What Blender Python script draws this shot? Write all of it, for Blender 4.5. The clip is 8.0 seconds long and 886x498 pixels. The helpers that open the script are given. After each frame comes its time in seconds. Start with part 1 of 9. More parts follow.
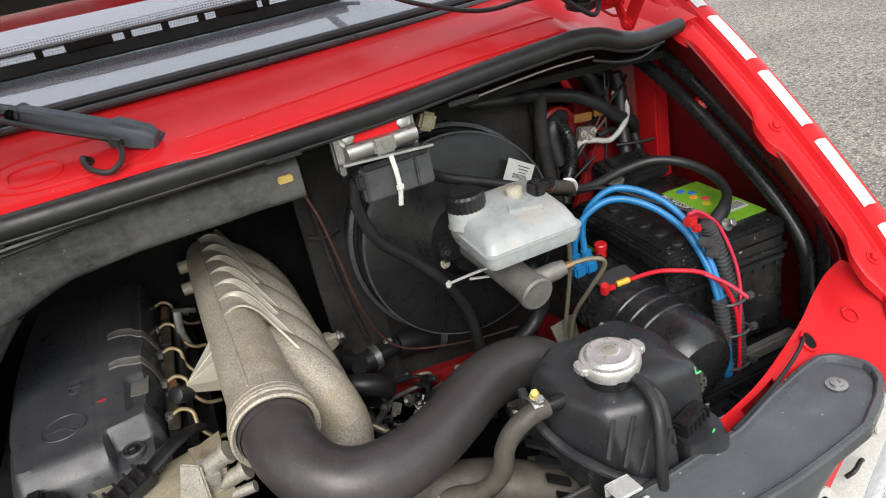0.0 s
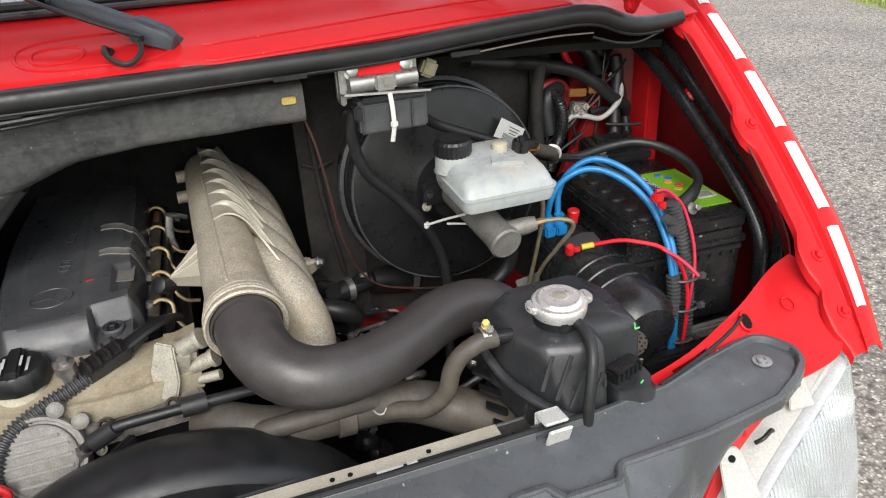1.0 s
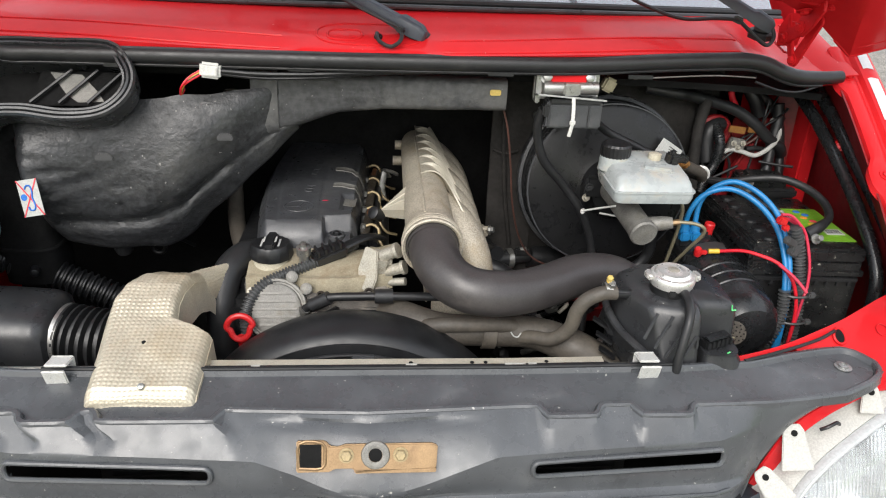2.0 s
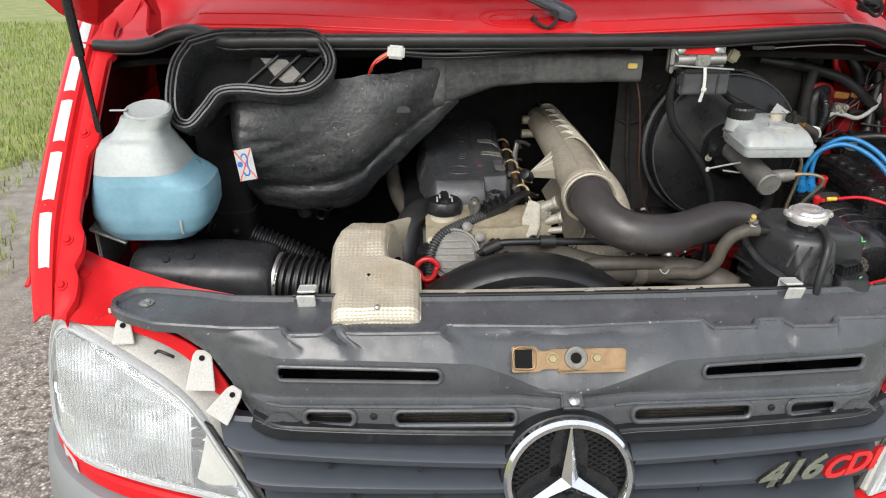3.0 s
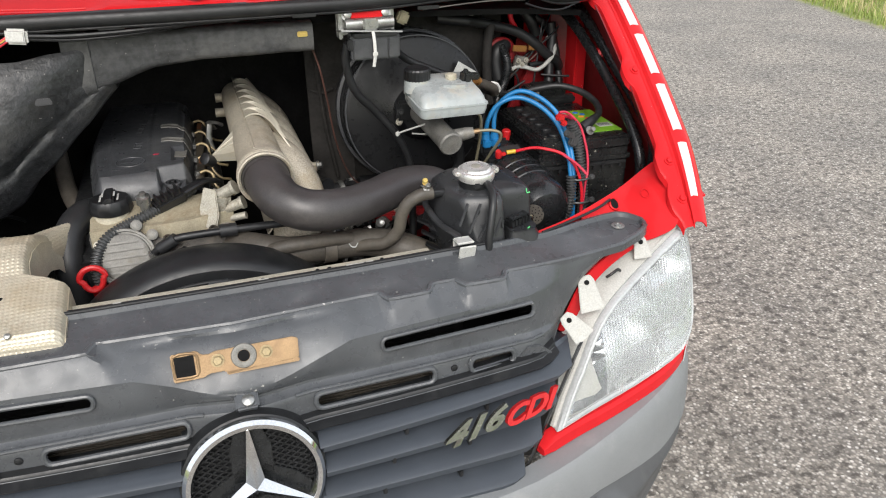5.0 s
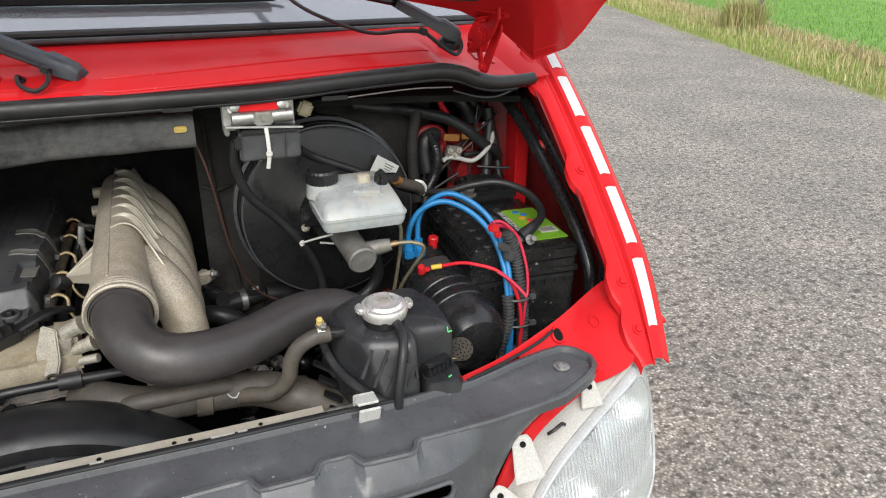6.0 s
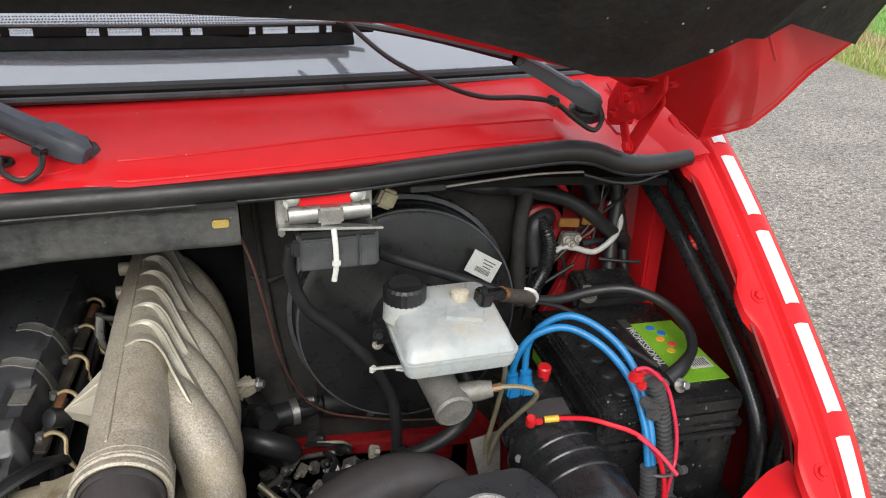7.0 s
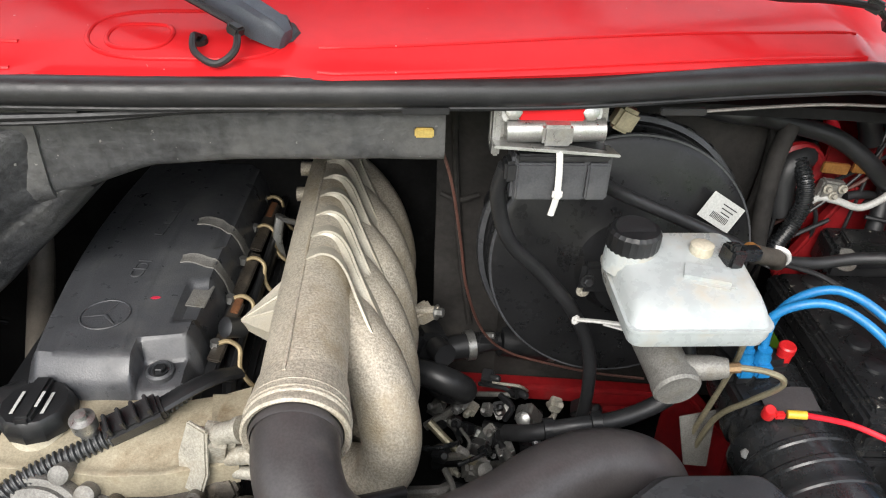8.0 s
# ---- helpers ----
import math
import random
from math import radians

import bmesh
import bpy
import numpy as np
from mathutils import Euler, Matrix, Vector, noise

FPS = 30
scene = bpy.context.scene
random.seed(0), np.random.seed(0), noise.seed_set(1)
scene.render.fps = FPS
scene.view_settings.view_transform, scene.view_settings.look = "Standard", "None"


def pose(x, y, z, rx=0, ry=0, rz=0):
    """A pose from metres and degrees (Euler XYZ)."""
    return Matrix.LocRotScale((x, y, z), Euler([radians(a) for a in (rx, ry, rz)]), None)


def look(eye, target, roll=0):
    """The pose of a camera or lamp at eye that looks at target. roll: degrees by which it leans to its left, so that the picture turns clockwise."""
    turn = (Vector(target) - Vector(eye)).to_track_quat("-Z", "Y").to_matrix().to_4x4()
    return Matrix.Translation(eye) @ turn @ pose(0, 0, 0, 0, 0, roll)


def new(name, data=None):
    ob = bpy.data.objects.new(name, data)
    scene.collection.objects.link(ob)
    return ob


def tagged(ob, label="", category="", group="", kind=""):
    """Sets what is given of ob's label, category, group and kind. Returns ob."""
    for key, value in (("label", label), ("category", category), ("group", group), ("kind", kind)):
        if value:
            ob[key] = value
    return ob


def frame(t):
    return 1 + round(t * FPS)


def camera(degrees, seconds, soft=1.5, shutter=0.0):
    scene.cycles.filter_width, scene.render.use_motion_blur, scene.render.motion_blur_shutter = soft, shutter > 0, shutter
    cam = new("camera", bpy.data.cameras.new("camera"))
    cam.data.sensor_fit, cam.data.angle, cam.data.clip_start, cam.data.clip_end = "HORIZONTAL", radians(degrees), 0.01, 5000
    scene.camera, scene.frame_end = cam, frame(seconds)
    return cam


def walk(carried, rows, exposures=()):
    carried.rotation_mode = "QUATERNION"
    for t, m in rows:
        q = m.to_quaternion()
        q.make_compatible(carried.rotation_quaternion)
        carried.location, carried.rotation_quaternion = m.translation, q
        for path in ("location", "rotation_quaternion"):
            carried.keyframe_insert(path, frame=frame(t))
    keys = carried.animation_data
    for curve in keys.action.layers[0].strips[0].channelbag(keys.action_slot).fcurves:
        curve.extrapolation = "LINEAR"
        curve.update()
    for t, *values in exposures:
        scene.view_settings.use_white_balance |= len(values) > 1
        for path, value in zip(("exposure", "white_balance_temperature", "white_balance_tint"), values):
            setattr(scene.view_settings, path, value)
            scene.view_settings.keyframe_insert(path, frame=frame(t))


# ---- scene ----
cam = camera(62.8, 8.0, soft=1.1)
PATH = [
    (0, (0.095, -0.314, 1.611), (0.686, 1.394, 0.753), -11.9),
    (0.5, (0.102, -0.345, 1.6), (0.757, 1.301, 0.672), -10.4),
    (1, (0.079, -0.401, 1.591), (0.673, 1.276, 0.678), -3.1),
    (1.5, (0.094, -0.563, 1.592), (0.437, 1.207, 0.727), 1.5),
    (2, (0.017, -0.698, 1.606), (0.184, 1.115, 0.78), 2.5),
    (2.2, (-0.054, -0.749, 1.601), (0.064, 1.079, 0.799), 2.0),
    (3.3, (-0.254, -0.932, 1.598), (-0.162, 0.871, 0.738), -0.2),
    (3.5, (-0.239, -0.937, 1.584), (-0.107, 0.849, 0.693), -0.3),
    (4, (-0.198, -0.947, 1.565), (0.074, 0.794, 0.62), -0.6),
    (4.5, (-0.12, -0.94, 1.576), (0.315, 0.764, 0.624), -0.6),
    (5, (0.003, -0.879, 1.598), (0.58, 0.805, 0.687), -0.4),
    (5.2, (0.062, -0.839, 1.607), (0.68, 0.844, 0.723), -0.3),
    (6.3, (0.209, -0.511, 1.638), (0.893, 1.195, 0.849), 0.6),
    (6.5, (0.221, -0.415, 1.65), (0.877, 1.304, 0.866), 0.8),
    (7, (0.245, -0.25, 1.668), (0.773, 1.494, 0.842), 1.7),
    (7.5, (0.246, -0.137, 1.663), (0.573, 1.611, 0.748), 2.2),
    (8, (0.196, -0.091, 1.616), (0.314, 1.606, 0.564), 2.1),
]
walk(cam, [(t, look(eye, target, roll)) for t, eye, target, roll in PATH], [(0, 0.88), (0.5, 0.98), (1.0, 1.0), (2.0, 1.0), (3.5, 0.74), (4.0, 0.74), (5.0, 0.83), (6.5, 0.80), (7.0, 0.92), (7.5, 1.12), (8.0, 1.36)])

# ---- light ----
world = bpy.data.worlds.new("overcast_sky")
scene.world = world
world.use_nodes = True
wn = world.node_tree.nodes
sky = wn.new("ShaderNodeTexSky")
sky.sky_type = "NISHITA"
sky.sun_disc = False
sky.sun_elevation, sky.sun_rotation = radians(40), radians(198)
sky.air_density, sky.dust_density, sky.ozone_density = 1.0, 4.0, 1.0
pale = wn.new("ShaderNodeMixRGB")
pale.inputs[0].default_value = 0.75
pale.inputs[2].default_value = (5.4, 5.6, 5.9, 1)
world.node_tree.links.new(sky.outputs[0], pale.inputs[1])
world.node_tree.links.new(pale.outputs[0], wn["Background"].inputs[0])
wn["Background"].inputs[1].default_value = 0.15

sun_data = bpy.data.lights.new("sun", "SUN")
sun_data.energy, sun_data.angle, sun_data.color = 1.5, radians(40), (1.0, 0.98, 0.95)
sun = new("sun", sun_data)
sun.matrix_world = look((-2.0, -6.0, 5.4), (0, 0, 0))

# ---- materials ----


def mat(name, col, rough=0.5, metal=0.0, var=0.2, scale=30.0, bump=0.15, bscale=400.0, coat=0.0, dust=None, dust_at=0.55, dust_scale=9.0,
        rvar=0.12, spec=0.5, depth=0.002, stretch=None, speck=None, each=0.0, grain=0.12):
    """A surface with grain at two scales, optional dust or wear patches, pale specks, and a fine relief."""
    m = bpy.data.materials.new(name)
    m.use_nodes = True
    nt = m.node_tree
    n, l = nt.nodes, nt.links
    b = n["Principled BSDF"]
    co = n.new("ShaderNodeTexCoord").outputs["Object"]
    if stretch:
        mp = n.new("ShaderNodeMapping")
        mp.inputs["Scale"].default_value = stretch
        l.new(co, mp.inputs[0])
        co = mp.outputs[0]

    def noise_at(s, detail=4.0, r=0.55):
        t = n.new("ShaderNodeTexNoise")
        t.inputs["Scale"].default_value, t.inputs["Detail"].default_value, t.inputs["Roughness"].default_value = s, detail, r
        l.new(co, t.inputs["Vector"])
        return t.outputs["Fac"]

    def ramp(fac, a, b2):
        t = n.new("ShaderNodeMapRange")
        t.inputs["From Min"].default_value, t.inputs["From Max"].default_value = a, b2
        l.new(fac, t.inputs["Value"])
        return t.outputs[0]

    def mix(fac, c1, c2):
        t = n.new("ShaderNodeMixRGB")
        for k, c in ((0, fac), (1, c1), (2, c2)):
            if hasattr(c, "is_linked"):
                l.new(c, t.inputs[k])
            else:
                t.inputs[k].default_value = c if k == 0 else (*c[:3], 1)
        return t.outputs[0]

    lo, hi = [c * (1 - var) for c in col], [min(1, c * (1 + var)) for c in col]
    coarse = noise_at(scale, 5)
    colour = mix(ramp(coarse, 0.3, 0.7), lo, hi)
    if grain:
        fine = ramp(noise_at(bscale * 0.9, 2, 0.6), 0.35, 0.65)
        colour = mix(fine, mix(grain, colour, [0.0, 0.0, 0.0]), mix(grain, colour, [min(1, 2.0 * c + 0.01) for c in col]))
    if each:
        oi = n.new("ShaderNodeObjectInfo")
        colour = mix(ramp(oi.outputs["Random"], -0.5, 1.5), colour, [c * (1 + each) for c in col])
    if dust:
        colour = mix(ramp(noise_at(dust_scale, 7, 0.68), dust_at, dust_at + 0.22), colour, dust)
    if speck:
        colour = mix(ramp(noise_at(speck[1], 2, 0.5), speck[2], speck[2] + 0.03), colour, speck[0])
    l.new(colour, b.inputs["Base Color"])
    rr = n.new("ShaderNodeMapRange")
    rr.inputs["From Min"].default_value, rr.inputs["From Max"].default_value = 0.3, 0.7
    rr.inputs["To Min"].default_value, rr.inputs["To Max"].default_value = max(0.02, rough - rvar), min(1, rough + rvar)
    l.new(noise_at(scale * 2.3, 5, 0.6), rr.inputs["Value"])
    l.new(rr.outputs[0], b.inputs["Roughness"])
    b.inputs["Metallic"].default_value = metal
    b.inputs["Specular IOR Level"].default_value = spec
    b.inputs["Coat Weight"].default_value = coat
    b.inputs["Coat Roughness"].default_value = 0.06
    if bump:
        bp = n.new("ShaderNodeBump")
        bp.inputs["Strength"].default_value, bp.inputs["Distance"].default_value = bump, depth
        l.new(noise_at(bscale, 3, 0.6), bp.inputs["Height"])
        l.new(bp.outputs[0], b.inputs["Normal"])
    return m


RED = mat("red_paint", (0.55, 0.016, 0.020), 0.22, var=0.03, scale=4, bump=0.02, bscale=40, coat=0.03, dust=(0.50, 0.019, 0.022), dust_at=0.60, dust_scale=30, rvar=0.04, spec=0.11, speck=((0.62, 0.26, 0.24), 160, 0.77), grain=0.03)
# The body red again, with the shade inside the bay put into its colour.
RED_IN = mat("red_paint_darkened_for_shade", (0.19, 0.006, 0.008), 0.42, var=0.15, scale=6, bump=0.05, bscale=90, dust=(0.14, 0.018, 0.018), dust_at=0.52)
STRIPE = mat("white_reflective_film", (0.54, 0.545, 0.54), 0.35, var=0.05, scale=12, bump=0.08, bscale=700, dust=(0.48, 0.465, 0.45), dust_at=0.60)
PANEL = mat("weathered_black_plastic", (0.064, 0.068, 0.073), 0.30, var=0.22, scale=14, bump=0.08, bscale=900, dust=(0.125, 0.129, 0.131), dust_at=0.585, dust_scale=13, rvar=0.14, spec=0.6, speck=((0.34, 0.33, 0.31), 140, 0.735))
GRILLE = mat("slate_grille_plastic", (0.043, 0.050, 0.061), 0.42, var=0.06, scale=10, bump=0.12, bscale=1200, dust=(0.054, 0.061, 0.071), dust_at=0.62, dust_scale=30)
BUMPER_LOW = mat("dark_grey_bumper_plastic", (0.085, 0.088, 0.092), 0.55, var=0.10, scale=6, bump=0.15, bscale=1300, dust=(0.13, 0.13, 0.126), dust_at=0.56)
BUMPER = mat("grey_bumper_plastic", (0.190, 0.197, 0.200), 0.55, var=0.08, scale=6, bump=0.15, bscale=1300, dust=(0.26, 0.26, 0.255), dust_at=0.56)
BLACK = mat("black_plastic", (0.011, 0.0115, 0.0125), 0.40, var=0.3, scale=25, bump=0.12, bscale=700, dust=(0.028, 0.0276, 0.0265), dust_at=0.57, dust_scale=14, spec=0.45)
BLACK_GLOSS = mat("glossy_black_plastic", (0.012, 0.013, 0.014), 0.27, var=0.3, scale=25, bump=0.05, bscale=300, dust=(0.032, 0.032, 0.030), dust_at=0.62, dust_scale=22)
DUCT = mat("dusty_felt_black", (0.023, 0.024, 0.026), 0.43, var=0.35, scale=22, bump=0.4, bscale=120, grain=0.3, speck=((0.17, 0.165, 0.155), 150, 0.715), dust=(0.062, 0.062, 0.060), dust_at=0.52, dust_scale=8, depth=0.004)
ARM_FELT = mat("dusty_grey_felt", (0.050, 0.051, 0.053), 0.50, var=0.35, scale=22, bump=0.5, bscale=90, grain=0.25, speck=((0.20, 0.195, 0.185), 150, 0.72), dust=(0.115, 0.114, 0.110), dust_at=0.50, dust_scale=7, depth=0.004)
RUBBER = mat("black_rubber", (0.015, 0.0155, 0.0165), 0.42, var=0.2, scale=30, bump=0.1, bscale=500, dust=(0.028, 0.0276, 0.0265), dust_at=0.58, spec=0.45)
SEAL = mat("shiny_seal_rubber", (0.034, 0.035, 0.037), 0.30, var=0.2, scale=20, bump=0.05, bscale=300, dust=(0.055, 0.055, 0.054), dust_at=0.60, dust_scale=12)
BOOSTER = mat("black_enamelled_steel", (0.011, 0.0113, 0.012), 0.32, var=0.3, scale=18, bump=0.06, bscale=300, spec=0.35, dust=(0.022, 0.022, 0.021), dust_at=0.58, dust_scale=10)
TANK_BLACK = mat("satin_black_tank_plastic", (0.024, 0.025, 0.027), 0.34, var=0.2, scale=20, bump=0.06, bscale=500, dust=(0.055, 0.055, 0.053), dust_at=0.56, dust_scale=14, speck=((0.20, 0.20, 0.19), 170, 0.74))
COVER = mat("dusty_cover_plastic", (0.046, 0.048, 0.052), 0.36, var=0.25, scale=20, bump=0.15, bscale=500, dust=(0.085, 0.086, 0.085), dust_at=0.52, dust_scale=12, grain=0.15)
BATTERY = mat("scuffed_battery_plastic", (0.010, 0.0105, 0.011), 0.30, var=0.3, scale=25, bump=0.06, bscale=300, dust=(0.07, 0.066, 0.058), dust_at=0.60, dust_scale=26, speck=((0.22, 0.21, 0.18), 140, 0.70))
HOSE = mat("dark_brown_rubber_hose", (0.040, 0.036, 0.036), 0.42, var=0.2, scale=16, bump=0.06, bscale=420, dust=(0.085, 0.076, 0.070), dust_at=0.55, dust_scale=10)
OLD_HOSE = mat("dusty_rubber_hose", (0.062, 0.054, 0.044), 0.6, var=0.3, scale=25, bump=0.2, bscale=300, dust=(0.12, 0.104, 0.082), dust_at=0.52)
LINING = mat("black_bonnet_lining", (0.0075, 0.0068, 0.0064), 0.60, var=0.4, scale=18, bump=0.5, bscale=160, speck=((0.34, 0.31, 0.27), 75, 0.725), dust=(0.017, 0.0145, 0.0125), dust_at=0.55, spec=0.25)
FELTED = mat("brown_black_felt", (0.020, 0.0185, 0.017), 0.8, var=0.4, scale=16, bump=0.4, bscale=140, dust=(0.045, 0.041, 0.036), dust_at=0.55, dust_scale=9, spec=0.25)
# Near-black with deep shade put into the colour: bay walls, duct well, holes.
DARK = mat("near_black_deepened_for_shade", (0.005, 0.005, 0.005), 0.85, var=0.3, scale=14, bump=0.4, bscale=160, dust=(0.014, 0.0135, 0.013), dust_at=0.58, spec=0.2)
ALU = mat("cast_aluminium", (0.43, 0.39, 0.315), 0.52, metal=0.25, var=0.18, scale=20, bump=0.6, bscale=430, grain=0.26, dust=(0.33, 0.265, 0.165), dust_at=0.51, dust_scale=9)
ALU_BRIGHT = mat("worn_smooth_aluminium", (0.44, 0.41, 0.335), 0.46, metal=0.25, var=0.12, scale=24, bump=0.3, bscale=620, grain=0.12, dust=(0.40, 0.34, 0.235), dust_at=0.56, dust_scale=10)
ALU_OLD = mat("oily_cast_aluminium", (0.37, 0.35, 0.295), 0.48, metal=0.35, var=0.3, scale=26, bump=0.35, bscale=500, grain=0.18, dust=(0.15, 0.11, 0.06), dust_at=0.53, dust_scale=18)
CASTING = mat("cream_stained_casting", (0.34, 0.30, 0.215), 0.42, metal=0.25, var=0.32, scale=18, bump=0.25, bscale=420, grain=0.12, dust=(0.17, 0.125, 0.07), dust_at=0.53, dust_scale=17)
OILY = mat("oily_brown_black_metal", (0.050, 0.043, 0.035), 0.36, metal=0.3, var=0.35, scale=30, bump=0.3, bscale=450, grain=0.2, dust=(0.13, 0.11, 0.08), dust_at=0.54, dust_scale=24)
ALU_GREY = mat("grey_cast_aluminium", (0.185, 0.18, 0.165), 0.55, metal=0.35, var=0.3, scale=30, bump=0.3, bscale=600, grain=0.2, dust=(0.11, 0.095, 0.065), dust_at=0.54, dust_scale=22)
SHIELD = mat("embossed_aluminium_shield", (0.60, 0.54, 0.42), 0.42, metal=0.5, var=0.12, scale=12, bump=0.1, bscale=500, dust=(0.46, 0.38, 0.26), dust_at=0.50, dust_scale=8)
STEEL = mat("zinc_plated_steel", (0.37, 0.37, 0.355), 0.36, metal=0.85, var=0.15, scale=60, bump=0.1, bscale=700, dust=(0.32, 0.28, 0.21), dust_at=0.58, dust_scale=24)
CAP_METAL = mat("bright_cap_metal", (0.72, 0.71, 0.68), 0.34, metal=0.7, var=0.10, scale=50, bump=0.1, bscale=500, dust=(0.48, 0.44, 0.38), dust_at=0.60, dust_scale=40)
CLIP = mat("bright_clip_steel", (0.60, 0.60, 0.57), 0.36, metal=0.25, var=0.12, scale=50, bump=0.1, bscale=500, dust=(0.42, 0.38, 0.30), dust_at=0.60, dust_scale=30)
# Badge chrome, its colour darkened to stand for dark surroundings mirrored in it.
BADGE_METAL = mat("chrome_darkened_for_reflection", (0.24, 0.23, 0.205), 0.22, metal=0.9, var=0.2, scale=60, bump=0.05, bscale=400, rvar=0.08)
CHROME = mat("chrome", (0.82, 0.83, 0.84), 0.09, metal=1.0, var=0.04, scale=30, bump=0.0, rvar=0.04)
BRASS = mat("yellow_passivated_steel", (0.27, 0.18, 0.098), 0.40, metal=0.65, var=0.25, scale=22, bump=0.15, bscale=500, dust=(0.15, 0.092, 0.058), dust_at=0.53, dust_scale=14)
INJECTOR = mat("dull_brass_line", (0.30, 0.235, 0.13), 0.45, metal=0.4, var=0.2, scale=60)
GOLD = mat("gold_clip", (0.72, 0.52, 0.16), 0.35, metal=0.5, var=0.1)
WHITE = mat("white_plastic", (0.58, 0.58, 0.55), 0.45, var=0.06, scale=12, bump=0.05, dust=(0.52, 0.49, 0.42), dust_at=0.56)
CREAM = mat("aged_white_plastic", (0.46, 0.43, 0.34), 0.42, var=0.10, scale=14, bump=0.08, dust=(0.32, 0.27, 0.17), dust_at=0.54, dust_scale=14)
RESERVOIR = mat("cloudy_white_plastic", (0.345, 0.375, 0.375), 0.30, var=0.10, scale=22, bump=0.14, bscale=60, dust=(0.36, 0.31, 0.235), dust_at=0.52, dust_scale=13, grain=0.05)
TANK_WHITE = mat("frosted_white_plastic", (0.335, 0.365, 0.36), 0.42, var=0.06, scale=10, bump=0.08, bscale=150, dust=(0.40, 0.39, 0.33), dust_at=0.58, dust_scale=10, grain=0.05)
TANK_BLUE = mat("frosted_plastic_over_blue_fluid", (0.165, 0.315, 0.395), 0.38, var=0.10, scale=7, bump=0.06, bscale=150, grain=0.04, dust=(0.24, 0.42, 0.50), dust_at=0.55, dust_scale=5)
BLUE = mat("blue_cable", (0.010, 0.155, 0.37), 0.38, var=0.14, scale=40, bump=0.05)
RED_WIRE = mat("red_cable", (0.62, 0.012, 0.025), 0.40, var=0.1, scale=40, bump=0.05)
PINK_WIRE = mat("pink_red_cable", (0.50, 0.022, 0.055), 0.42, var=0.1, scale=40, bump=0.05)
RED_PLASTIC = mat("red_plastic", (0.46, 0.012, 0.014), 0.38, var=0.15, scale=30, bump=0.08)
YELLOW = mat("yellow_plastic", (0.55, 0.36, 0.03), 0.42, var=0.12, scale=40, bump=0.05)
GREEN = mat("green_label", (0.16, 0.36, 0.025), 0.42, var=0.12, scale=18, bump=0.06, dust=(0.27, 0.42, 0.12), dust_at=0.62, dust_scale=25)
PAPER = mat("white_label", (0.42, 0.43, 0.41), 0.55, var=0.06, scale=30, bump=0.05)
INK = mat("black_ink", (0.03, 0.03, 0.03), 0.6, var=0.1, bump=0.0)
BLUE_INK = mat("blue_ink", (0.02, 0.14, 0.50), 0.6, var=0.1, bump=0.0)
RED_INK = mat("red_ink", (0.62, 0.05, 0.07), 0.6, var=0.1, bump=0.0)
ORANGE_INK = mat("orange_ink", (0.75, 0.26, 0.03), 0.6, var=0.1, bump=0.0)
GREY_TEXT = mat("pale_grey_print", (0.45, 0.46, 0.44), 0.5, var=0.1, bump=0.0)
BRAKE_PIPE = mat("olive_brake_pipe", (0.20, 0.18, 0.12), 0.42, metal=0.4, var=0.2, scale=50)
BROWN_WIRE = mat("brown_cable", (0.075, 0.032, 0.024), 0.5, var=0.2, scale=40)
COPPER = mat("copper_strip", (0.42, 0.20, 0.06), 0.4, metal=0.7, var=0.2, scale=40)
GREY_WIRE = mat("grey_cable", (0.38, 0.38, 0.36), 0.5, var=0.1, scale=40)
CORRUGATED = mat("grey_corrugated_conduit", (0.050, 0.052, 0.053), 0.46, var=0.2, scale=40, dust=(0.10, 0.097, 0.09), dust_at=0.56)
RUST = mat("rusty_brown_steel", (0.15, 0.062, 0.025), 0.75, metal=0.2, var=0.4, scale=40, bump=0.4, bscale=300)
REFLECTOR = mat("headlamp_reflector", (0.56, 0.57, 0.58), 0.11, metal=0.9, var=0.04, scale=10, bump=0.0, grain=0.0)
LENS_EDGE = mat("milky_lens_edge", (0.44, 0.455, 0.455), 0.18, var=0.06, scale=30, bump=0.4, bscale=260, grain=0.08, dust=(0.34, 0.335, 0.31), dust_at=0.56)
HOUSING = mat("dusty_white_housing", (0.40, 0.395, 0.365), 0.45, var=0.06, scale=14, bump=0.05, dust=(0.36, 0.33, 0.26), dust_at=0.57, dust_scale=30)


def lens_glass():
    m = mat("ribbed_headlamp_glass", (0.95, 0.97, 0.97), 0.04, var=0.01, bump=0, rvar=0.02, grain=0.0)
    b = m.node_tree.nodes["Principled BSDF"]
    b.inputs["Transmission Weight"].default_value = 0.92
    b.inputs["IOR"].default_value = 1.45
    return m


def clear_glass():
    m = mat("windscreen_glass", (0.42, 0.46, 0.52), 0.02, var=0.01, bump=0, rvar=0.01, grain=0.0)
    b = m.node_tree.nodes["Principled BSDF"]
    b.inputs["Transmission Weight"].default_value = 0.6
    b.inputs["IOR"].default_value = 2.5
    return m


SLATE = mat("slate_arm_plastic", (0.046, 0.057, 0.072), 0.42, var=0.08, scale=30, bump=0.1, bscale=900, dust=(0.058, 0.068, 0.082), dust_at=0.60, dust_scale=40)
LENS = lens_glass()
GLASS = clear_glass()


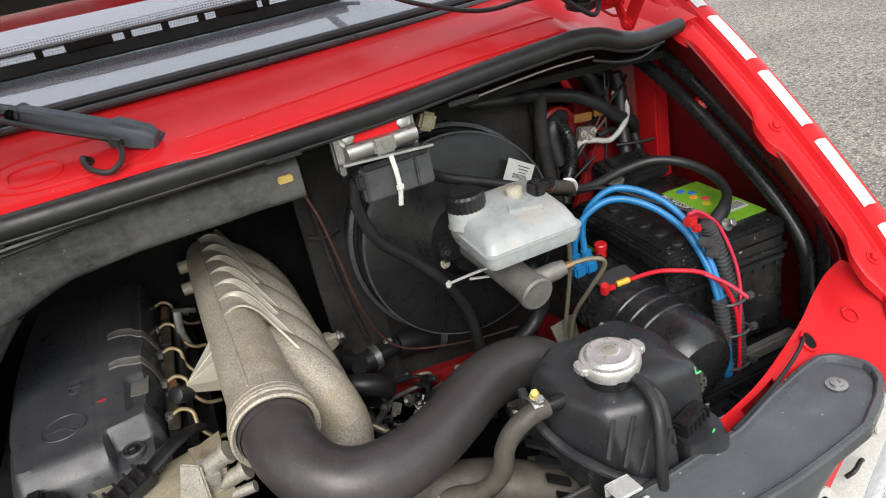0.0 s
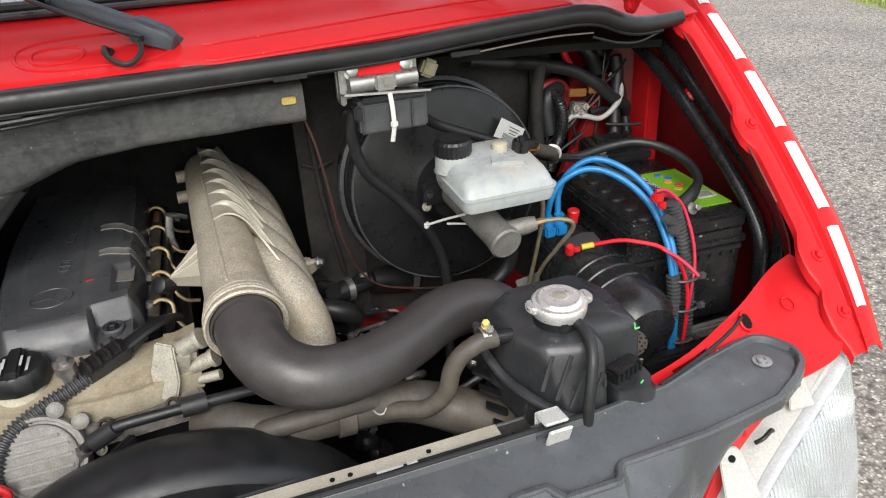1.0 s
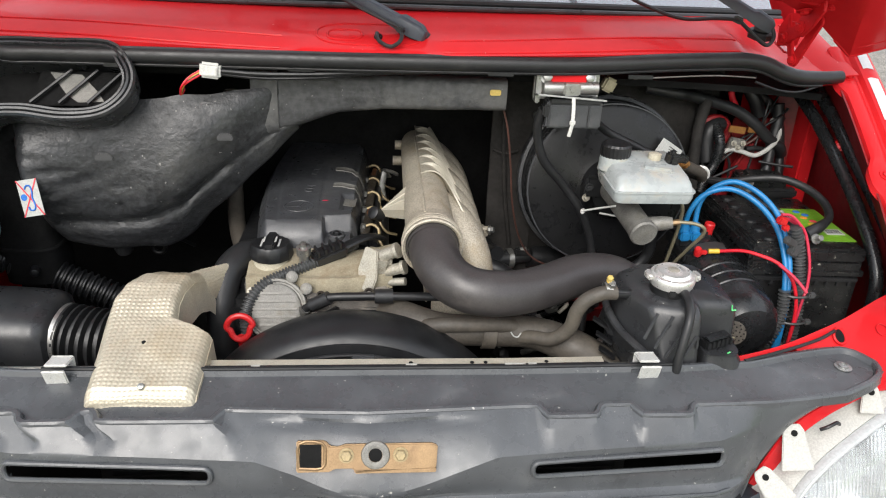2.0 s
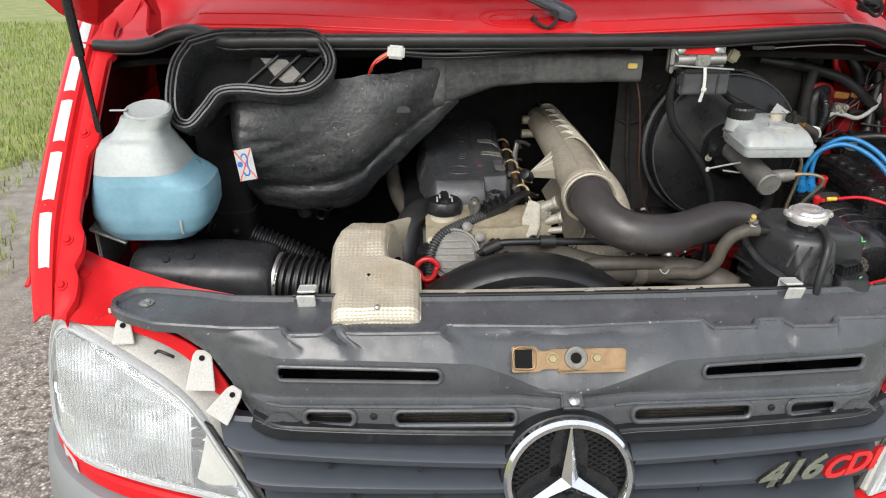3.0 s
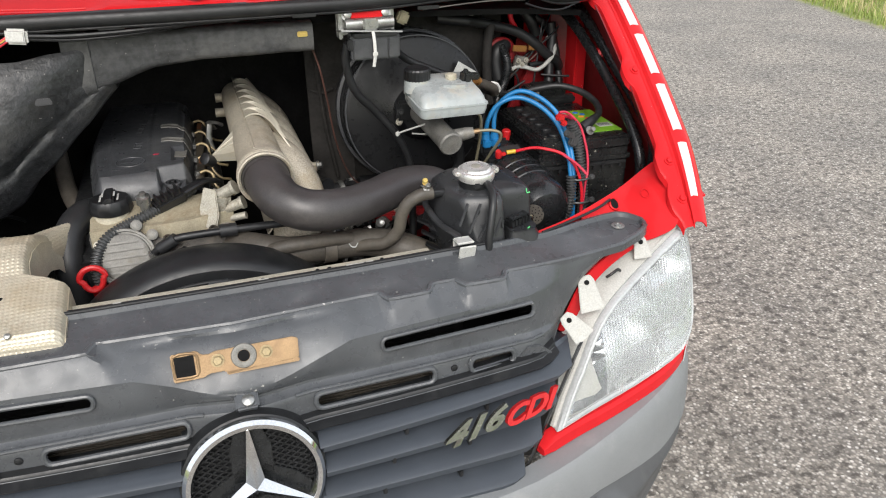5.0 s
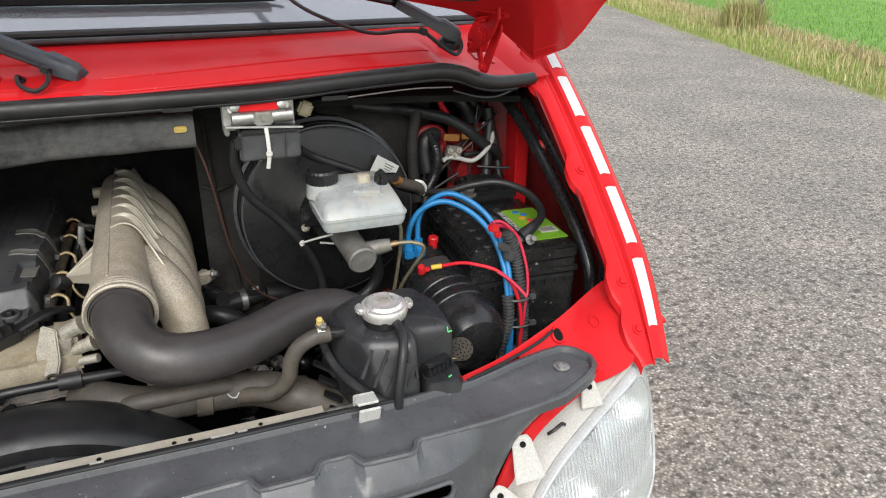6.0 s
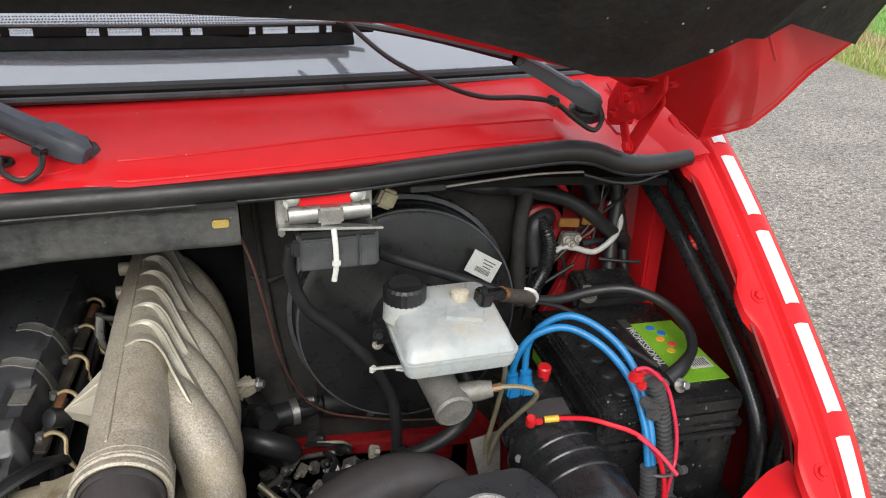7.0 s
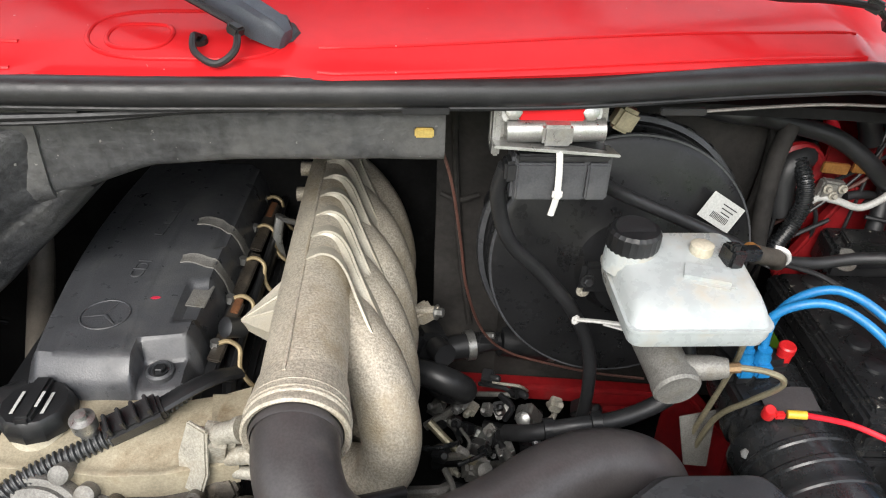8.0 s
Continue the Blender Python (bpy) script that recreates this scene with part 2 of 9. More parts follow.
def ground_material():
    """Worn chip-seal road, with a grassy verge on either side and a dirt track beside the van."""
    m = bpy.data.materials.new("worn_road_and_verge")
    m.use_nodes = True
    nt = m.node_tree
    n, l = nt.nodes, nt.links
    b = n["Principled BSDF"]
    co = n.new("ShaderNodeTexCoord").outputs["Object"]

    def node(kind, **kw):
        t = n.new(kind)
        for k, v in kw.items():
            t.inputs[k].default_value = v
        return t

    def ramp(src, stops):
        t = n.new("ShaderNodeValToRGB")
        e = t.color_ramp.elements
        while len(e) < len(stops):
            e.new(0.5)
        for el, (p, c) in zip(e, stops):
            el.position, el.color = p, (*c, 1)
        l.new(src, t.inputs[0])
        return t.outputs[0]

    def mix(f, a, c):
        t = n.new("ShaderNodeMixRGB")
        for k, v in ((0, f), (1, a), (2, c)):
            if hasattr(v, "is_linked"):
                l.new(v, t.inputs[k])
            else:
                t.inputs[k].default_value = v
        return t.outputs[0]

    def noise_at(s, d=5, r=0.6):
        t = node("ShaderNodeTexNoise", Scale=s, Detail=d, Roughness=r)
        l.new(co, t.inputs["Vector"])
        return t.outputs["Fac"]

    def math_node(op, a, c):
        t = n.new("ShaderNodeMath")
        t.operation = op
        for k, v in ((0, a), (1, c)):
            if hasattr(v, "is_linked"):
                l.new(v, t.inputs[k])
            else:
                t.inputs[k].default_value = v
        return t.outputs[0]

    vor = node("ShaderNodeTexVoronoi", Scale=95.0)
    l.new(co, vor.inputs["Vector"])
    sep = n.new("ShaderNodeSeparateColor")
    l.new(vor.outputs["Color"], sep.inputs[0])
    stones = ramp(sep.outputs[0], [(0.0, (0.10, 0.090, 0.077)), (0.30, (0.250, 0.226, 0.193)), (0.75, (0.375, 0.345, 0.300)), (0.92, (0.50, 0.465, 0.41)), (1.0, (0.66, 0.635, 0.59))])
    gaps = ramp(vor.outputs["Distance"], [(0.35, (0, 0, 0)), (0.75, (1, 1, 1))])
    stones = mix(gaps, stones, (0.165, 0.150, 0.132, 1))
    patches = ramp(noise_at(1.3, 6, 0.6), [(0.35, (0.80, 0.80, 0.80)), (0.65, (1.12, 1.10, 1.07))])
    t = n.new("ShaderNodeMixRGB")
    t.blend_type, t.inputs[0].default_value = "MULTIPLY", 1.0
    l.new(stones, t.inputs[1])
    l.new(patches, t.inputs[2])
    pits = ramp(noise_at(24, 5, 0.68), [(0.50, (0, 0, 0)), (0.62, (0.9, 0.9, 0.9))])
    road = mix(pits, t.outputs[0], (0.058, 0.050, 0.042, 1))
    grass = mix(ramp(noise_at(3.2, 6, 0.65), [(0.42, (0, 0, 0)), (0.62, (1, 1, 1))]), (0.17, 0.215, 0.055, 1), (0.27, 0.25, 0.11, 1))
    dirt = mix(ramp(noise_at(9, 6, 0.7), [(0.40, (0, 0, 0)), (0.65, (1, 1, 1))]), (0.175, 0.155, 0.125, 1), (0.27, 0.25, 0.215, 1))
    xyz = n.new("ShaderNodeSeparateXYZ")
    l.new(co, xyz.inputs[0])
    wob = math_node("MULTIPLY", math_node("SUBTRACT", noise_at(1.6, 5, 0.6), 0.5), 0.9)
    right = math_node("SUBTRACT", xyz.outputs[0], math_node("MULTIPLY", xyz.outputs[1], 0.315))
    right = math_node("SUBTRACT", math_node("ADD", right, math_node("MULTIPLY", wob, 0.35)), 5.83)
    left = math_node("ADD", xyz.outputs[0], math_node("MULTIPLY", wob, 1.0))
    f_right = ramp(math_node("MULTIPLY", right, 6.0), [(0.0, (0, 0, 0)), (1.0, (1, 1, 1))])
    f_dirt = ramp(math_node("MULTIPLY", math_node("ADD", left, 1.75), -2.5), [(0.0, (0, 0, 0)), (1.0, (1, 1, 1))])
    f_left = ramp(math_node("MULTIPLY", math_node("ADD", left, 2.95), -5.0), [(0.0, (0, 0, 0)), (1.0, (1, 1, 1))])
    colour = mix(f_dirt, road, dirt)
    colour = mix(f_left, colour, grass)
    colour = mix(f_right, colour, grass)
    field = ramp(math_node("MULTIPLY", math_node("SUBTRACT", right, 1.75), 3.0), [(0.0, (0, 0, 0)), (1.0, (1, 1, 1))])
    colour = mix(field, colour, mix(ramp(noise_at(7, 6, 0.7), [(0.40, (0, 0, 0)), (0.62, (1, 1, 1))]), (0.125, 0.265, 0.036, 1), (0.165, 0.32, 0.055, 1)))
    l.new(colour, b.inputs["Base Color"])
    b.inputs["Roughness"].default_value = 0.85
    bp = n.new("ShaderNodeBump")
    bp.inputs["Strength"].default_value, bp.inputs["Distance"].default_value = 0.7, 0.004
    l.new(vor.outputs["Distance"], bp.inputs["Height"])
    l.new(bp.outputs[0], b.inputs["Normal"])
    return m


GROUND = ground_material()
GRASS = mat("meadow_grass", (0.21, 0.265, 0.060), 0.6, var=0.35, scale=3, bump=0, each=0.2)
DRY_GRASS = mat("dry_straw_grass", (0.44, 0.37, 0.19), 0.7, var=0.3, scale=5, bump=0)
FIELD = mat("field_grass", (0.145, 0.30, 0.042), 0.6, var=0.3, scale=3, bump=0, each=0.2)

# ---- builders ----
V = Vector
AT = {}


def thing(name, at, label, category, group="", kind=""):
    ob = new(name)
    ob.location = at
    ob.empty_display_size = 0.05
    AT[ob] = V(at)
    return tagged(ob, label, category, group, kind)


def part(name, bm, material, parent=None, label="", sharp=35, kind=""):
    """Links a bmesh, built in world places, as one mesh object under a thing or a part."""
    bmesh.ops.remove_doubles(bm, verts=bm.verts, dist=1e-5)
    bmesh.ops.recalc_face_normals(bm, faces=bm.faces)
    lo = V([min(v.co[k] for v in bm.verts) for k in range(3)])
    hi = V([max(v.co[k] for v in bm.verts) for k in range(3)])
    mid = (lo + hi) / 2
    if parent is None:
        mid.z = lo.z
    for v in bm.verts:
        v.co -= mid
    me = bpy.data.meshes.new(name)
    bm.to_mesh(me)
    bm.free()
    for p in me.polygons:
        p.use_smooth = True
    me.set_sharp_from_angle(angle=radians(sharp))
    me.materials.append(material)
    ob = new(name, me)
    AT[ob] = mid
    if parent:
        ob.parent = parent
        ob.location = mid - AT[parent]
    else:
        ob.location = mid
    if label or kind:
        tagged(ob, label, kind=kind)
    return ob


def solo(name, bm, material, label, category, group="", kind="", sharp=35):
    return tagged(part(name, bm, material, None, sharp=sharp), label, category, group, kind)


def join(*bms):
    out = bmesh.new()
    for b in bms:
        me = bpy.data.meshes.new("tmp")
        b.to_mesh(me)
        b.free()
        out.from_mesh(me)
        bpy.data.meshes.remove(me)
    return out


def moved(bm, m):
    bmesh.ops.transform(bm, matrix=m, verts=bm.verts)
    return bm


def mirrored(bm):
    for v in bm.verts:
        v.co.x = -v.co.x
    bmesh.ops.reverse_faces(bm, faces=bm.faces)
    return bm


def bevel_all(bm, w, seg=2, angle=25):
    if w > 0:
        es = [e for e in bm.edges if len(e.link_faces) == 2 and e.calc_face_angle(0) > radians(angle)]
        bmesh.ops.bevel(bm, geom=es, offset=w, segments=seg, affect="EDGES", clamp_overlap=True)
    return bm


def box(c, s, bevel=0.003, rot=(0, 0, 0), seg=2, taper=None):
    """A bevelled block: centre, size, turn in degrees; taper: scale of its top in x and y."""
    bm = bmesh.new()
    bmesh.ops.create_cube(bm, size=1)
    for v in bm.verts:
        if taper and v.co.z > 0:
            v.co.x *= taper[0]
            v.co.y *= taper[1]
        v.co = V((v.co.x * s[0], v.co.y * s[1], v.co.z * s[2]))
    bevel_all(bm, bevel, seg)
    return moved(bm, pose(*c, *rot))


def smooth_path(pts, sub=6):
    pts = [V(p) for p in pts]
    if len(pts) == 2:
        return [pts[0].lerp(pts[1], k / sub) for k in range(sub + 1)], [k / sub for k in range(sub + 1)]
    out, par = [], []
    ext = [2 * pts[0] - pts[1], *pts, 2 * pts[-1] - pts[-2]]
    for i in range(len(pts) - 1):
        p0, p1, p2, p3 = ext[i:i + 4]
        for k in range(sub):
            t = k / sub
            out.append(0.5 * (2 * p1 + (p2 - p0) * t + (2 * p0 - 5 * p1 + 4 * p2 - p3) * t * t + (3 * p1 - p0 - 3 * p2 + p3) * t ** 3))
            par.append(i + t)
    return out + [pts[-1]], par + [len(pts) - 1]


def rings(loops, cap=True, closed=True):
    bm = bmesh.new()
    vs = [[bm.verts.new(p) for p in r] for r in loops]
    n = len(vs[0])
    for a, b in zip(vs[:-1], vs[1:]):
        for k in range(n if closed else n - 1):
            bm.faces.new((a[k], a[(k + 1) % n], b[(k + 1) % n], b[k]))
    if cap and closed:
        bm.faces.new(vs[0][::-1])
        bm.faces.new(vs[-1])
    return bm


def frames_along(path):
    tan = [(path[min(i + 1, len(path) - 1)] - path[max(i - 1, 0)]).normalized() for i in range(len(path))]
    up = V((0, 0, 1)) if abs(tan[0].z) < 0.9 else V((0, 1, 0))
    side = tan[0].cross(up).normalized()
    out = []
    for p, t in zip(path, tan):
        side = (side - t * side.dot(t)).normalized()
        out.append((p, t, side, side.cross(t).normalized()))
    return out


def tube(pts, r, n=14, sub=6, cap=True, ribs=None, squash=1.0):
    """A smooth pipe along points; r is one radius or one for each point; ribs: (spacing, depth) for corrugation."""
    path, par = smooth_path(pts, sub)
    if ribs:
        length = sum((b - a).length for a, b in zip(path[:-1], path[1:]))
        count = max(4, int(length / ribs[0] * 4))
        cum = [0.0]
        for a, b in zip(path[:-1], path[1:]):
            cum.append(cum[-1] + (b - a).length)
        ds = np.linspace(0, cum[-1], count)
        xs = [np.interp(ds, cum, [p[k] for p in path]) for k in range(3)]
        par = list(np.interp(ds, cum, par))
        path = [V(q) for q in zip(*xs)]
    loops = []
    for i, (p, t, s, u) in enumerate(frames_along(path)):
        rad = r if not hasattr(r, "__len__") else float(np.interp(par[i], range(len(r)), r))
        if ribs:
            rad += ribs[1] * (0.5 if i % 4 in (0, 1) else -0.5)
        loops.append([p + rad * (math.cos(a) * s + squash * math.sin(a) * u) for a in (2 * math.pi * k / n for k in range(n))])
    return rings(loops, cap)


def lathe(prof, o, axis=(0, 0, 1), n=32):
    """A turned shape: profile of (radius, height) along an axis from o."""
    a = V(axis).normalized()
    s = a.cross(V((0, 0, 1)) if abs(a.z) < 0.9 else V((0, 1, 0))).normalized()
    u = a.cross(s)
    o = V(o)
    return rings([[o + a * h + max(r, 1e-4) * (math.cos(t) * s + math.sin(t) * u) for t in (2 * math.pi * k / n for k in range(n))] for r, h in prof], cap=False)


def sheet(us, vs, f, thick=0.003, hole=None):
    """A curved panel f(u, v) with thickness; hole(u0, u1, v0, v1): True where a cell is open, or 0 to 3 for a corner to cut."""
    bm = bmesh.new()
    g = [[bm.verts.new(f(u, v)) for v in vs] for u in us]
    for i in range(len(us) - 1):
        for j in range(len(vs) - 1):
            q = [g[i][j], g[i + 1][j], g[i + 1][j + 1], g[i][j + 1]]
            h = hole(us[i], us[i + 1], vs[j], vs[j + 1]) if hole else None
            if h is True:
                continue
            if h is not None and h is not False:
                bm.faces.new([q[k] for k in range(4) if k != h])
            else:
                bm.faces.new(q)
    if thick:
        bmesh.ops.recalc_face_normals(bm, faces=bm.faces)
        bmesh.ops.solidify(bm, geom=bm.faces[:], thickness=thick)
    for v in [v for v in bm.verts if not v.link_faces]:
        bm.verts.remove(v)
    return bm


def span(a, b, n):
    return [a + (b - a) * k / n for k in range(n + 1)]


def prism(outline, depth, m=None, bevel=0.0, seg=2):
    """A flat outline in x, y, raised by depth in z, then laid by m."""
    bm = bmesh.new()
    f = bm.faces.new([bm.verts.new((x, y, 0)) for x, y in outline])
    e = bmesh.ops.extrude_face_region(bm, geom=[f])
    bmesh.ops.translate(bm, vec=(0, 0, depth), verts=[v for v in e["geom"] if isinstance(v, bmesh.types.BMVert)])
    bmesh.ops.recalc_face_normals(bm, faces=bm.faces)
    bevel_all(bm, bevel, seg)
    bmesh.ops.triangulate(bm, faces=[f for f in bm.faces if len(f.verts) > 4])
    return moved(bm, m) if m else bm


def bolt(o, axis, r=0.007, h=0.005, washer=1.6):
    a = V(axis).normalized()
    w = lathe([(0, 0), (r * washer, 0), (r * washer, 0.0018), (0, 0.0018)], o, a, 20)
    return join(w, lathe([(0, 0.0016), (r, 0.0016), (r, h), (r * 0.8, h + 0.001), (0, h + 0.001)], o, a, 6))


def facing(o, normal, up=(0, 0, 1), turn=0.0):
    """A pose at o whose z points along normal and whose y leans to up."""
    z = V(normal).normalized()
    x = V(up).cross(z).normalized()
    y = z.cross(x)
    m = Matrix((x, y, z)).transposed().to_4x4()
    return Matrix.Translation(o) @ m @ pose(0, 0, 0, 0, 0, turn)


def lettering(text, size, depth, m, shear=0.0, bold=0.0):
    """Raised letters in the built-in font, as a bmesh."""
    cu = bpy.data.curves.new("lettering", "FONT")
    cu.body, cu.size, cu.extrude, cu.shear, cu.offset = text, size, depth, shear, bold
    cu.align_x, cu.align_y, cu.resolution_u = "CENTER", "CENTER", 3
    ob = bpy.data.objects.new("lettering", cu)
    scene.collection.objects.link(ob)
    me = ob.to_mesh()
    bm = bmesh.new()
    bm.from_mesh(me)
    ob.to_mesh_clear()
    bpy.data.objects.remove(ob)
    bpy.data.curves.remove(cu)
    return moved(bm, m)


def bars(rows, m, h=0.002, t=0.0004):
    """Unreadable print: small bars (x, y, width) in the plane of m."""
    return join(*[moved(box((0, 0, 0), (w, h, t), 0), m @ pose(x, y, t / 2)) for x, y, w in rows])

# ---- ground ----
gx = [-3000, -300, -60, -20] + span(-8, 12, 20) + [30, 80, 300, 3000]
gy = [-3000, -300, -60, -20] + span(-4, 16, 20) + [30, 80, 300, 3000]
ground = solo("ground", sheet(gx, gy, lambda u, v: V((u, v, 0)), 0), GROUND, "worn chip-seal road with dirt track and grassy verges", "road", kind="structure")


def blades(name, spots, material, label, h=(0.05, 0.14), w=0.006):
    """Many bent grass blades as one mesh."""
    rng = random.Random(name)
    verts, faces = [], []
    for x, y in spots:
        a, lean, hh = rng.uniform(0, 6.28), rng.uniform(0.1, 0.8), rng.uniform(*h)
        dx, dy = math.cos(a) * w / 2, math.sin(a) * w / 2
        lx, ly = math.cos(a + 1.57) * hh * lean, math.sin(a + 1.57) * hh * lean
        k = len(verts)
        verts += [(x - dx, y - dy, 0), (x + dx, y + dy, 0), (x + dx * 0.7 + lx * 0.35, y + dy * 0.7 + ly * 0.35, hh * 0.6),
                  (x - dx * 0.7 + lx * 0.35, y - dy * 0.7 + ly * 0.35, hh * 0.6), (x + lx, y + ly, hh)]
        faces += [(k, k + 1, k + 2, k + 3), (k + 3, k + 2, k + 4)]
    me = bpy.data.meshes.new(name)
    me.from_pydata(verts, [], faces)
    me.materials.append(material)
    return tagged(new(name, me), label, "grass", kind="stuff")


rng = random.Random(5)
right_spots, dry_spots, left_spots = [], [], []
field_spots, tall_spots = [], []
for _ in range(14000):
    y = rng.uniform(2.5, 16)
    right_spots.append((5.98 + 0.315 * y + rng.random() ** 1.2 * 1.7 + rng.gauss(0, 0.06), y))
for _ in range(26000):
    y = rng.uniform(3.0, 20)
    field_spots.append((7.7 + 0.315 * y + rng.random() ** 1.3 * 6, y))
for _ in range(7000):
    y = rng.uniform(2.5, 17)
    c = 7.45 + 0.315 * y
    if noise.noise((0.9 * y, 4, 0)) > -0.35:
        dry_spots.append((c + rng.gauss(0, 0.20) + 0.30 * noise.noise((y, 0, 0)), y))
for _ in range(2500):
    y = rng.uniform(2.5, 16)
    dry_spots.append((6.0 + 0.315 * y + rng.random() * 1.3, y))
for cx, cy, n_ in ((10.30, 10.20, 500), (10.52, 10.16, 500), (10.40, 10.36, 300)):
    tall_spots += [(cx + rng.gauss(0, 0.13), cy + rng.gauss(0, 0.13)) for _ in range(n_)]
for _ in range(30000):
    y = rng.uniform(1.2, 12)
    x = -2.95 - rng.random() ** 1.4 * 5 + 0.35 * noise.noise((1.4 * y, 3, 0))
    left_spots.append((x, y))
for _ in range(2500):
    x, y = rng.uniform(-3.0, -1.9), rng.uniform(1.5, 9)
    if noise.noise((2.2 * x, 1.1 * y, 7)) > 0.22:
        left_spots.append((x, y))
blades("verge_grass", right_spots, GRASS, "olive green grass along the road edge", (0.04, 0.12), 0.011)
blades("field_grass", field_spots, FIELD, "short bright green grass of the field", (0.03, 0.09), 0.014)
blades("tall_tuft", tall_spots[::2], DRY_GRASS, "tall arching tuft of dry grass at the fence post", (0.25, 0.70), 0.014)
blades("green_tuft", tall_spots[1::2], GRASS, "tall green grass in the tuft at the fence post", (0.20, 0.60), 0.014)
blades("dry_grass", dry_spots, DRY_GRASS, "pale straw-coloured dry grass tufts on the verge", (0.07, 0.22), 0.010)
blades("track_grass", left_spots, GRASS, "short green grass beside the dirt track", (0.03, 0.09), 0.010)

# Chain-link fence between verge and field.
def fence_at(d, z):
    return V((10.75 + 0.315 * d, 10.20 + d, z))


fence = thing("chain_link_fence", (10.75, 10.20, 0), "thin chain-link fence on grey posts along the field", "fence")
for d in (-6.6, 0.0, 6.6):
    part("post", tube([fence_at(d, 0), fence_at(d, 1.25)], 0.035, 12, 2), ALU_GREY, fence, "weathered grey post")
wv, wf = [], []
for k in range(230):
    for lean in (1, -1):
        d0 = -6.6 + 0.062 * k - (1.1 if lean > 0 else 0)
        p, q = fence_at(d0 if lean > 0 else d0 + 1.1, 0.02), fence_at(d0 + 1.1 if lean > 0 else d0, 1.12)
        n0 = len(wv)
        wv += [p + V((0.0016, 0, 0)), p + V((-0.0008, 0.0014, 0)), p + V((-0.0008, -0.0014, 0)), q + V((0.0016, 0, 0)), q + V((-0.0008, 0.0014, 0)), q + V((-0.0008, -0.0014, 0))]
        wf += [(n0, n0 + 1, n0 + 4, n0 + 3), (n0 + 1, n0 + 2, n0 + 5, n0 + 4), (n0 + 2, n0, n0 + 3, n0 + 5)]
wire_mesh = bpy.data.meshes.new("wire_mesh")
wire_mesh.from_pydata([v - V((10.75, 10.20, 0)) for v in wv], [], wf)
wire_mesh.materials.append(ALU_GREY)
wires = new("wire_mesh", wire_mesh)
wires.parent = fence
tagged(wires, "thin woven fence wire", kind="stuff")

# ---- van body ----
van = thing("van", (0, 1.2, 0), "red delivery van with open bonnet parked on the road", "van")


def z_wing(y):
    d = y - 0.257
    return 1.097 + 0.87 * d - 0.37 * d * d


def x_bolt(y):
    return 0.865 + 0.076 * (y - 0.257)


# Cross-section of the wing's top: across from the bolt line, above it.
WING = [(-0.020, -0.016), (-0.018, -0.004), (-0.012, 0.0), (0.010, 0.0), (0.015, -0.004), (0.019, -0.003), (0.024, 0.007), (0.036, 0.010),
        (0.056, 0.006), (0.068, -0.006), (0.075, -0.026), (0.079, -0.07), (0.083, -0.20), (0.083, -0.45), (0.075, -0.62)]


def wing_point(y, k):
    i = min(int(k), len(WING) - 2)
    a = V(WING[i]).lerp(V(WING[i + 1]), k - i)
    fade = max(0.0, (0.30 - y) / 0.15) ** 1.5
    if k <= 2:
        a.x += 0.005 - 0.013 * sum(math.exp(-(abs(y - b) / 0.026) ** 4) for b in (0.195, 0.257, 0.43, 0.623))
    return V((x_bolt(y) + a.x - 0.030 * fade * min(1, max(0, k - 3) / 5), y, max(z_wing(y) + a.y, float(np.interp(y, (0.35, 0.40), (1.03, 0.42)))) if k > 9 else z_wing(y) + a.y))


def left_wing(bm):
    """Mirrored, and set a little further in."""
    mirrored(bm)
    for v in bm.verts:
        v.co.x += 0.033
    return bm


def build_wing(flip):
    def hole(u0, u1, v0, v1):
        return (v0 >= 9 and u0 < 0.215)
    bm = sheet(span(0.152, 0.70, 60), span(0, len(WING) - 1, len(WING) - 1), wing_point, 0.0025, hole)
    ob = part("wing", left_wing(bm) if flip else bm, RED, van, "red painted wing with bolted flange")
    for y in (0.195, 0.257, 0.43, 0.623):
        b = bolt((x_bolt(y), y, z_wing(y)), (0, -0.62, 0.78), 0.0065, 0.005)
        part("bolt", left_wing(b) if flip else b, RED, ob)
    for k in range(5):
        y0 = 0.212 + 0.0977 * k if flip else 0.190 + 0.1105 * k
        y1 = min(y0 + (0.078 if flip else 0.088), 0.70)
        s = sheet(span(y0, y1, 6), span(6.4, 7.7, 5), lambda u, v: wing_point(u, v) + V((0.0008, -0.0006, 0.0012)), 0.0006)
        part("reflective_stripe", left_wing(s) if flip else s, STRIPE, ob, "white reflective stripe")
    return ob


build_wing(False)
build_wing(True)


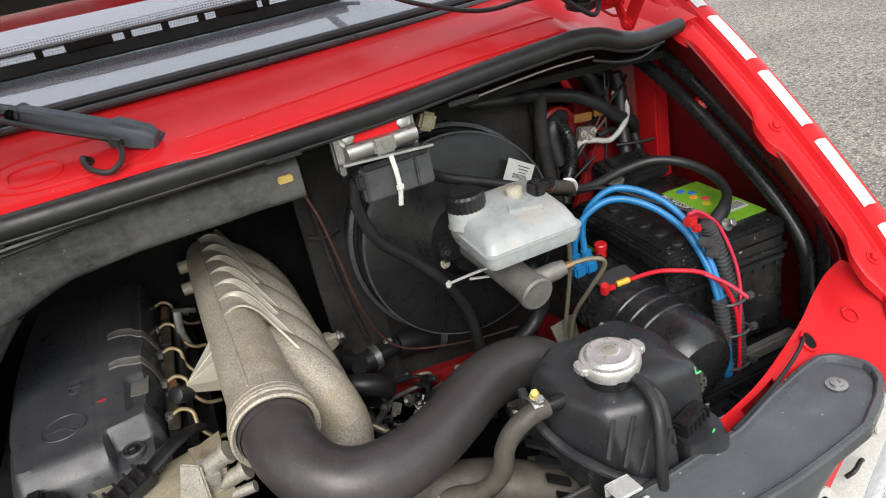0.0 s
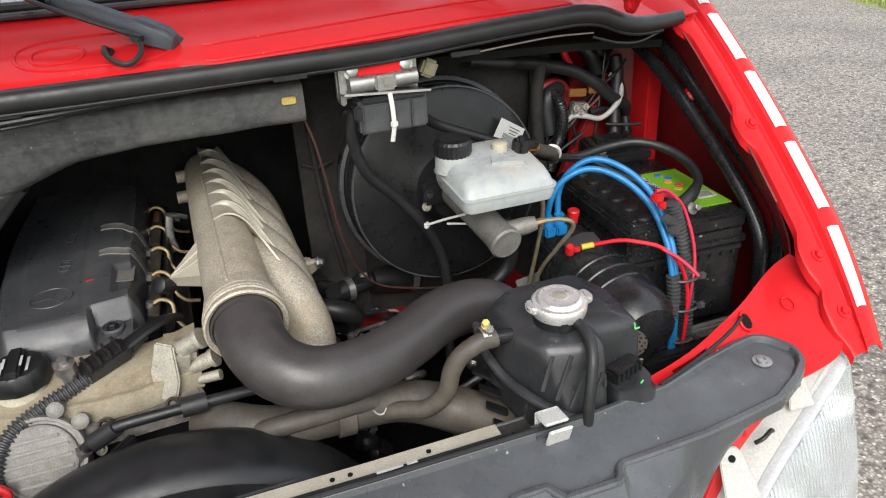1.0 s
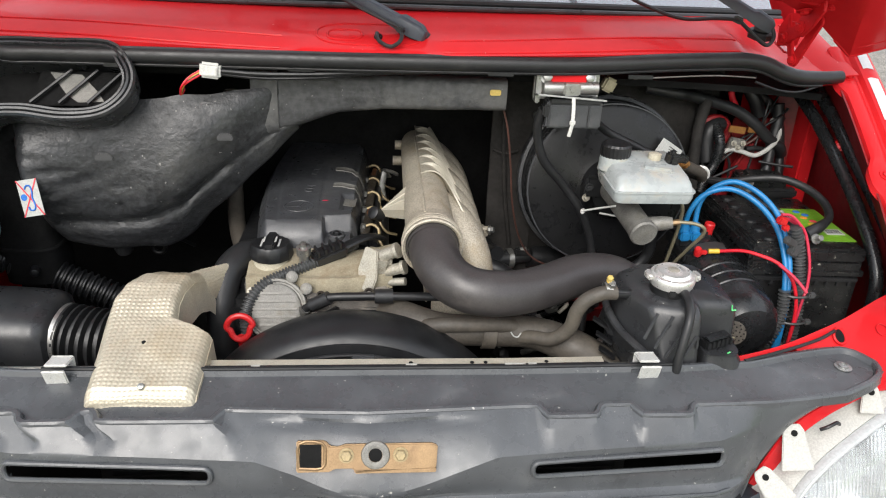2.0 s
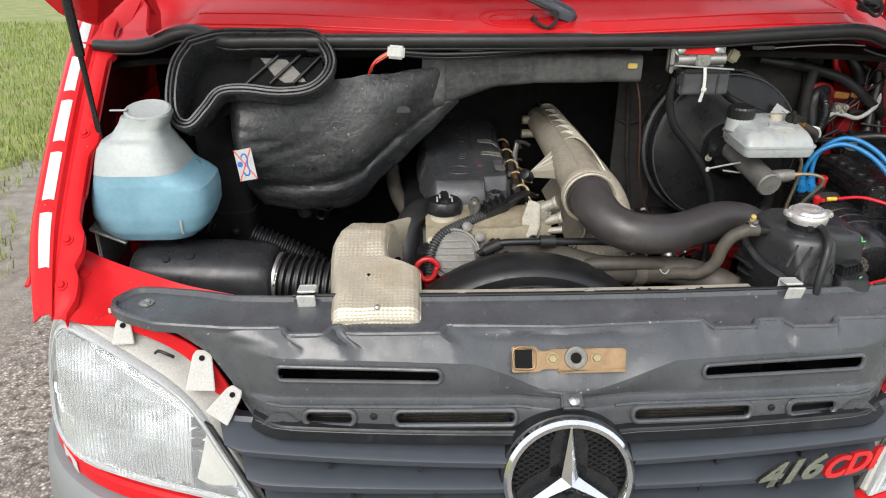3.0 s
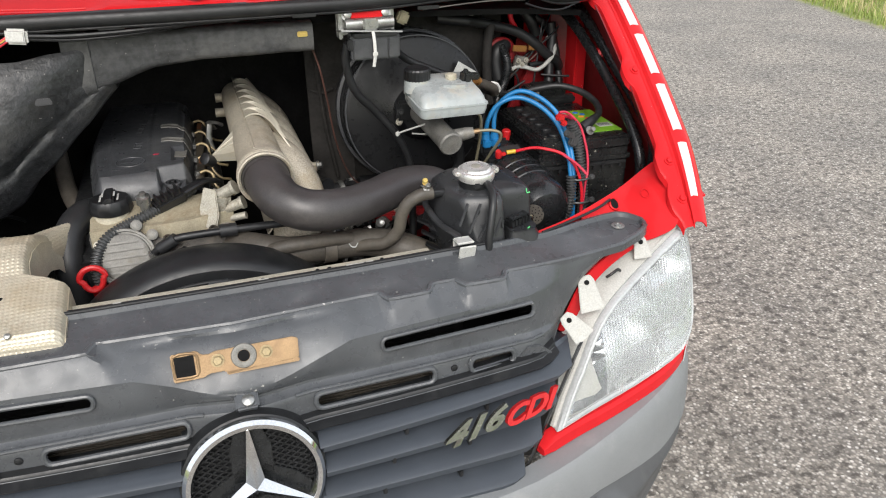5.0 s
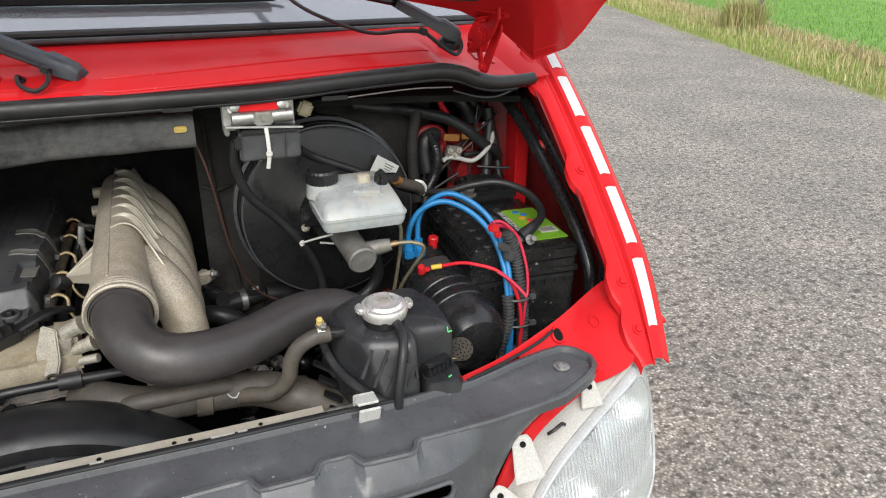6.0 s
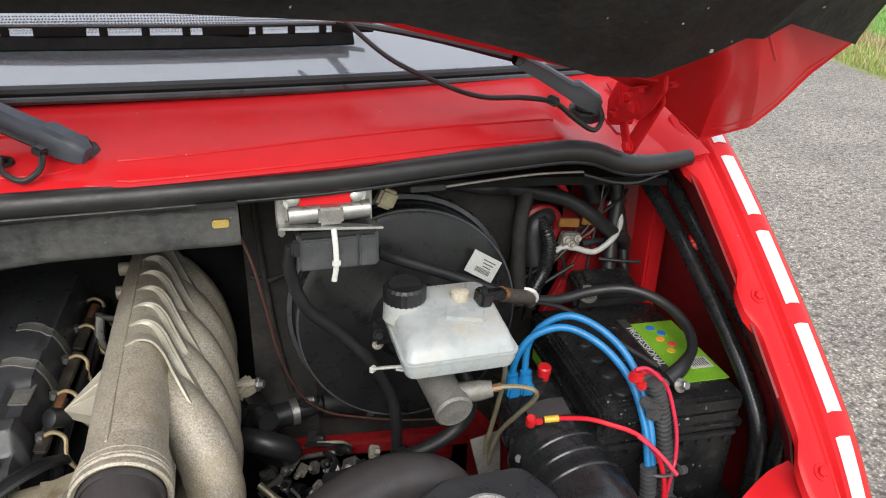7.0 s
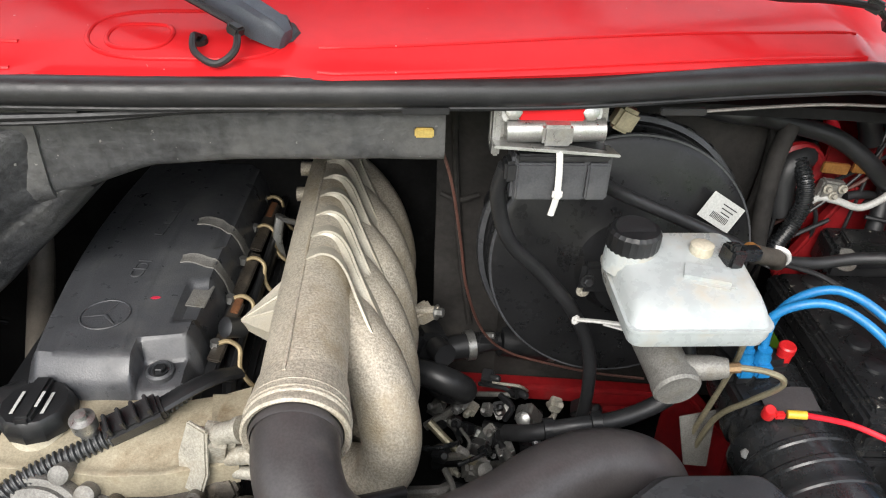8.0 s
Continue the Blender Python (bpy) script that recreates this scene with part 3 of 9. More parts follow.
def side_wall(flip):
    """Inner wing panel, from the flange down into the bay, and the front corner gusset with its round hole."""
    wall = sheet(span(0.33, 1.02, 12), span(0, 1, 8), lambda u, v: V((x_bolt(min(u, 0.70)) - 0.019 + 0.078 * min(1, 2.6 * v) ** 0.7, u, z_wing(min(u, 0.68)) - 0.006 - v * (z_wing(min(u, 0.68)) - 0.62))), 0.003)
    a = part("inner_wing", left_wing(wall) if flip else wall, RED_IN, van, "red inner wing panel, darkened for shade")
    inner = [(0.545, 0.207, 1.012), (0.630, 0.222, 1.024), (0.700, 0.245, 1.036), (0.755, 0.268, 1.044), (0.800, 0.292, 1.050), (0.836, 0.304, 1.064), (0.856, 0.298, 1.082)]
    outer = [(0.560, 0.150, 0.985), (0.640, 0.160, 0.985), (0.730, 0.160, 0.985), (0.790, 0.158, 0.990), (0.835, 0.165, 1.006), (0.850, 0.200, 1.040), (0.856, 0.262, 1.078)]
    pi, _ = smooth_path(inner, 5)
    po, _ = smooth_path(outer, 5)

    def g(u, v):
        i = min(int(u), len(pi) - 2)
        pa, pb = po[i].lerp(po[i + 1], u - i), pi[i].lerp(pi[i + 1], u - i)
        p = pa.lerp(pb, min(v, 1.0))
        soft = min(1.0, max(0.0, (p.x - 0.755) / 0.06))
        deep = min(1.0, v) ** 2.4
        full = min(1.0, v / 0.68) ** 0.9
        p.z = pa.z + (pb.z - pa.z) * (deep * (1 - soft) + full * soft)
        if v > 1:
            p = pb + V((0.004, 0.006, -0.022 * (v - 1) * 4))
        return p
    gus = sheet(list(range(len(pi))), [0, 0.15, 0.3, 0.45, 0.6, 0.75, 0.85, 0.92, 1.0, 1.15, 1.5], g, 0.003, lambda u0, u1, v0, v1: not flip and 3 <= u0 and u1 <= 7 and 0.58 < v0 and v1 < 0.93)
    b = part("corner_gusset", mirrored(gus) if flip else gus, RED, van, "red painted corner gusset")
    lift = V((0, -0.0010, 0.0022))
    if not flip:
        turns = [2 * math.pi * k / 20 for k in range(20)]
        edge_pts = [g(13.4 + 0.95 * math.cos(t), 0.86 + 0.085 * math.sin(t)) + lift for t in turns]
        part("hole_rim", tube(edge_pts + edge_pts[:1], 0.0022, 8, 1), RED, b)
        mid_pt = g(13.4, 0.86) + lift
        part("drain_hole", rings([[p.lerp(mid_pt, 0.06) for p in edge_pts], [p.lerp(mid_pt, 0.5) for p in edge_pts], [p.lerp(mid_pt, 0.97) for p in edge_pts]]), DARK, b)
    ring_pts = [g(19.2 + 0.75 * math.cos(t), 0.62 + 0.075 * math.sin(t)) + lift * 0.6 for t in (2 * math.pi * k / 24 for k in range(25))]
    stud = tube(ring_pts, 0.0010, 6, 1)
    part("plug", mirrored(stud) if flip else stud, RED, b)


side_wall(False)
side_wall(True)

# Bay: bulkhead, floor and radiator support close the space below, near-black to stand for its shade.
part("bulkhead", join(sheet(span(-0.88, 0.88, 20), span(0.45, 1.40, 12), lambda u, v: V((u, 0.985 + 0.02 * noise.noise((5 * u, 6 * v, 0)), v)), 0.01)), DARK, van, "insulated bulkhead, near-black for the shade of the bay")
part("bay_floor", sheet(span(-0.82, 0.82, 16), span(0.24, 1.0, 10), lambda u, v: V((u, v, 0.58 + 0.015 * noise.noise((6 * u, 6 * v, 3)))), 0.01), DARK, van, "undertray, near-black for the shade of the bay")
part("bulkhead_shelf", sheet(span(-0.86, 0.86, 20), span(0.64, 0.99, 6), lambda u, v: V((u, v, 1.350 - 0.022 * (abs(u) / 0.86) ** 4)), 0.012), DARK, van, "underside of the scuttle, darkened for shade")
part("side_panel", sheet(span(0, 1, 4), span(0, 1, 6), lambda u, v: V((0.868 + 0.062 * u - 0.01 * v, 0.80 - 0.035 * u, 1.34 - 0.22 * v)), 0.004), RED_IN, van, "red bulkhead side panel, darkened for shade")

# Scuttle: red panel between bay seal and windscreen, with a stepped face from the wiper spindle to the hinge.
def end_drop(x):
    """How far the scuttle falls off towards the wings."""
    t = min(1, max(0, (abs(x) - 0.67) / 0.12))
    return 0.030 * t * t * (3 - 2 * t)


def ease(x, a, b):
    t = min(1.0, max(0.0, (x - a) / (b - a)))
    return t * t * (3 - 2 * t)


def glass_foot(x):
    return 0.732 + 0.19 * x * x


def scuttle_rows(x):
    """Profile from the seal back to the glass at one place across the van."""
    low, up = float(np.interp(abs(x), (0.10, 0.36, 0.65, 0.80), (0.563, 0.577, 0.606, 0.613))), float(np.interp(abs(x), (0.10, 0.36, 0.64, 0.80), (0.589, 0.616, 0.639, 0.645)))
    step = ease(x, 0.075, 0.135) * (1 - ease(x, 0.655, 0.70)) + ease(-x, 0.115, 0.165) * (1 - ease(-x, 0.655, 0.70))
    front, foot = float(np.interp(abs(x), (0.0, 0.62, 0.705, 0.78, 0.88), (0.551 + 0.014 * x, 0.582, 0.594, 0.606, 0.626))), glass_foot(x)
    lift = 0.011 * ease(abs(x), 0.1, 0.55)
    drop = end_drop(x)

    def mix(stepped, plain):
        return plain[0] + (stepped[0] - plain[0]) * step, plain[1] + (stepped[1] - plain[1]) * step
    smooth = [(front + (foot - front) * f, z) for f, z in ((0.06, 1.398), (0.11, 1.4025), (0.13, 1.404), (0.15, 1.4055), (0.24, 1.412), (0.27, 1.414), (0.30, 1.416))]
    rows = [(front, 1.380), (front + 0.003, 1.390)]
    rows += [mix(p, q) for p, q in zip(((low - 0.010, 1.3955 + lift * 0.8), (low - 0.002, 1.3972 + lift * 0.9), (low + 0.001, 1.3985 + lift), (low + 0.005, 1.4010 + lift), (up - 0.004, 1.4130 + lift), (up, 1.4148 + lift), (up + 0.004, 1.4160 + lift)), smooth)]
    y8, z8 = rows[-1]
    rows += [(y8 + (foot - y8) * f, z8 + (1.4475 - z8) * f) for f in (0.25, 0.5, 0.75, 1.0)]
    fall = [1, 1, 1, 1, 1, 1, 1, 0.95, 0.95, 0.75, 0.5, 0.3, 0.15]
    return [V((x, y, z - drop * f)) for (y, z), f in zip(rows, fall)]


def scuttle_point(u, k):
    return scuttle_rows(u)[int(k)]


part("scuttle_panel", sheet(span(-0.872, 0.872, 130), list(range(13)), scuttle_point, 0.003), RED, van, "red painted scuttle panel with pressed step", sharp=24)


def scuttle_z(x, y):
    q = scuttle_rows(x)
    return float(np.interp(y, [p.y for p in q], [p.z for p in q]))


# Pressed beads round the wiper spindle and the plugged hole beside it; a crease above the hinge.
for cx, cy, rx_, ry_ in ((-0.005, 0.620, 0.094, 0.040), (-0.050, 0.614, 0.030, 0.020)):
    pts = [(cx + rx_ * math.copysign(abs(math.cos(t)) ** 0.6, math.cos(t)), cy + ry_ * math.copysign(abs(math.sin(t)) ** 0.8, math.sin(t))) for t in (2 * math.pi * k / 48 for k in range(49))]
    part("pressed_bead", tube([(x, y, scuttle_z(x, y) - 0.0004) for x, y in pts], 0.0026, 10, 1), RED, van)
for k in (4, 7):
    for x0, x1 in ((0.12, 0.665), (-0.665, -0.155)):
        part("pressed_edge", tube([scuttle_point(x, k) + V((0, 0, -0.0004)) for x in span(x0, x1, 40)], 0.0022, 8, 1), RED, van)
for sx in (1, -1):
    cheek = sheet(span(0, 1, 8), span(0, 1, 8), lambda u, v: V((sx * (0.835 + 0.070 * u), 0.612 + 0.20 * v, 1.350 + 0.085 * v + 0.022 * u * (1 - v) + 0.006 * math.sin(3.1 * u))), 0.003)
    part("scuttle_cheek", cheek, RED, van)
seal_end = [(0.662, 0.588, 1.3965), (0.705, 0.590, 1.391), (0.741, 0.592, 1.377), (0.780, 0.597, 1.3675), (0.831, 0.606, 1.3655), (0.872, 0.6145, 1.367)]
seal_pts = [(-x, y, z) for x, y, z in seal_end[::-1]] + [(x, float(np.interp(x, (-0.6, -0.05, 0.15, 0.375, 0.6), (0.560, 0.556, 0.562, 0.572, 0.584))), 1.3825 + 0.013 * ease(x, 0.30, 0.64)) for x in span(-0.60, 0.60, 24)] + seal_end
seal_r = [0.0115, 0.0125, 0.0138] + [0.0142] * (len(seal_pts) - 6) + [0.0138, 0.0125, 0.0115]
seal = part("bay_seal", tube(seal_pts, seal_r, 14, 3), RUBBER, van, "thick black rubber bay seal", sharp=60)
part("seal_lip", tube([(p[0], p[1] - 0.003, p[2] - r - 0.0005) for p, r in zip(seal_pts[1:-1], seal_r[1:-1])], 0.0032, 8, 2), RUBBER, seal)
part("seal_carrier", tube([(x, y, z) for x, y, z in ((0.46, 0.570, 1.362), (0.54, 0.574, 1.367), (0.62, 0.579, 1.370), (0.69, 0.584, 1.367))], 0.0028, 8, 3, squash=0.5), ALU_GREY, seal, "pale metal edge below the rubber")
part("seal_carrier", tube([(0.70, 0.60, 1.357), (0.746, 0.60, 1.343), (0.786, 0.60, 1.340), (0.824, 0.603, 1.350)], 0.0022, 8, 4), RUBBER, seal)
for x in (-0.42, -0.12, 0.22, 0.47):
    part("seal_clip", box((x, 0.555 + 0.02 * max(0, x), 1.3665), (0.045, 0.006, 0.007), 0.001), BLACK, seal)

# Windscreen with rubber edge, and the dark cab behind it.


def screen(u, v):
    return V((u * (1 - 0.08 * v), glass_foot(u) + 0.015 + 0.62 * v, 1.458 - 0.012 * (u / 0.85) ** 2 + 0.66 * v))


windscreen = part("windscreen", sheet(span(-0.86, 0.86, 24), span(0, 1, 12), screen, 0.005), GLASS, van, "curved laminated windscreen")
windscreen.visible_shadow = False
part("windscreen_rubber", tube([screen(u, 0.0) + V((0, -0.004, 0.004)) for u in span(-0.87, 0.87, 24)], 0.0085, 10, 2), RUBBER, windscreen)
part("rubber_lip", tube([screen(u, 0.0) + V((0, -0.018, -0.004)) for u in span(-0.87, 0.87, 24)], 0.0050, 8, 2), COVER, windscreen, "grey weathered rubber lip")
part("screen_band", sheet(span(-0.85, 0.85, 24), span(0.0, 0.010, 1), lambda u, v: screen(u, v) + V((0, -0.001, 0.0035)), 0.001), BLACK, windscreen, "black band along the glass edge")
dots = []
for row in range(5):
    dots += [lathe([(0, 0), (0.0014, 0), (0, 0.0004)], screen(x, 0.103 + 0.0046 * row) + V((0, -0.004, 0.004)), (0, -0.73, 0.68), 5) for x in span(-0.70 + 0.002 * (row % 2), 0.70, 340)]
part("dot_screen", join(*dots), BLACK, windscreen, "band of fine black printed dots", kind="stuff")
part("dashboard", sheet(span(-0.85, 0.85, 20), span(0, 1, 8), lambda u, v: V((u, 0.90 + 0.085 * (u / 0.85) ** 2 + 0.5 * v, 1.44 + 0.06 * math.sin(2.6 * v))), 0.02), BLACK, van, "black plastic dashboard top")
CAB = [(0.72, 0.45), (0.72, 1.34), (0.86, 1.44), (1.44, 2.08), (1.56, 2.18), (3.0, 2.22), (3.0, 0.45), (1.25, 0.45), (1.15, 0.62), (0.80, 0.70)]
for sx in (1, -1):
    part("cab_side", prism(CAB, 0.03, Matrix(((0, 0, sx, sx * 0.90), (1, 0, 0, 0), (0, 1, 0, 0), (0, 0, 0, 1))), 0.004), RED, van, "red cab side")
part("cab_roof", sheet(span(-0.90, 0.90, 8), span(0, 1, 8), lambda u, v: V((u, 1.44 + 1.56 * v, 2.10 + 0.12 * min(1, 4 * v) - 0.04 * (u / 0.9) ** 2)), 0.02), RED, van, "red cab roof")
part("cab_rear", sheet(span(-0.90, 0.90, 6), span(0.45, 2.2, 6), lambda u, v: V((u, 2.99, v)), 0.02), RED, van, "red rear wall")
part("cab_floor", sheet(span(-0.90, 0.90, 6), span(1.0, 2.98, 6), lambda u, v: V((u, v, 0.47)), 0.02), DARK, van, "dark cab floor")

# Bonnet, swung up on its rear hinges: red inner frame along the rear and at the corners, black lining above it.
# Rear and outer edge of one half, and the lining's edge facing it.
HEM = [(0, 0.620, 1.574), (0.20, 0.615, 1.572), (0.42, 0.605, 1.560), (0.50, 0.595, 1.542), (0.60, 0.570, 1.521), (0.682, 0.532, 1.506), (0.763, 0.540, 1.470), (0.834, 0.548, 1.417), (0.879, 0.514, 1.441), (0.896, 0.496, 1.470), (0.916, 0.474, 1.514), (0.933, 0.440, 1.556)]
FELT = [(0, 0.440, 1.600), (0.20, 0.430, 1.600), (0.40, 0.420, 1.590), (0.515, 0.410, 1.564), (0.590, 0.402, 1.542), (0.645, 0.396, 1.540), (0.700, 0.380, 1.564), (0.727, 0.368, 1.581), (0.746, 0.369, 1.580), (0.760, 0.368, 1.588), (0.773, 0.368, 1.594), (0.918, 0.430, 1.562)]


def edge_at(rows, s):
    i = min(int(s), len(rows) - 2)
    return V(rows[i]).lerp(V(rows[i + 1]), s - i)


def half(fn, sx):
    return lambda u, v: V((sx, 1, 1)) * fn(u, v)


def corner_frame(s, v):
    """Pressed inner frame between hem and lining: hollow along the rear, folded at the corner."""
    p = edge_at(HEM, s).lerp(edge_at(FELT, s), v)
    hollow = 0.012 * math.sin(math.pi * v) * (1 - ease(s, 6.0, 7.0))
    ridge = -0.006 * math.sin(math.pi * v) * ease(s, 7.0, 8.0) * (1 - ease(s, 9, 10))
    return p + V((0, 0.5, 1)) * hollow + V((0.4, -0.8, 0)) * -ridge


def top_edge(s):
    x = edge_at(HEM, s).x
    return V((x * 1.03, 0.135 + 0.03 * x * x, 2.055 - 0.03 * x * x))


def lining(s, v):
    a = edge_at(FELT, s)
    p = a.lerp(top_edge(s), v)
    sag = 0.010 * math.sin(11 * p.x) * math.sin(9 * p.z) + 0.004 * math.exp(-((v - 0.12) / 0.06) ** 2)
    return p + V((0, -0.006, -0.006 if v == 0 else -0.004)) + V((0, -0.7, -0.7)) * sag * min(1, 8 * v)


def skin(s, v):
    a = edge_at(HEM, s)
    p = a.lerp(top_edge(s) + V((0, 0.02, 0.02)), v)
    return p + V((0, 0.70, 0.70)) * (0.075 * math.sin(math.pi * v) ** 0.8 + 0.004)


def both(fn, us, vs, thick):
    return join(sheet(us, vs, half(fn, 1), thick), sheet(us, vs, half(fn, -1), thick))


fine_s = span(0, 11, 66)
lid = part("bonnet", both(skin, fine_s, span(0, 1, 12), 0.003), RED, van, "raised red bonnet seen from below", sharp=60)
part("bonnet_lining", both(lining, fine_s, [0, 0.01, 0.03, 0.06, 0.10, 0.14, 0.18, 0.24, 0.32, 0.42, 0.55, 0.7, 0.85, 1.0], 0.006), LINING, lid, "black sooty bonnet lining", sharp=60)


def hinge_link(a, b, w, x, thick=0.005):
    """Flat steel link with round ends, lying in the hinge's plane."""
    a, b = V(a), V(b)
    d = (b - a).normalized()
    turn = math.atan2(d.y, d.x)
    loop = [a + V((math.cos(t), math.sin(t))) * w for t in (turn + math.pi / 2 + math.pi * k / 8 for k in range(9))]
    loop += [b + V((math.cos(t), math.sin(t))) * w * 0.85 for t in (turn - math.pi / 2 + math.pi * k / 8 for k in range(9))]
    return prism([(p.x, p.y) for p in loop], thick, Matrix(((0, 0, 1, x), (1, 0, 0, 0), (0, 1, 0, 0), (0, 0, 0, 1))), 0.0012)


for sx in (1, -1):
    part("inner_frame", sheet(fine_s, span(0, 1, 8), half(corner_frame, sx), 0.003), RED, lid, "glossy red pressed inner frame", sharp=22)
    rim = tube([V((sx, 1, 1)) * edge_at(HEM, s) for s in span(6.5, 11, 28)], 0.0045, 8, 1)
    part("bonnet_edge", rim, RED, lid)
    part("hem_line", tube([V((sx, 1, 1)) * (corner_frame(s, 0.085) + V((-0.002, -0.003, 0))) for s in span(7.2, 10.4, 20)], 0.0020, 8, 1), RED, lid)
    part("pressed_fold", tube([V((sx, 1, 1)) * (corner_frame(8.6 + 0.25 * f, 1.0 - 0.36 * f) + V((0, -0.002, -0.001))) for f in span(0, 1, 6)], 0.0022, 8, 1), RED, lid)
    if sx > 0:
        m_yz = Matrix(((0, 0, 1, 0.744), (1, 0, 0, 0), (0, 1, 0, 0), (0, 0, 0, 1)))
        hg = part("bonnet_hinge", prism([(0.567, 1.398), (0.574, 1.391), (0.584, 1.396), (0.602, 1.428), (0.608, 1.440), (0.616, 1.474), (0.612, 1.479), (0.600, 1.450), (0.590, 1.444), (0.586, 1.432)], 0.005, m_yz, 0.0012), RED, lid, "red painted steel hinge bracket")
        part("foot_plate", box((0.765, 0.626, 1.412), (0.046, 0.050, 0.004), 0.002, (14, 14, 0)), RED, hg)
        part("face_plate", prism([(-0.020, -0.034), (0.014, -0.030), (0.020, 0.010), (0.012, 0.030), (-0.012, 0.026), (-0.022, 0.0)], 0.004, facing((0.760, 0.622, 1.450), (-0.45, -0.80, 0.40)), 0.001), RED, hg)
        part("short_link", hinge_link((0.596, 1.438), (0.543, 1.462), 0.0125, 0.735), RED, hg)
        part("long_link", hinge_link((0.576, 1.402), (0.524, 1.474), 0.0120, 0.749), RED, hg)
        lever = join(prism([(0.560, 1.450), (0.556, 1.476), (0.526, 1.502), (0.490, 1.512), (0.488, 1.494), (0.510, 1.468), (0.538, 1.446)], 0.006, Matrix(((0, 0, 1, 0.731), (1, 0, 0, 0), (0, 1, 0, 0), (0, 0, 0, 1))), 0.0012),
                     box((0.733, 0.512, 1.499), (0.064, 0.026, 0.004), 0.0015, (-24, 6, -20)))
        part("lever", lever, RED, hg)
        for at_, ax_, r_ in (((0.733, 0.596, 1.438), (-1, -0.2, 0), 0.0068), ((0.747, 0.576, 1.402), (-1, -0.2, 0), 0.0066), ((0.729, 0.543, 1.462), (-1, -0.2, 0), 0.0072), ((0.758, 0.616, 1.456), (-0.45, -0.80, 0.40), 0.0065),
                             ((0.715, 0.518, 1.492), (0, -0.4, -0.9), 0.0075), ((0.750, 0.503, 1.500), (0, -0.4, -0.9), 0.0075)):
            part("hinge_bolt", bolt(at_, ax_, r_, 0.006), RED, hg)
    else:
        part("bonnet_hinge", join(prism([(0.560, 1.404), (0.568, 1.392), (0.640, 1.394), (0.650, 1.425), (0.614, 1.478), (0.588, 1.442)], 0.005, Matrix(((0, 0, 1, -0.749), (1, 0, 0, 0), (0, 1, 0, 0), (0, 0, 0, 1))), 0.0012),
                                  hinge_link((0.596, 1.438), (0.520, 1.490), 0.0105, -0.740)), RED, lid, "red painted steel hinge bracket")

solo("bonnet_strut", join(tube([(-0.826, 0.455, 1.15), (-0.822, 0.437, 1.245), (-0.815, 0.40, 1.47), (-0.812, 0.37, 1.66)], 0.0050, 10, 4), tube([(-0.818, 0.415, 1.38), (-0.812, 0.37, 1.665)], 0.0085, 10, 3)), BLACK_GLOSS,
     "black gas strut holding up the bonnet", "gas strut")


def wiper(head, elbow, tip, spindle, loop, blade_line, nozzle_at):
    w = thing("windscreen_wiper", spindle, "slate-grey wiper arm with washer hose on the red scuttle", "wiper", "windscreen wipers")
    p, e = V(head), V(elbow)
    d = (e - p).normalized()
    side = d.cross(V((0, 0, 1))).normalized()
    up = side.cross(d)
    loops = []
    for t, ww, hh, dz in ((-0.17, 0.005, 0.006, -0.004), (-0.15, 0.010, 0.010, -0.003), (-0.08, 0.0148, 0.013, 0), (0.05, 0.0165, 0.0145, 0), (0.20, 0.0165, 0.0145, 0.001), (0.26, 0.0150, 0.0115, -0.001), (0.60, 0.0135, 0.0105, 0), (0.95, 0.0130, 0.0095, 0), (1.0, 0.0105, 0.0075, 0)):
        c = p.lerp(e, t) + up * dz
        loops.append([c + side * ww * a + up * hh * b for a, b in ((-1, -0.9), (-1, 0.2), (-0.88, 0.62), (-0.62, 0.88), (0.62, 0.88), (0.88, 0.62), (1, 0.2), (1, -0.9))])
    part("arm", rings(loops), SLATE, w, "slate-grey plastic arm head", sharp=28)
    sp, ax = V(spindle), V((0, -0.25, 1))
    part("spindle", lathe([(0.023, -0.006), (0.0225, 0.004), (0.020, 0.007), (0.015, 0.009), (0.013, 0.018), (0, 0.019)], sp, ax, 8), BLACK, w, "weathered black spindle collar", sharp=20)
    part("blade_arm", tube([e, e.lerp(V(tip), 0.5) + V((0, 0, 0.004)), V(tip)], [0.0115, 0.009, 0.006], 8, 4, squash=0.6), BLACK, w)
    rails = [screen(x_, v_) + V((0, -0.010, 0.018)) for x_, v_ in blade_line]
    fine, _ = smooth_path(rails, 6)
    blade = part("blade", sheet(list(range(len(fine))), [-1, 0, 1], lambda i, k: fine[int(i)] + V((0, 0.003 + 0.0055 * k, 0.003 + 0.0075 * k - 0.001 * abs(k))), 0.005), DARK, w, "rubber wiper blade")
    part("blade_bow", tube([p_ + V((0, 0.010, 0.0205)) for p_ in rails], 0.0026, 8, 3), RUBBER, blade)
    for k_ in range(13):
        i_ = k_ / 12 * (len(rails) - 1)
        a_ = rails[int(i_)].lerp(rails[min(int(i_) + 1, len(rails) - 1)], i_ - int(i_))
        part("blade_claw", box(a_ + V((0, 0.008, 0.0145)), (0.010 if k_ % 4 else 0.06, 0.005, 0.012), 0.001), DARK, blade)
    part("washer_hose", tube(loop, 0.0034, 8, 6), RUBBER, w, "thin black washer hose")
    n0 = V(nozzle_at)
    part("hose_grommet", lathe([(0.014, -0.003), (0.013, 0.003), (0.008, 0.006), (0.007, 0.014), (0, 0.015)], n0, (0, -0.3, 1), 18), BLACK, w, "black rubber grommet")
    part("elbow_pin", lathe([(0.008, -0.016), (0.008, 0.016), (0.006, 0.018), (0, 0.018)], e, side, 16), BLACK, w)
    return w


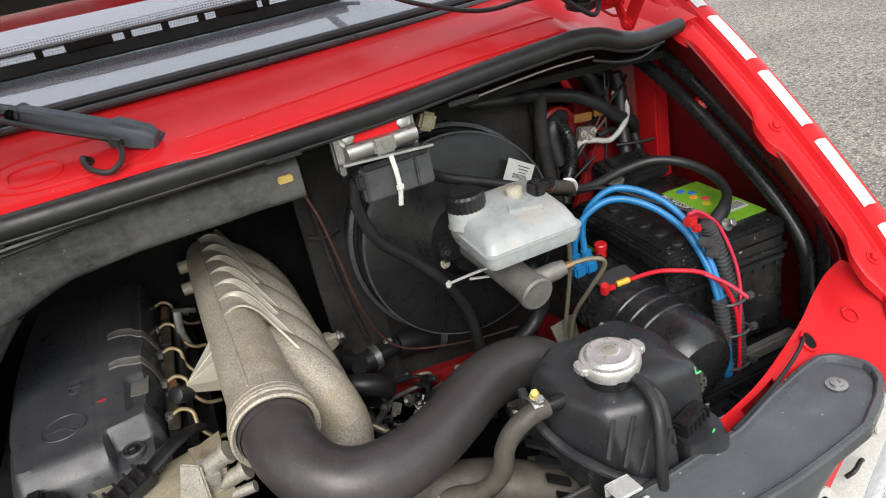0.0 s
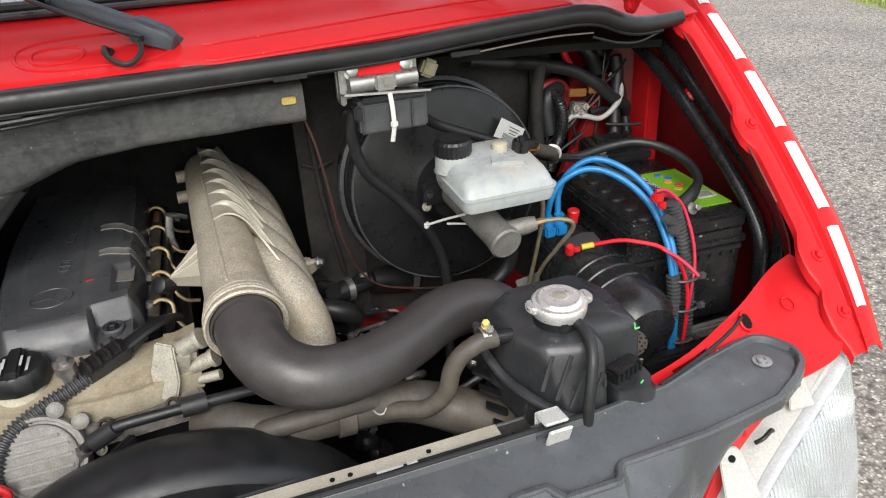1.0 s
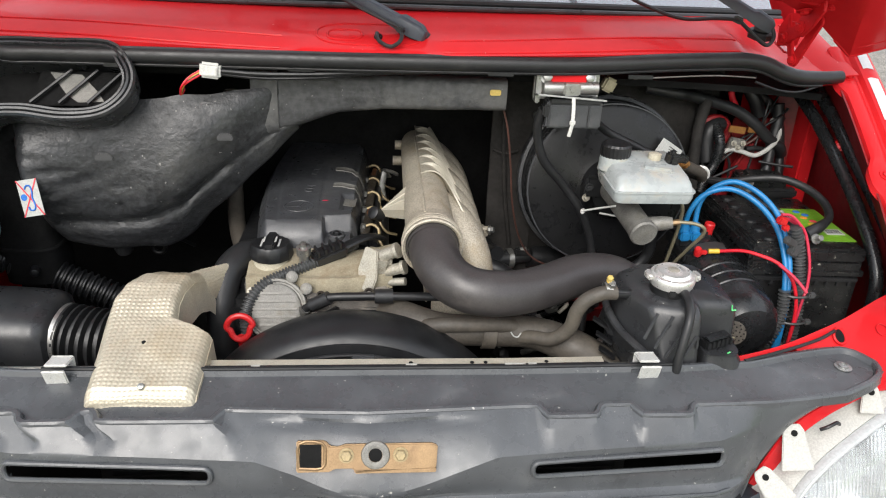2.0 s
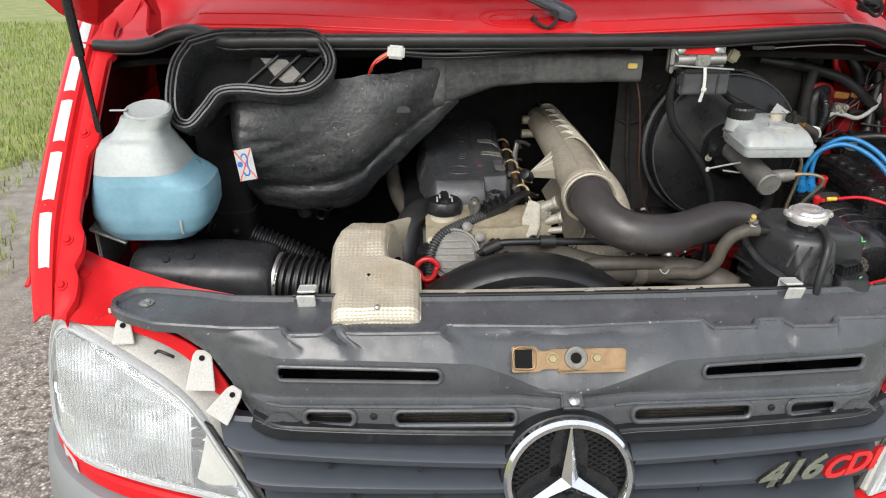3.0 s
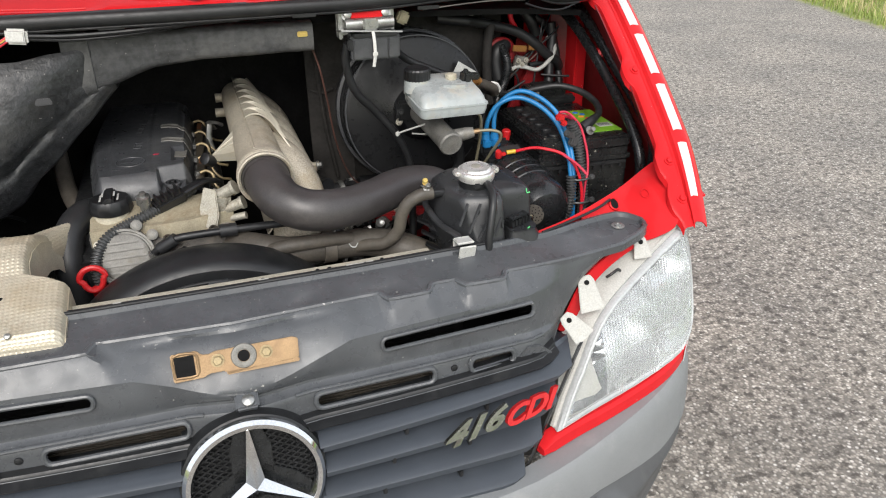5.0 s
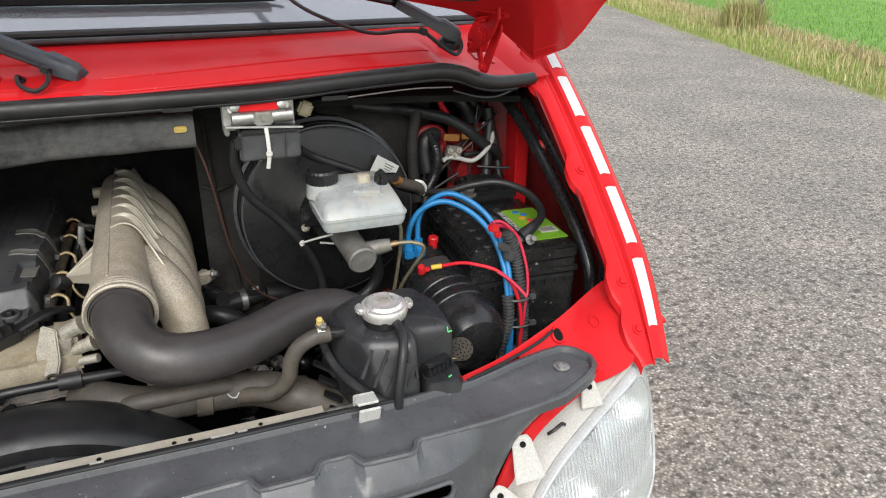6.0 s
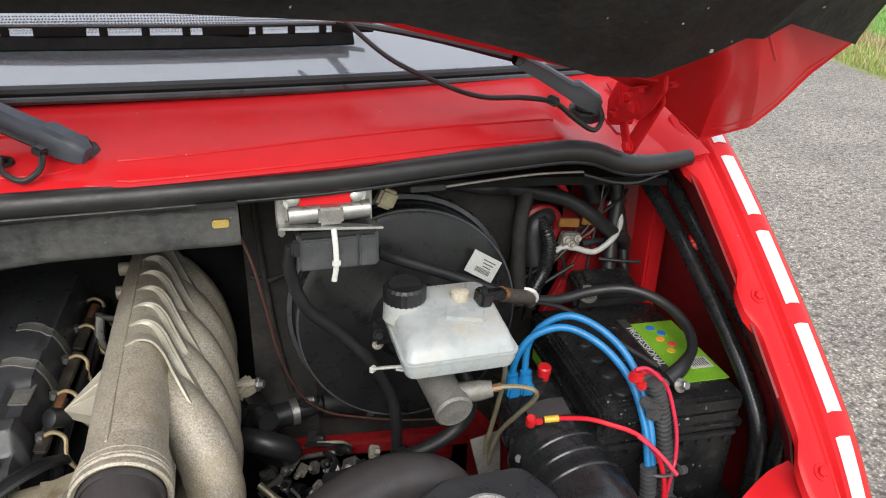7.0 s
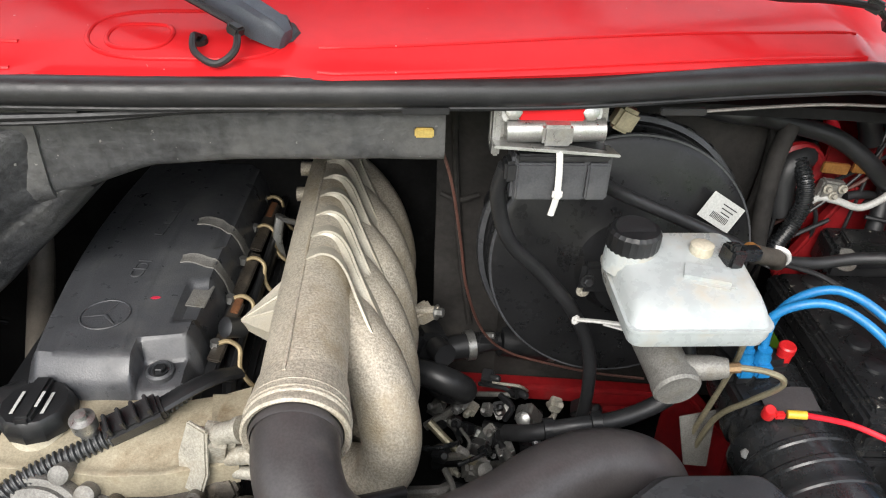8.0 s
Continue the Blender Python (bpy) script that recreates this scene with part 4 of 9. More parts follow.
left_wiper = wiper((0.072, 0.610, 1.430), (-0.046, 0.661, 1.481), (-0.30, 0.85, 1.555), (0.078, 0.622, 1.416),
                   [(0.008, 0.604, 1.420), (0.006, 0.590, 1.424), (0.010, 0.574, 1.414), (0.030, 0.563, 1.407), (0.047, 0.571, 1.418), (0.044, 0.590, 1.434), (0.020, 0.606, 1.444), (-0.05, 0.640, 1.472), (-0.10, 0.69, 1.494)],
                   [(-0.72, 0.20), (-0.45, 0.145), (-0.20, 0.098)], (0.008, 0.606, 1.406))
right_wiper = wiper((0.694, 0.598, 1.462), (0.604, 0.632, 1.510), (0.40, 0.80, 1.535), (0.698, 0.614, 1.440),
                    [(0.702, 0.588, 1.458), (0.706, 0.580, 1.440), (0.694, 0.575, 1.426), (0.668, 0.572, 1.440), (0.640, 0.569, 1.461), (0.626, 0.569, 1.468), (0.600, 0.600, 1.466), (0.565, 0.640, 1.459), (0.526, 0.670, 1.467), (0.46, 0.71, 1.495), (0.41, 0.74, 1.535), (0.37, 0.76, 1.575)],
                    [(-0.20, 0.060), (0.05, 0.057), (0.25, 0.055), (0.425, 0.056)], (0.694, 0.604, 1.452))
part("hose_clip", box((0.630, 0.570, 1.468), (0.016, 0.010, 0.012), 0.002, (0, 20, -30)), BLACK, right_wiper)
part("hose_clip", box((0.046, 0.586, 1.432), (0.014, 0.012, 0.010), 0.002, (0, 20, -30)), BLACK, left_wiper)

# Front wheels, under the wings.
for sx in (1, -1):
    c_ = V((sx * 0.80, 0.80, 0.335))
    wheel = part("wheel", lathe([(0.20, -0.10), (0.30, -0.105), (0.328, -0.085), (0.335, -0.04), (0.335, 0.04), (0.328, 0.085), (0.30, 0.105), (0.20, 0.10)], c_, (1, 0, 0), 48), RUBBER, van, "black tyre")
    part("rim", lathe([(0.20, -0.09), (0.19, -0.05), (0.10, -0.03), (0.06, -0.05), (0, -0.05)], c_, (-sx, 0, 0), 40), STEEL, wheel, "steel wheel rim")

# ---- front end ----


def bow(x):
    return 0.10 * x * x


# Black lock panel: a tray on top, a broad sloping face below it, and a stepped lower band with slots.
def at(x, xs_, vs_):
    return float(np.interp(abs(x), xs_, vs_))


NOTCH = [(0.235, 0.315), (0.365, 0.445), (-0.445, -0.375), (-0.352, -0.195)]


def notch(x):
    return max(min(1, max(0, (x - a + 0.005) / 0.010)) * min(1, max(0, (b + 0.005 - x) / 0.010)) for a, b in NOTCH)


def crease(x):
    """Front edge of the tray."""
    y = at(x, [0, 0.20, 0.34, 0.46, 0.564, 0.622, 0.68, 0.73, 0.755, 0.768], [0.094, 0.102, 0.102, 0.098, 0.098, 0.103, 0.110, 0.134, 0.152, 0.172])
    return y - 0.020 * notch(x), at(x, [0, 0.30, 0.50, 0.70, 0.77], [1.007, 1.009, 1.012, 1.018, 1.020]) - 0.002 * notch(x)


def tray_rear(x):
    return at(x, [0, 0.2, 0.40, 0.46, 0.56, 0.63, 0.70, 0.735, 0.755, 0.768], [0.184, 0.176, 0.166, 0.168, 0.180, 0.203, 0.220, 0.225, 0.214, 0.184]), at(x, [0, 0.2, 0.4, 0.5, 0.6, 0.7, 0.77], [1.017, 1.022, 1.031, 1.029, 1.025, 1.023, 1.021])


def valley(x):
    """Lower edge of the sloping face, dipping in a V below the latch: depth and height."""
    return at(x, [0, 0.05, 0.17, 0.30, 0.47, 0.56], [0.024, 0.026, 0.044, 0.052, 0.060, 0.068]), at(x, [0, 0.045, 0.075, 0.171, 0.22, 0.47, 0.56], [0.930, 0.931, 0.938, 0.969, 0.970, 0.976, 0.980])


LOW_Z = ([0, 0.500, 0.525, 0.545, 0.566, 0.598, 0.650, 0.715, 0.765], [0.850, 0.850, 0.868, 0.884, 0.916, 0.962, 0.990, 1.004, 1.012])
LOW_Y = ([0.5, 0.545, 0.598, 0.65, 0.715, 0.765], [0.060, 0.086, 0.104, 0.120, 0.143, 0.166])
SLOTS = [(0.217, 0.484), (-0.483, -0.225)]
LOW_SLOTS = [(0.104, 0.298, 0.872, 0.898), (-0.300, -0.104, 0.872, 0.898), (0.360, 0.440, 0.872, 0.898), (-0.441, -0.362, 0.872, 0.898)]
R = 0.008
BAND = [0.850, 0.860, 0.866, 0.872, 0.880, 0.885, 0.890, 0.898, 0.902, 0.905, 0.908, 0.910, 0.912]
MID = [0.0, 0.15, 0.30, 0.45, 0.55, 0.70, 0.82, 0.92, 1.0]
UP = span(0.0, 1.0, 16)[1:]
ROWS = [("band", z) for z in BAND] + [("mid", f) for f in MID[1:]] + [("up", f) for f in UP]


def lock_point(x, kind, f):
    yb, zb = valley(x)
    yc, zc = crease(x)
    if kind == "band":
        z = f
        y = float(np.interp(z, [0.850, 0.900, 0.902, 0.905, 0.908, 0.912], [0.018, 0.024, 0.026, 0.036, 0.040, 0.041])) + 0.6 * bow(x) - 0.014 * max(0, 1 - abs(x) / 0.10)
    elif kind == "mid":
        y0 = 0.041 + 0.6 * bow(x) - 0.014 * max(0, 1 - abs(x) / 0.10)
        y, z = y0 + (yb - y0) * f - 0.0025 * math.sin(math.pi * f), 0.912 + (zb - 0.912) * f
    else:
        bend = 0.45 * max(0, 1 - abs(x) / 0.24)
        z = zb + (zc - 0.003 - zb) * f
        y = yb + (yc - yb) * (f * (1 - bend) + bend * f ** 3)
        y += 0.006 * math.exp(-((z - 0.9955) / 0.0030) ** 2) * max(0, 1 - (abs(x) / 0.16) ** 4)
    low = at(x, *LOW_Z)
    if abs(x) > 0.48:
        w = min(1, (abs(x) - 0.48) / 0.07)
        s = min(1, max(0, (z - low) / max(1e-4, zc - low)))
        yl = at(x, *LOW_Y)
        y = y * (1 - w) + (yl + (yc - yl) * s - 0.006 * math.sin(math.pi * s)) * w
        z = max(z, low)
    return V((x, y, z))


def lock_face(x, z):
    """Depth of the face at a height."""
    q = [lock_point(x, *r) for r in ROWS]
    return float(np.interp(z, [p.z for p in q], [p.y for p in q]))


xs = sorted({round(v, 4) for v in span(-0.766, 0.766, 190)} | {round(v, 4) for s in SLOTS + LOW_SLOTS for v in (s[0], s[1], s[0] + R, s[1] - R)})


def lock_hole(u0, u1, k0, k1):
    (kind, f0), (kind1, f1) = ROWS[int(k0)], ROWS[int(k1)]
    spans = [(a, b, MID[3], MID[6]) for a, b in SLOTS] if kind == kind1 == "mid" else LOW_SLOTS if kind == kind1 == "band" else []
    for a, b, c, d in spans:
        if u0 >= a - 1e-4 and u1 <= b + 1e-4 and f0 >= c - 1e-4 and f1 <= d + 1e-4:
            first, last = u1 <= a + R + 1e-4, u0 >= b - R - 1e-4
            if first and f0 <= c + 1e-4:
                return 2
            if last and f0 <= c + 1e-4:
                return 3
            if first and f1 >= d - 1e-4:
                return 1
            if last and f1 >= d - 1e-4:
                return 0
            return True
    return None


panel = part("lock_panel", sheet(xs, list(range(len(ROWS))), lambda u, k: lock_point(u, *ROWS[int(k)]), 0.003, lock_hole), PANEL, van, "scuffed black plastic lock panel with slots", sharp=28)
# Tray: flat floor inside a raised rim, with notches along its front.
loop = [(x, *crease(x)) for x in span(-0.766, 0.766, 260)] + [(x, *tray_rear(x)) for x in span(0.768, -0.768, 170)]
loop = [V(p) for p in loop]


def inset(pts, d):
    out = []
    for i, p in enumerate(pts):
        t = pts[(i + 2) % len(pts)] - pts[i - 2]
        n = V((-t.y, t.x, 0)).normalized()
        out.append(p + n * d)
    return out


tray_loops = []
for d, dz in ((-0.003, -0.016), (-0.002, -0.003), (0.0, 0.0), (0.005, 0.0005), (0.007, -0.001), (0.0095, -0.0075)):
    tray_loops.append([p + V((0, 0, dz)) for p in inset(loop, d)])
tray = rings(tray_loops, cap=False)
tray.faces.new([v for v in tray.verts][-len(loop):])
bmesh.ops.triangulate(tray, faces=[f for f in tray.faces if len(f.verts) > 4])
part("tray", tray, PANEL, panel, "scuffed tray with raised rim", sharp=28)
part("rear_lip", tube([(x, tray_rear(x)[0] - 0.004, tray_rear(x)[1] + 0.002) for x in span(-0.44, 0.44, 40)], 0.0030, 8, 1), BLACK, panel)
part("scuffed_edge", sheet(span(-0.27, 0.345, 30), [0, 1, 2, 3, 4], lambda u, k: V((u, tray_rear(u)[0] + (0.000, 0.0015, 0.0045, 0.006, 0.0062)[int(k)], tray_rear(u)[1] + (-0.001, 0.0015, 0.0020, 0.0010, -0.012)[int(k)])), 0.002), BLACK, panel, "black edge behind the tray")
edge_strip = part("pale_edge", sheet(span(-0.27, 0.345, 30), [0, 1, 2, 3], lambda u, k: V((u, tray_rear(u)[0] + (0.007, 0.010, 0.034, 0.036)[int(k)], tray_rear(u)[1] + (-0.009, -0.008, -0.008, -0.018)[int(k)])), 0.002), ALU_BRIGHT, panel, "pale steel edge behind the tray")
for x in (0.06, 0.15, 0.17, 0.26):
    part("edge_hole", lathe([(0, 0), (0.003, 0), (0.003, 0.001), (0, 0.001)], (x, tray_rear(x)[0] + 0.022, tray_rear(x)[1] - 0.0075), (0, 0, 1), 10), DARK, edge_strip)
for x, w in ((0.06, 0.016), (-0.16, 0.012), (0.21, 0.03), (0.235, 0.012)):
    part("bare_patch", box((x, tray_rear(x)[0] + 0.003, tray_rear(x)[1] + 0.0024), (w, 0.003, 0.0012), 0), HOUSING, panel, "pale chipped patch on the edge")
for a, b in SLOTS:
    pts = []
    for k in range(41):
        s = k / 40 * 4
        if s < 1:
            u, f = a + R + (b - a - 2 * R) * s, MID[3]
        elif s < 2:
            q = math.pi * (s - 1) - math.pi / 2
            u, f = b - R + R * math.cos(q), (MID[3] + MID[6]) / 2 + (MID[6] - MID[3]) / 2 * math.sin(q)
        elif s < 3:
            u, f = b - R - (b - a - 2 * R) * (s - 2), MID[6]
        else:
            q = math.pi * (s - 3) + math.pi / 2
            u, f = a + R + R * math.cos(q), (MID[3] + MID[6]) / 2 + (MID[6] - MID[3]) / 2 * math.sin(q)
        pts.append(lock_point(u, "mid", f) + V((0, -0.002, 0)))
    part("slot_rim", tube(pts, 0.0036, 8, 1), PANEL, panel)
for a, b, c, d in LOW_SLOTS:
    pts = []
    r = 0.011
    for cx, cz, t0 in ((b - r, d - r, 0), (a + r, d - r, 90), (a + r, c + r, 180), (b - r, c + r, 270)):
        pts += [(cx + r * math.cos(radians(t0 + t)), cz + r * math.sin(radians(t0 + t))) for t in (0, 30, 60, 90)]
    pts.append(pts[0])
    part("slot_rim", tube([(x, lock_face(x, z) - 0.003, z) for x, z in pts], 0.0044, 8, 1), PANEL, panel)
for x0, x1 in ((0.075, 0.50), (-0.50, -0.075)):
    part("step_ridge", tube([(x, lock_face(x, 0.902) - 0.001, 0.9025) for x in span(x0, x1, 16)], 0.003, 8, 1), PANEL, panel)
for sx, cx_ in ((1, 0.398), (-1, 0.416)):
    b = lathe([(0, 0), (0.0125, 0), (0.0125, 0.0015), (0.0078, 0.002), (0.0075, 0.0045), (0.004, 0.0048), (0.0035, 0.0030), (0, 0.0030)], (sx * 0.712, 0.178, 1.0145), (0, -0.05, 1), 20)
    part("panel_bolt", b, STEEL, panel, "steel panel bolt")
    clip = join(box((sx * cx_, 0.147, 1.026), (0.030, 0.004, 0.036), 0.0015, (18, 0, 0)), box((sx * cx_, 0.163, 1.0435), (0.030, 0.026, 0.004), 0.0015, (-6, 0, 0)), box((sx * cx_, 0.176, 1.028), (0.030, 0.004, 0.034), 0.0015))
    part("spring_clip", clip, CLIP, panel, "bright steel spring clip")
    part("clip_seat", box((sx * cx_, 0.166, 1.018), (0.052, 0.020, 0.026), 0.004), PANEL, panel)
    part("push_pin", lathe([(0, 0), (0.014, 0), (0.013, 0.002), (0.006, 0.003), (0, 0.0035)], (sx * 0.475, lock_face(0.475, 0.875), 0.878), (0, -1, 0), 18), PANEL, panel)
    part("pin_head", bolt((sx * 0.475, lock_face(0.475, 0.875) - 0.003, 0.874), (0, -1, 0), 0.004, 0.003), BLACK, panel)

for sx in (1, -1):
    strip = sheet(span(0.075, 0.525, 18), [0, 1, 2, 3, 4], lambda u, k: V((sx * u, lock_point(sx * u, "band", 0.850).y + (0.002, -0.010, -0.012, -0.013, -0.030)[int(k)], 0.862 + 0.012 * (u / 0.5) ** 2 + (0.006, 0.005, 0.003, 0.0, -0.004)[int(k)])), 0.0025)
    part("rubber_strip", strip, BLACK, panel, "black rubber strip above the grille")
    part("strip_edge", tube([(sx * u, lock_point(sx * u, "band", 0.850).y - 0.014, 0.862 + 0.012 * (u / 0.5) ** 2) for u in span(0.08, 0.52, 14)], 0.0010, 6, 1), PANEL, panel)
    plate = prism([(-0.034, -0.020), (0.034, -0.022), (0.034, -0.004), (0.018, 0.010), (0.010, 0.016), (-0.012, 0.016), (-0.020, 0.008), (-0.034, -0.006)], 0.004, facing((sx * 0.478, lock_face(0.478, 0.876) - 0.001, 0.877), (0, -1, 0.1)), 0.0015)
    part("pin_plate", plate, PANEL, panel)
    part("slot_bar", box((sx * 0.20, 0.058, 0.876), (0.24, 0.022, 0.010), 0.003, (-28, 0, 0)), ALU_GREY, panel, "dusty brown bar behind the slots")
    part("face_screw", lathe([(0, 0), (0.006, 0), (0.0055, 0.002), (0.003, 0.003), (0, 0.003)], (sx * 0.332, lock_face(0.332, 0.886), 0.886), (0, -1, 0), 14), BLACK, panel)

# Latch plate in the recess.
lm_ = facing((0.002, 0.046, 0.976), (0, -0.90, 0.44))
outline = [(-0.092, -0.020), (-0.050, -0.020), (-0.044, -0.016), (-0.020, -0.016), (-0.018, -0.023), (0.086, -0.017), (0.088, 0.012), (0.080, 0.015), (-0.030, 0.015), (-0.040, 0.012), (-0.050, 0.013), (-0.056, 0.020), (-0.092, 0.020)]
latch = part("latch_plate", prism(outline, 0.007, lm_, 0.0015), BRASS, panel, "bronze-coloured bonnet latch plate")
part("square_slot", moved(box((-0.074, 0.001, 0.0075), (0.027, 0.029, 0.0012), 0), lm_), DARK, latch)
part("slot_frame", moved(tube([(-0.0885, -0.0145, 0.007), (-0.0595, -0.0145, 0.007), (-0.056, 0.001, 0.007), (-0.0595, 0.0165, 0.007), (-0.0885, 0.0165, 0.007), (-0.0885, -0.0145, 0.007)], 0.0022, 8, 3), lm_), BRASS, latch)
part("round_opening", moved(lathe([(0, 0.0072), (0.0085, 0.0072), (0.0085, 0.0085), (0, 0.0085)], (0.008, 0.001, 0), (0, 0, 1), 18), lm_), DARK, latch)
part("raised_ring", moved(lathe([(0.0185, 0.007), (0.0175, 0.0095), (0.0135, 0.0105), (0.009, 0.0095), (0.009, 0.007), (0.0185, 0.007)], (0.008, 0.001, 0), (0, 0, 1), 28), lm_), ALU_GREY, latch)
part("folded_edge", moved(box((0.034, -0.0195, 0.002), (0.104, 0.006, 0.010), 0.001), lm_), BRASS, latch)
for x in (-0.029, 0.040):
    part("latch_bolt", moved(bolt((x, 0.001, 0.007), (0, 0, 1), 0.0072, 0.006, 1.35), lm_), INJECTOR, latch, "brass-coloured hex bolt")

# The panel's far half sits a little further in than its near half.
for ob in [panel] + [c for c in panel.children_recursive]:
    if ob != latch and ob.parent != latch and not ob.name.startswith(("spring_clip", "clip_seat")):
        o = AT[ob]
        for v in ob.data.vertices:
            x, z = v.co.x + o.x, v.co.z + o.z
            if x < 0:
                v.co.x += 0.026 * min(1, -x / 0.12) * max(1 - ease(z, 0.985, 1.005), ease(-x, 0.50, 0.60))

# Radiator behind the slots, in the dark.
core = part("radiator", box((0, 0.26, 0.79), (0.86, 0.03, 0.28), 0.004), BLACK, van, "black finned radiator core")
for k in range(24):
    part("fin", box((0, 0.243, 0.665 + 0.011 * k), (0.82, 0.004, 0.003), 0), BLACK, core)
part("cross_member", join(box((0, 0.228, 0.965), (0.62, 0.024, 0.012), 0.002), box((0, 0.236, 0.968), (1.40, 0.006, 0.04), 0.002)), STEEL, van, "pale steel upper cross member")

cond = part("condenser", box((0, 0.082, 0.800), (0.94, 0.016, 0.19), 0.003), OLD_HOSE, van, "dusty brown finned condenser")
for k in range(32):
    part("fin", box((0, 0.073, 0.718 + 0.0055 * k), (0.92, 0.004, 0.0024), 0), OLD_HOSE, cond)

# Grille slats and round emblem.
grille = part("grille_frame", join(sheet(span(-0.50, 0.50, 20), span(0.675, 0.855, 6), lambda u, v: V((u, 0.045 + bow(u) - 0.22 * (0.885 - v), v)), 0.003)), BLACK, van, "black grille backing")


def grille_y(x, z):
    return -0.030 + bow(x) - 0.24 * (0.885 - z)


for z1c, z0c, z1, z0, xe, x0 in ((0.864, 0.826, 0.876, 0.836, 0.556, 0.07), (0.820, 0.788, 0.826, 0.778, 0.524, 0.07), (0.781, 0.745, 0.768, 0.722, 0.491, 0.0), (0.736, 0.690, 0.712, 0.664, 0.454, 0.0)):
    for sx in (1, -1):
        prof = [(0.090, -0.016), (0.060, -0.004), (0.054, 0.0), (0.048, -0.006), (0.024, -0.32), (0.005, -0.56), (0.0012, -0.61), (0.0, -0.645), (0.0003, -0.68), (0.0045, -0.97), (0.012, -1.01), (0.090, -0.93)]

        def slat(u, k):
            dy, dz = prof[int(k)]
            f = min(1, max(0, u / xe)) ** 1.4
            zt = z1c + (z1 - z1c) * f
            hh = zt - z0c - (z0 - z0c) * f
            zt -= 0.013 * (1 - f)
            hh *= 0.88
            edge = 0.012 * max(0, (u - xe + 0.03) / 0.03) + 0.018 * (1 - f)
            z = zt + (dz if dz > -0.05 else dz * hh) + 0.003 * f
            edge += 0.04 * (math.hypot(u, z - 0.80) < 0.1035)
            return V((sx * (u - 0.30 * (-min(dz, 0) if dz < -0.05 else 0) * 0.10 * f), grille_y(u, zt + max(dz, -1) * hh if dz < -0.05 else zt) + dy + edge, z))
        s = sheet(span(0.0, 0.126, 24) + span(0.14, xe, 14), list(range(len(prof))), slat, 0.003)
        part("slat", s, GRILLE, grille, sharp=32)
for x, z in ((0.235, 0.826), (0.375, 0.829), (0.21, 0.784), (0.34, 0.778), (0.19, 0.737), (0.32, 0.727)):
    for sx in (1, -1):
        part("slat_tie", box((sx * x, grille_y(x, z) + 0.026, z - 0.004), (0.006, 0.02, 0.012), 0.001), BLACK, grille)
for sx in (1, -1):
    edge = sheet(span(0, 1, 10), span(0, 1, 2), lambda u, v: V((sx * (0.560 - 0.108 * u + 0.014 * v), 0.0 + bow(0.5) - 0.045 * u + 0.012 * v, 0.876 - 0.20 * u)), 0.004)
    part("grille_side_edge", edge, BLACK, grille)

ec, en = V((-0.002, -0.037, 0.804)), V((0, -0.982, 0.19)).normalized()
emblem = part("emblem_housing", lathe([(0.106, -0.075), (0.108, -0.03), (0.106, -0.014), (0.100, -0.010), (0.094, -0.012), (0.092, -0.022), (0, -0.022)], ec, en, 56), BLACK, van, "black round emblem housing")
part("emblem_ring", lathe([(0.1035, -0.012), (0.103, -0.002), (0.098, 0.004), (0.0915, 0.003), (0.0865, -0.005), (0.0865, -0.012), (0.1035, -0.012)], ec, en, 64), CHROME, emblem, "chrome ring")
em = facing(ec, en)
points = []
for k in range(3):
    a = radians(90 + 120 * k)
    t = V((math.cos(a), math.sin(a), 0))
    s = V((-t.y, t.x, 0))
    w = 0.0175
    tip, l, r = t * 0.0915, t * 0.010 + s * w * 0.58, t * 0.010 - s * w * 0.58
    root_l, root_r = V((math.cos(a + radians(60)), math.sin(a + radians(60)), 0)) * 0.0155, V((math.cos(a - radians(60)), math.sin(a - radians(60)), 0)) * 0.0155
    bm = bmesh.new()
    q = [bm.verts.new(p) for p in (tip + s * 0.002, root_l, V((0, 0, 0.014)), tip + V((0, 0, 0.003)), root_r, tip - s * 0.002, V((0, 0, -0.004)), tip - V((0, 0, 0.004)))]
    for f in ((0, 1, 2, 3), (3, 2, 4, 5), (0, 7, 6, 1), (5, 4, 6, 7), (0, 3, 7), (3, 5, 7)):
        bm.faces.new([q[i] for i in f])
    part("star_point", moved(bm, em @ pose(0, 0, 0.002)), CHROME, emblem, sharp=20)
# Dark wings beside the star's points, and the diamond mesh between them.
for k in range(3):
    a = radians(90 + 120 * k)
    f = prism([(0.0, -0.030), (0.055, -0.030), (0.083, -0.020), (0.090, 0), (0.083, 0.020), (0.055, 0.030), (0.0, 0.030)], 0.006, em @ pose(0, 0, -0.018) @ pose(0, 0, 0, 0, 0, math.degrees(a)), 0.001)
    part("star_backing", f, BLACK_GLOSS, emblem)
lines = []
for k in range(-17, 18):
    for dirn in (30, -30):
        d = V((math.cos(radians(dirn)), math.sin(radians(dirn)), 0))
        nrm = V((-d.y, d.x, 0)) * 0.0082 * k
        half = math.sqrt(max(0, 0.0875 ** 2 - nrm.length ** 2))
        if half > 0.01:
            lines.append(moved(box((0, 0, 0), (2 * half, 0.0024, 0.005), 0.0008), em @ pose(nrm.x, nrm.y, -0.0165, 0, 0, dirn)))
part("emblem_mesh", join(*lines), BLACK, emblem, "black diamond mesh")
part("emblem_bracket", box((0.004, 0.020, 0.914), (0.034, 0.03, 0.014), 0.003, (30, 0, 0)), PANEL, emblem)
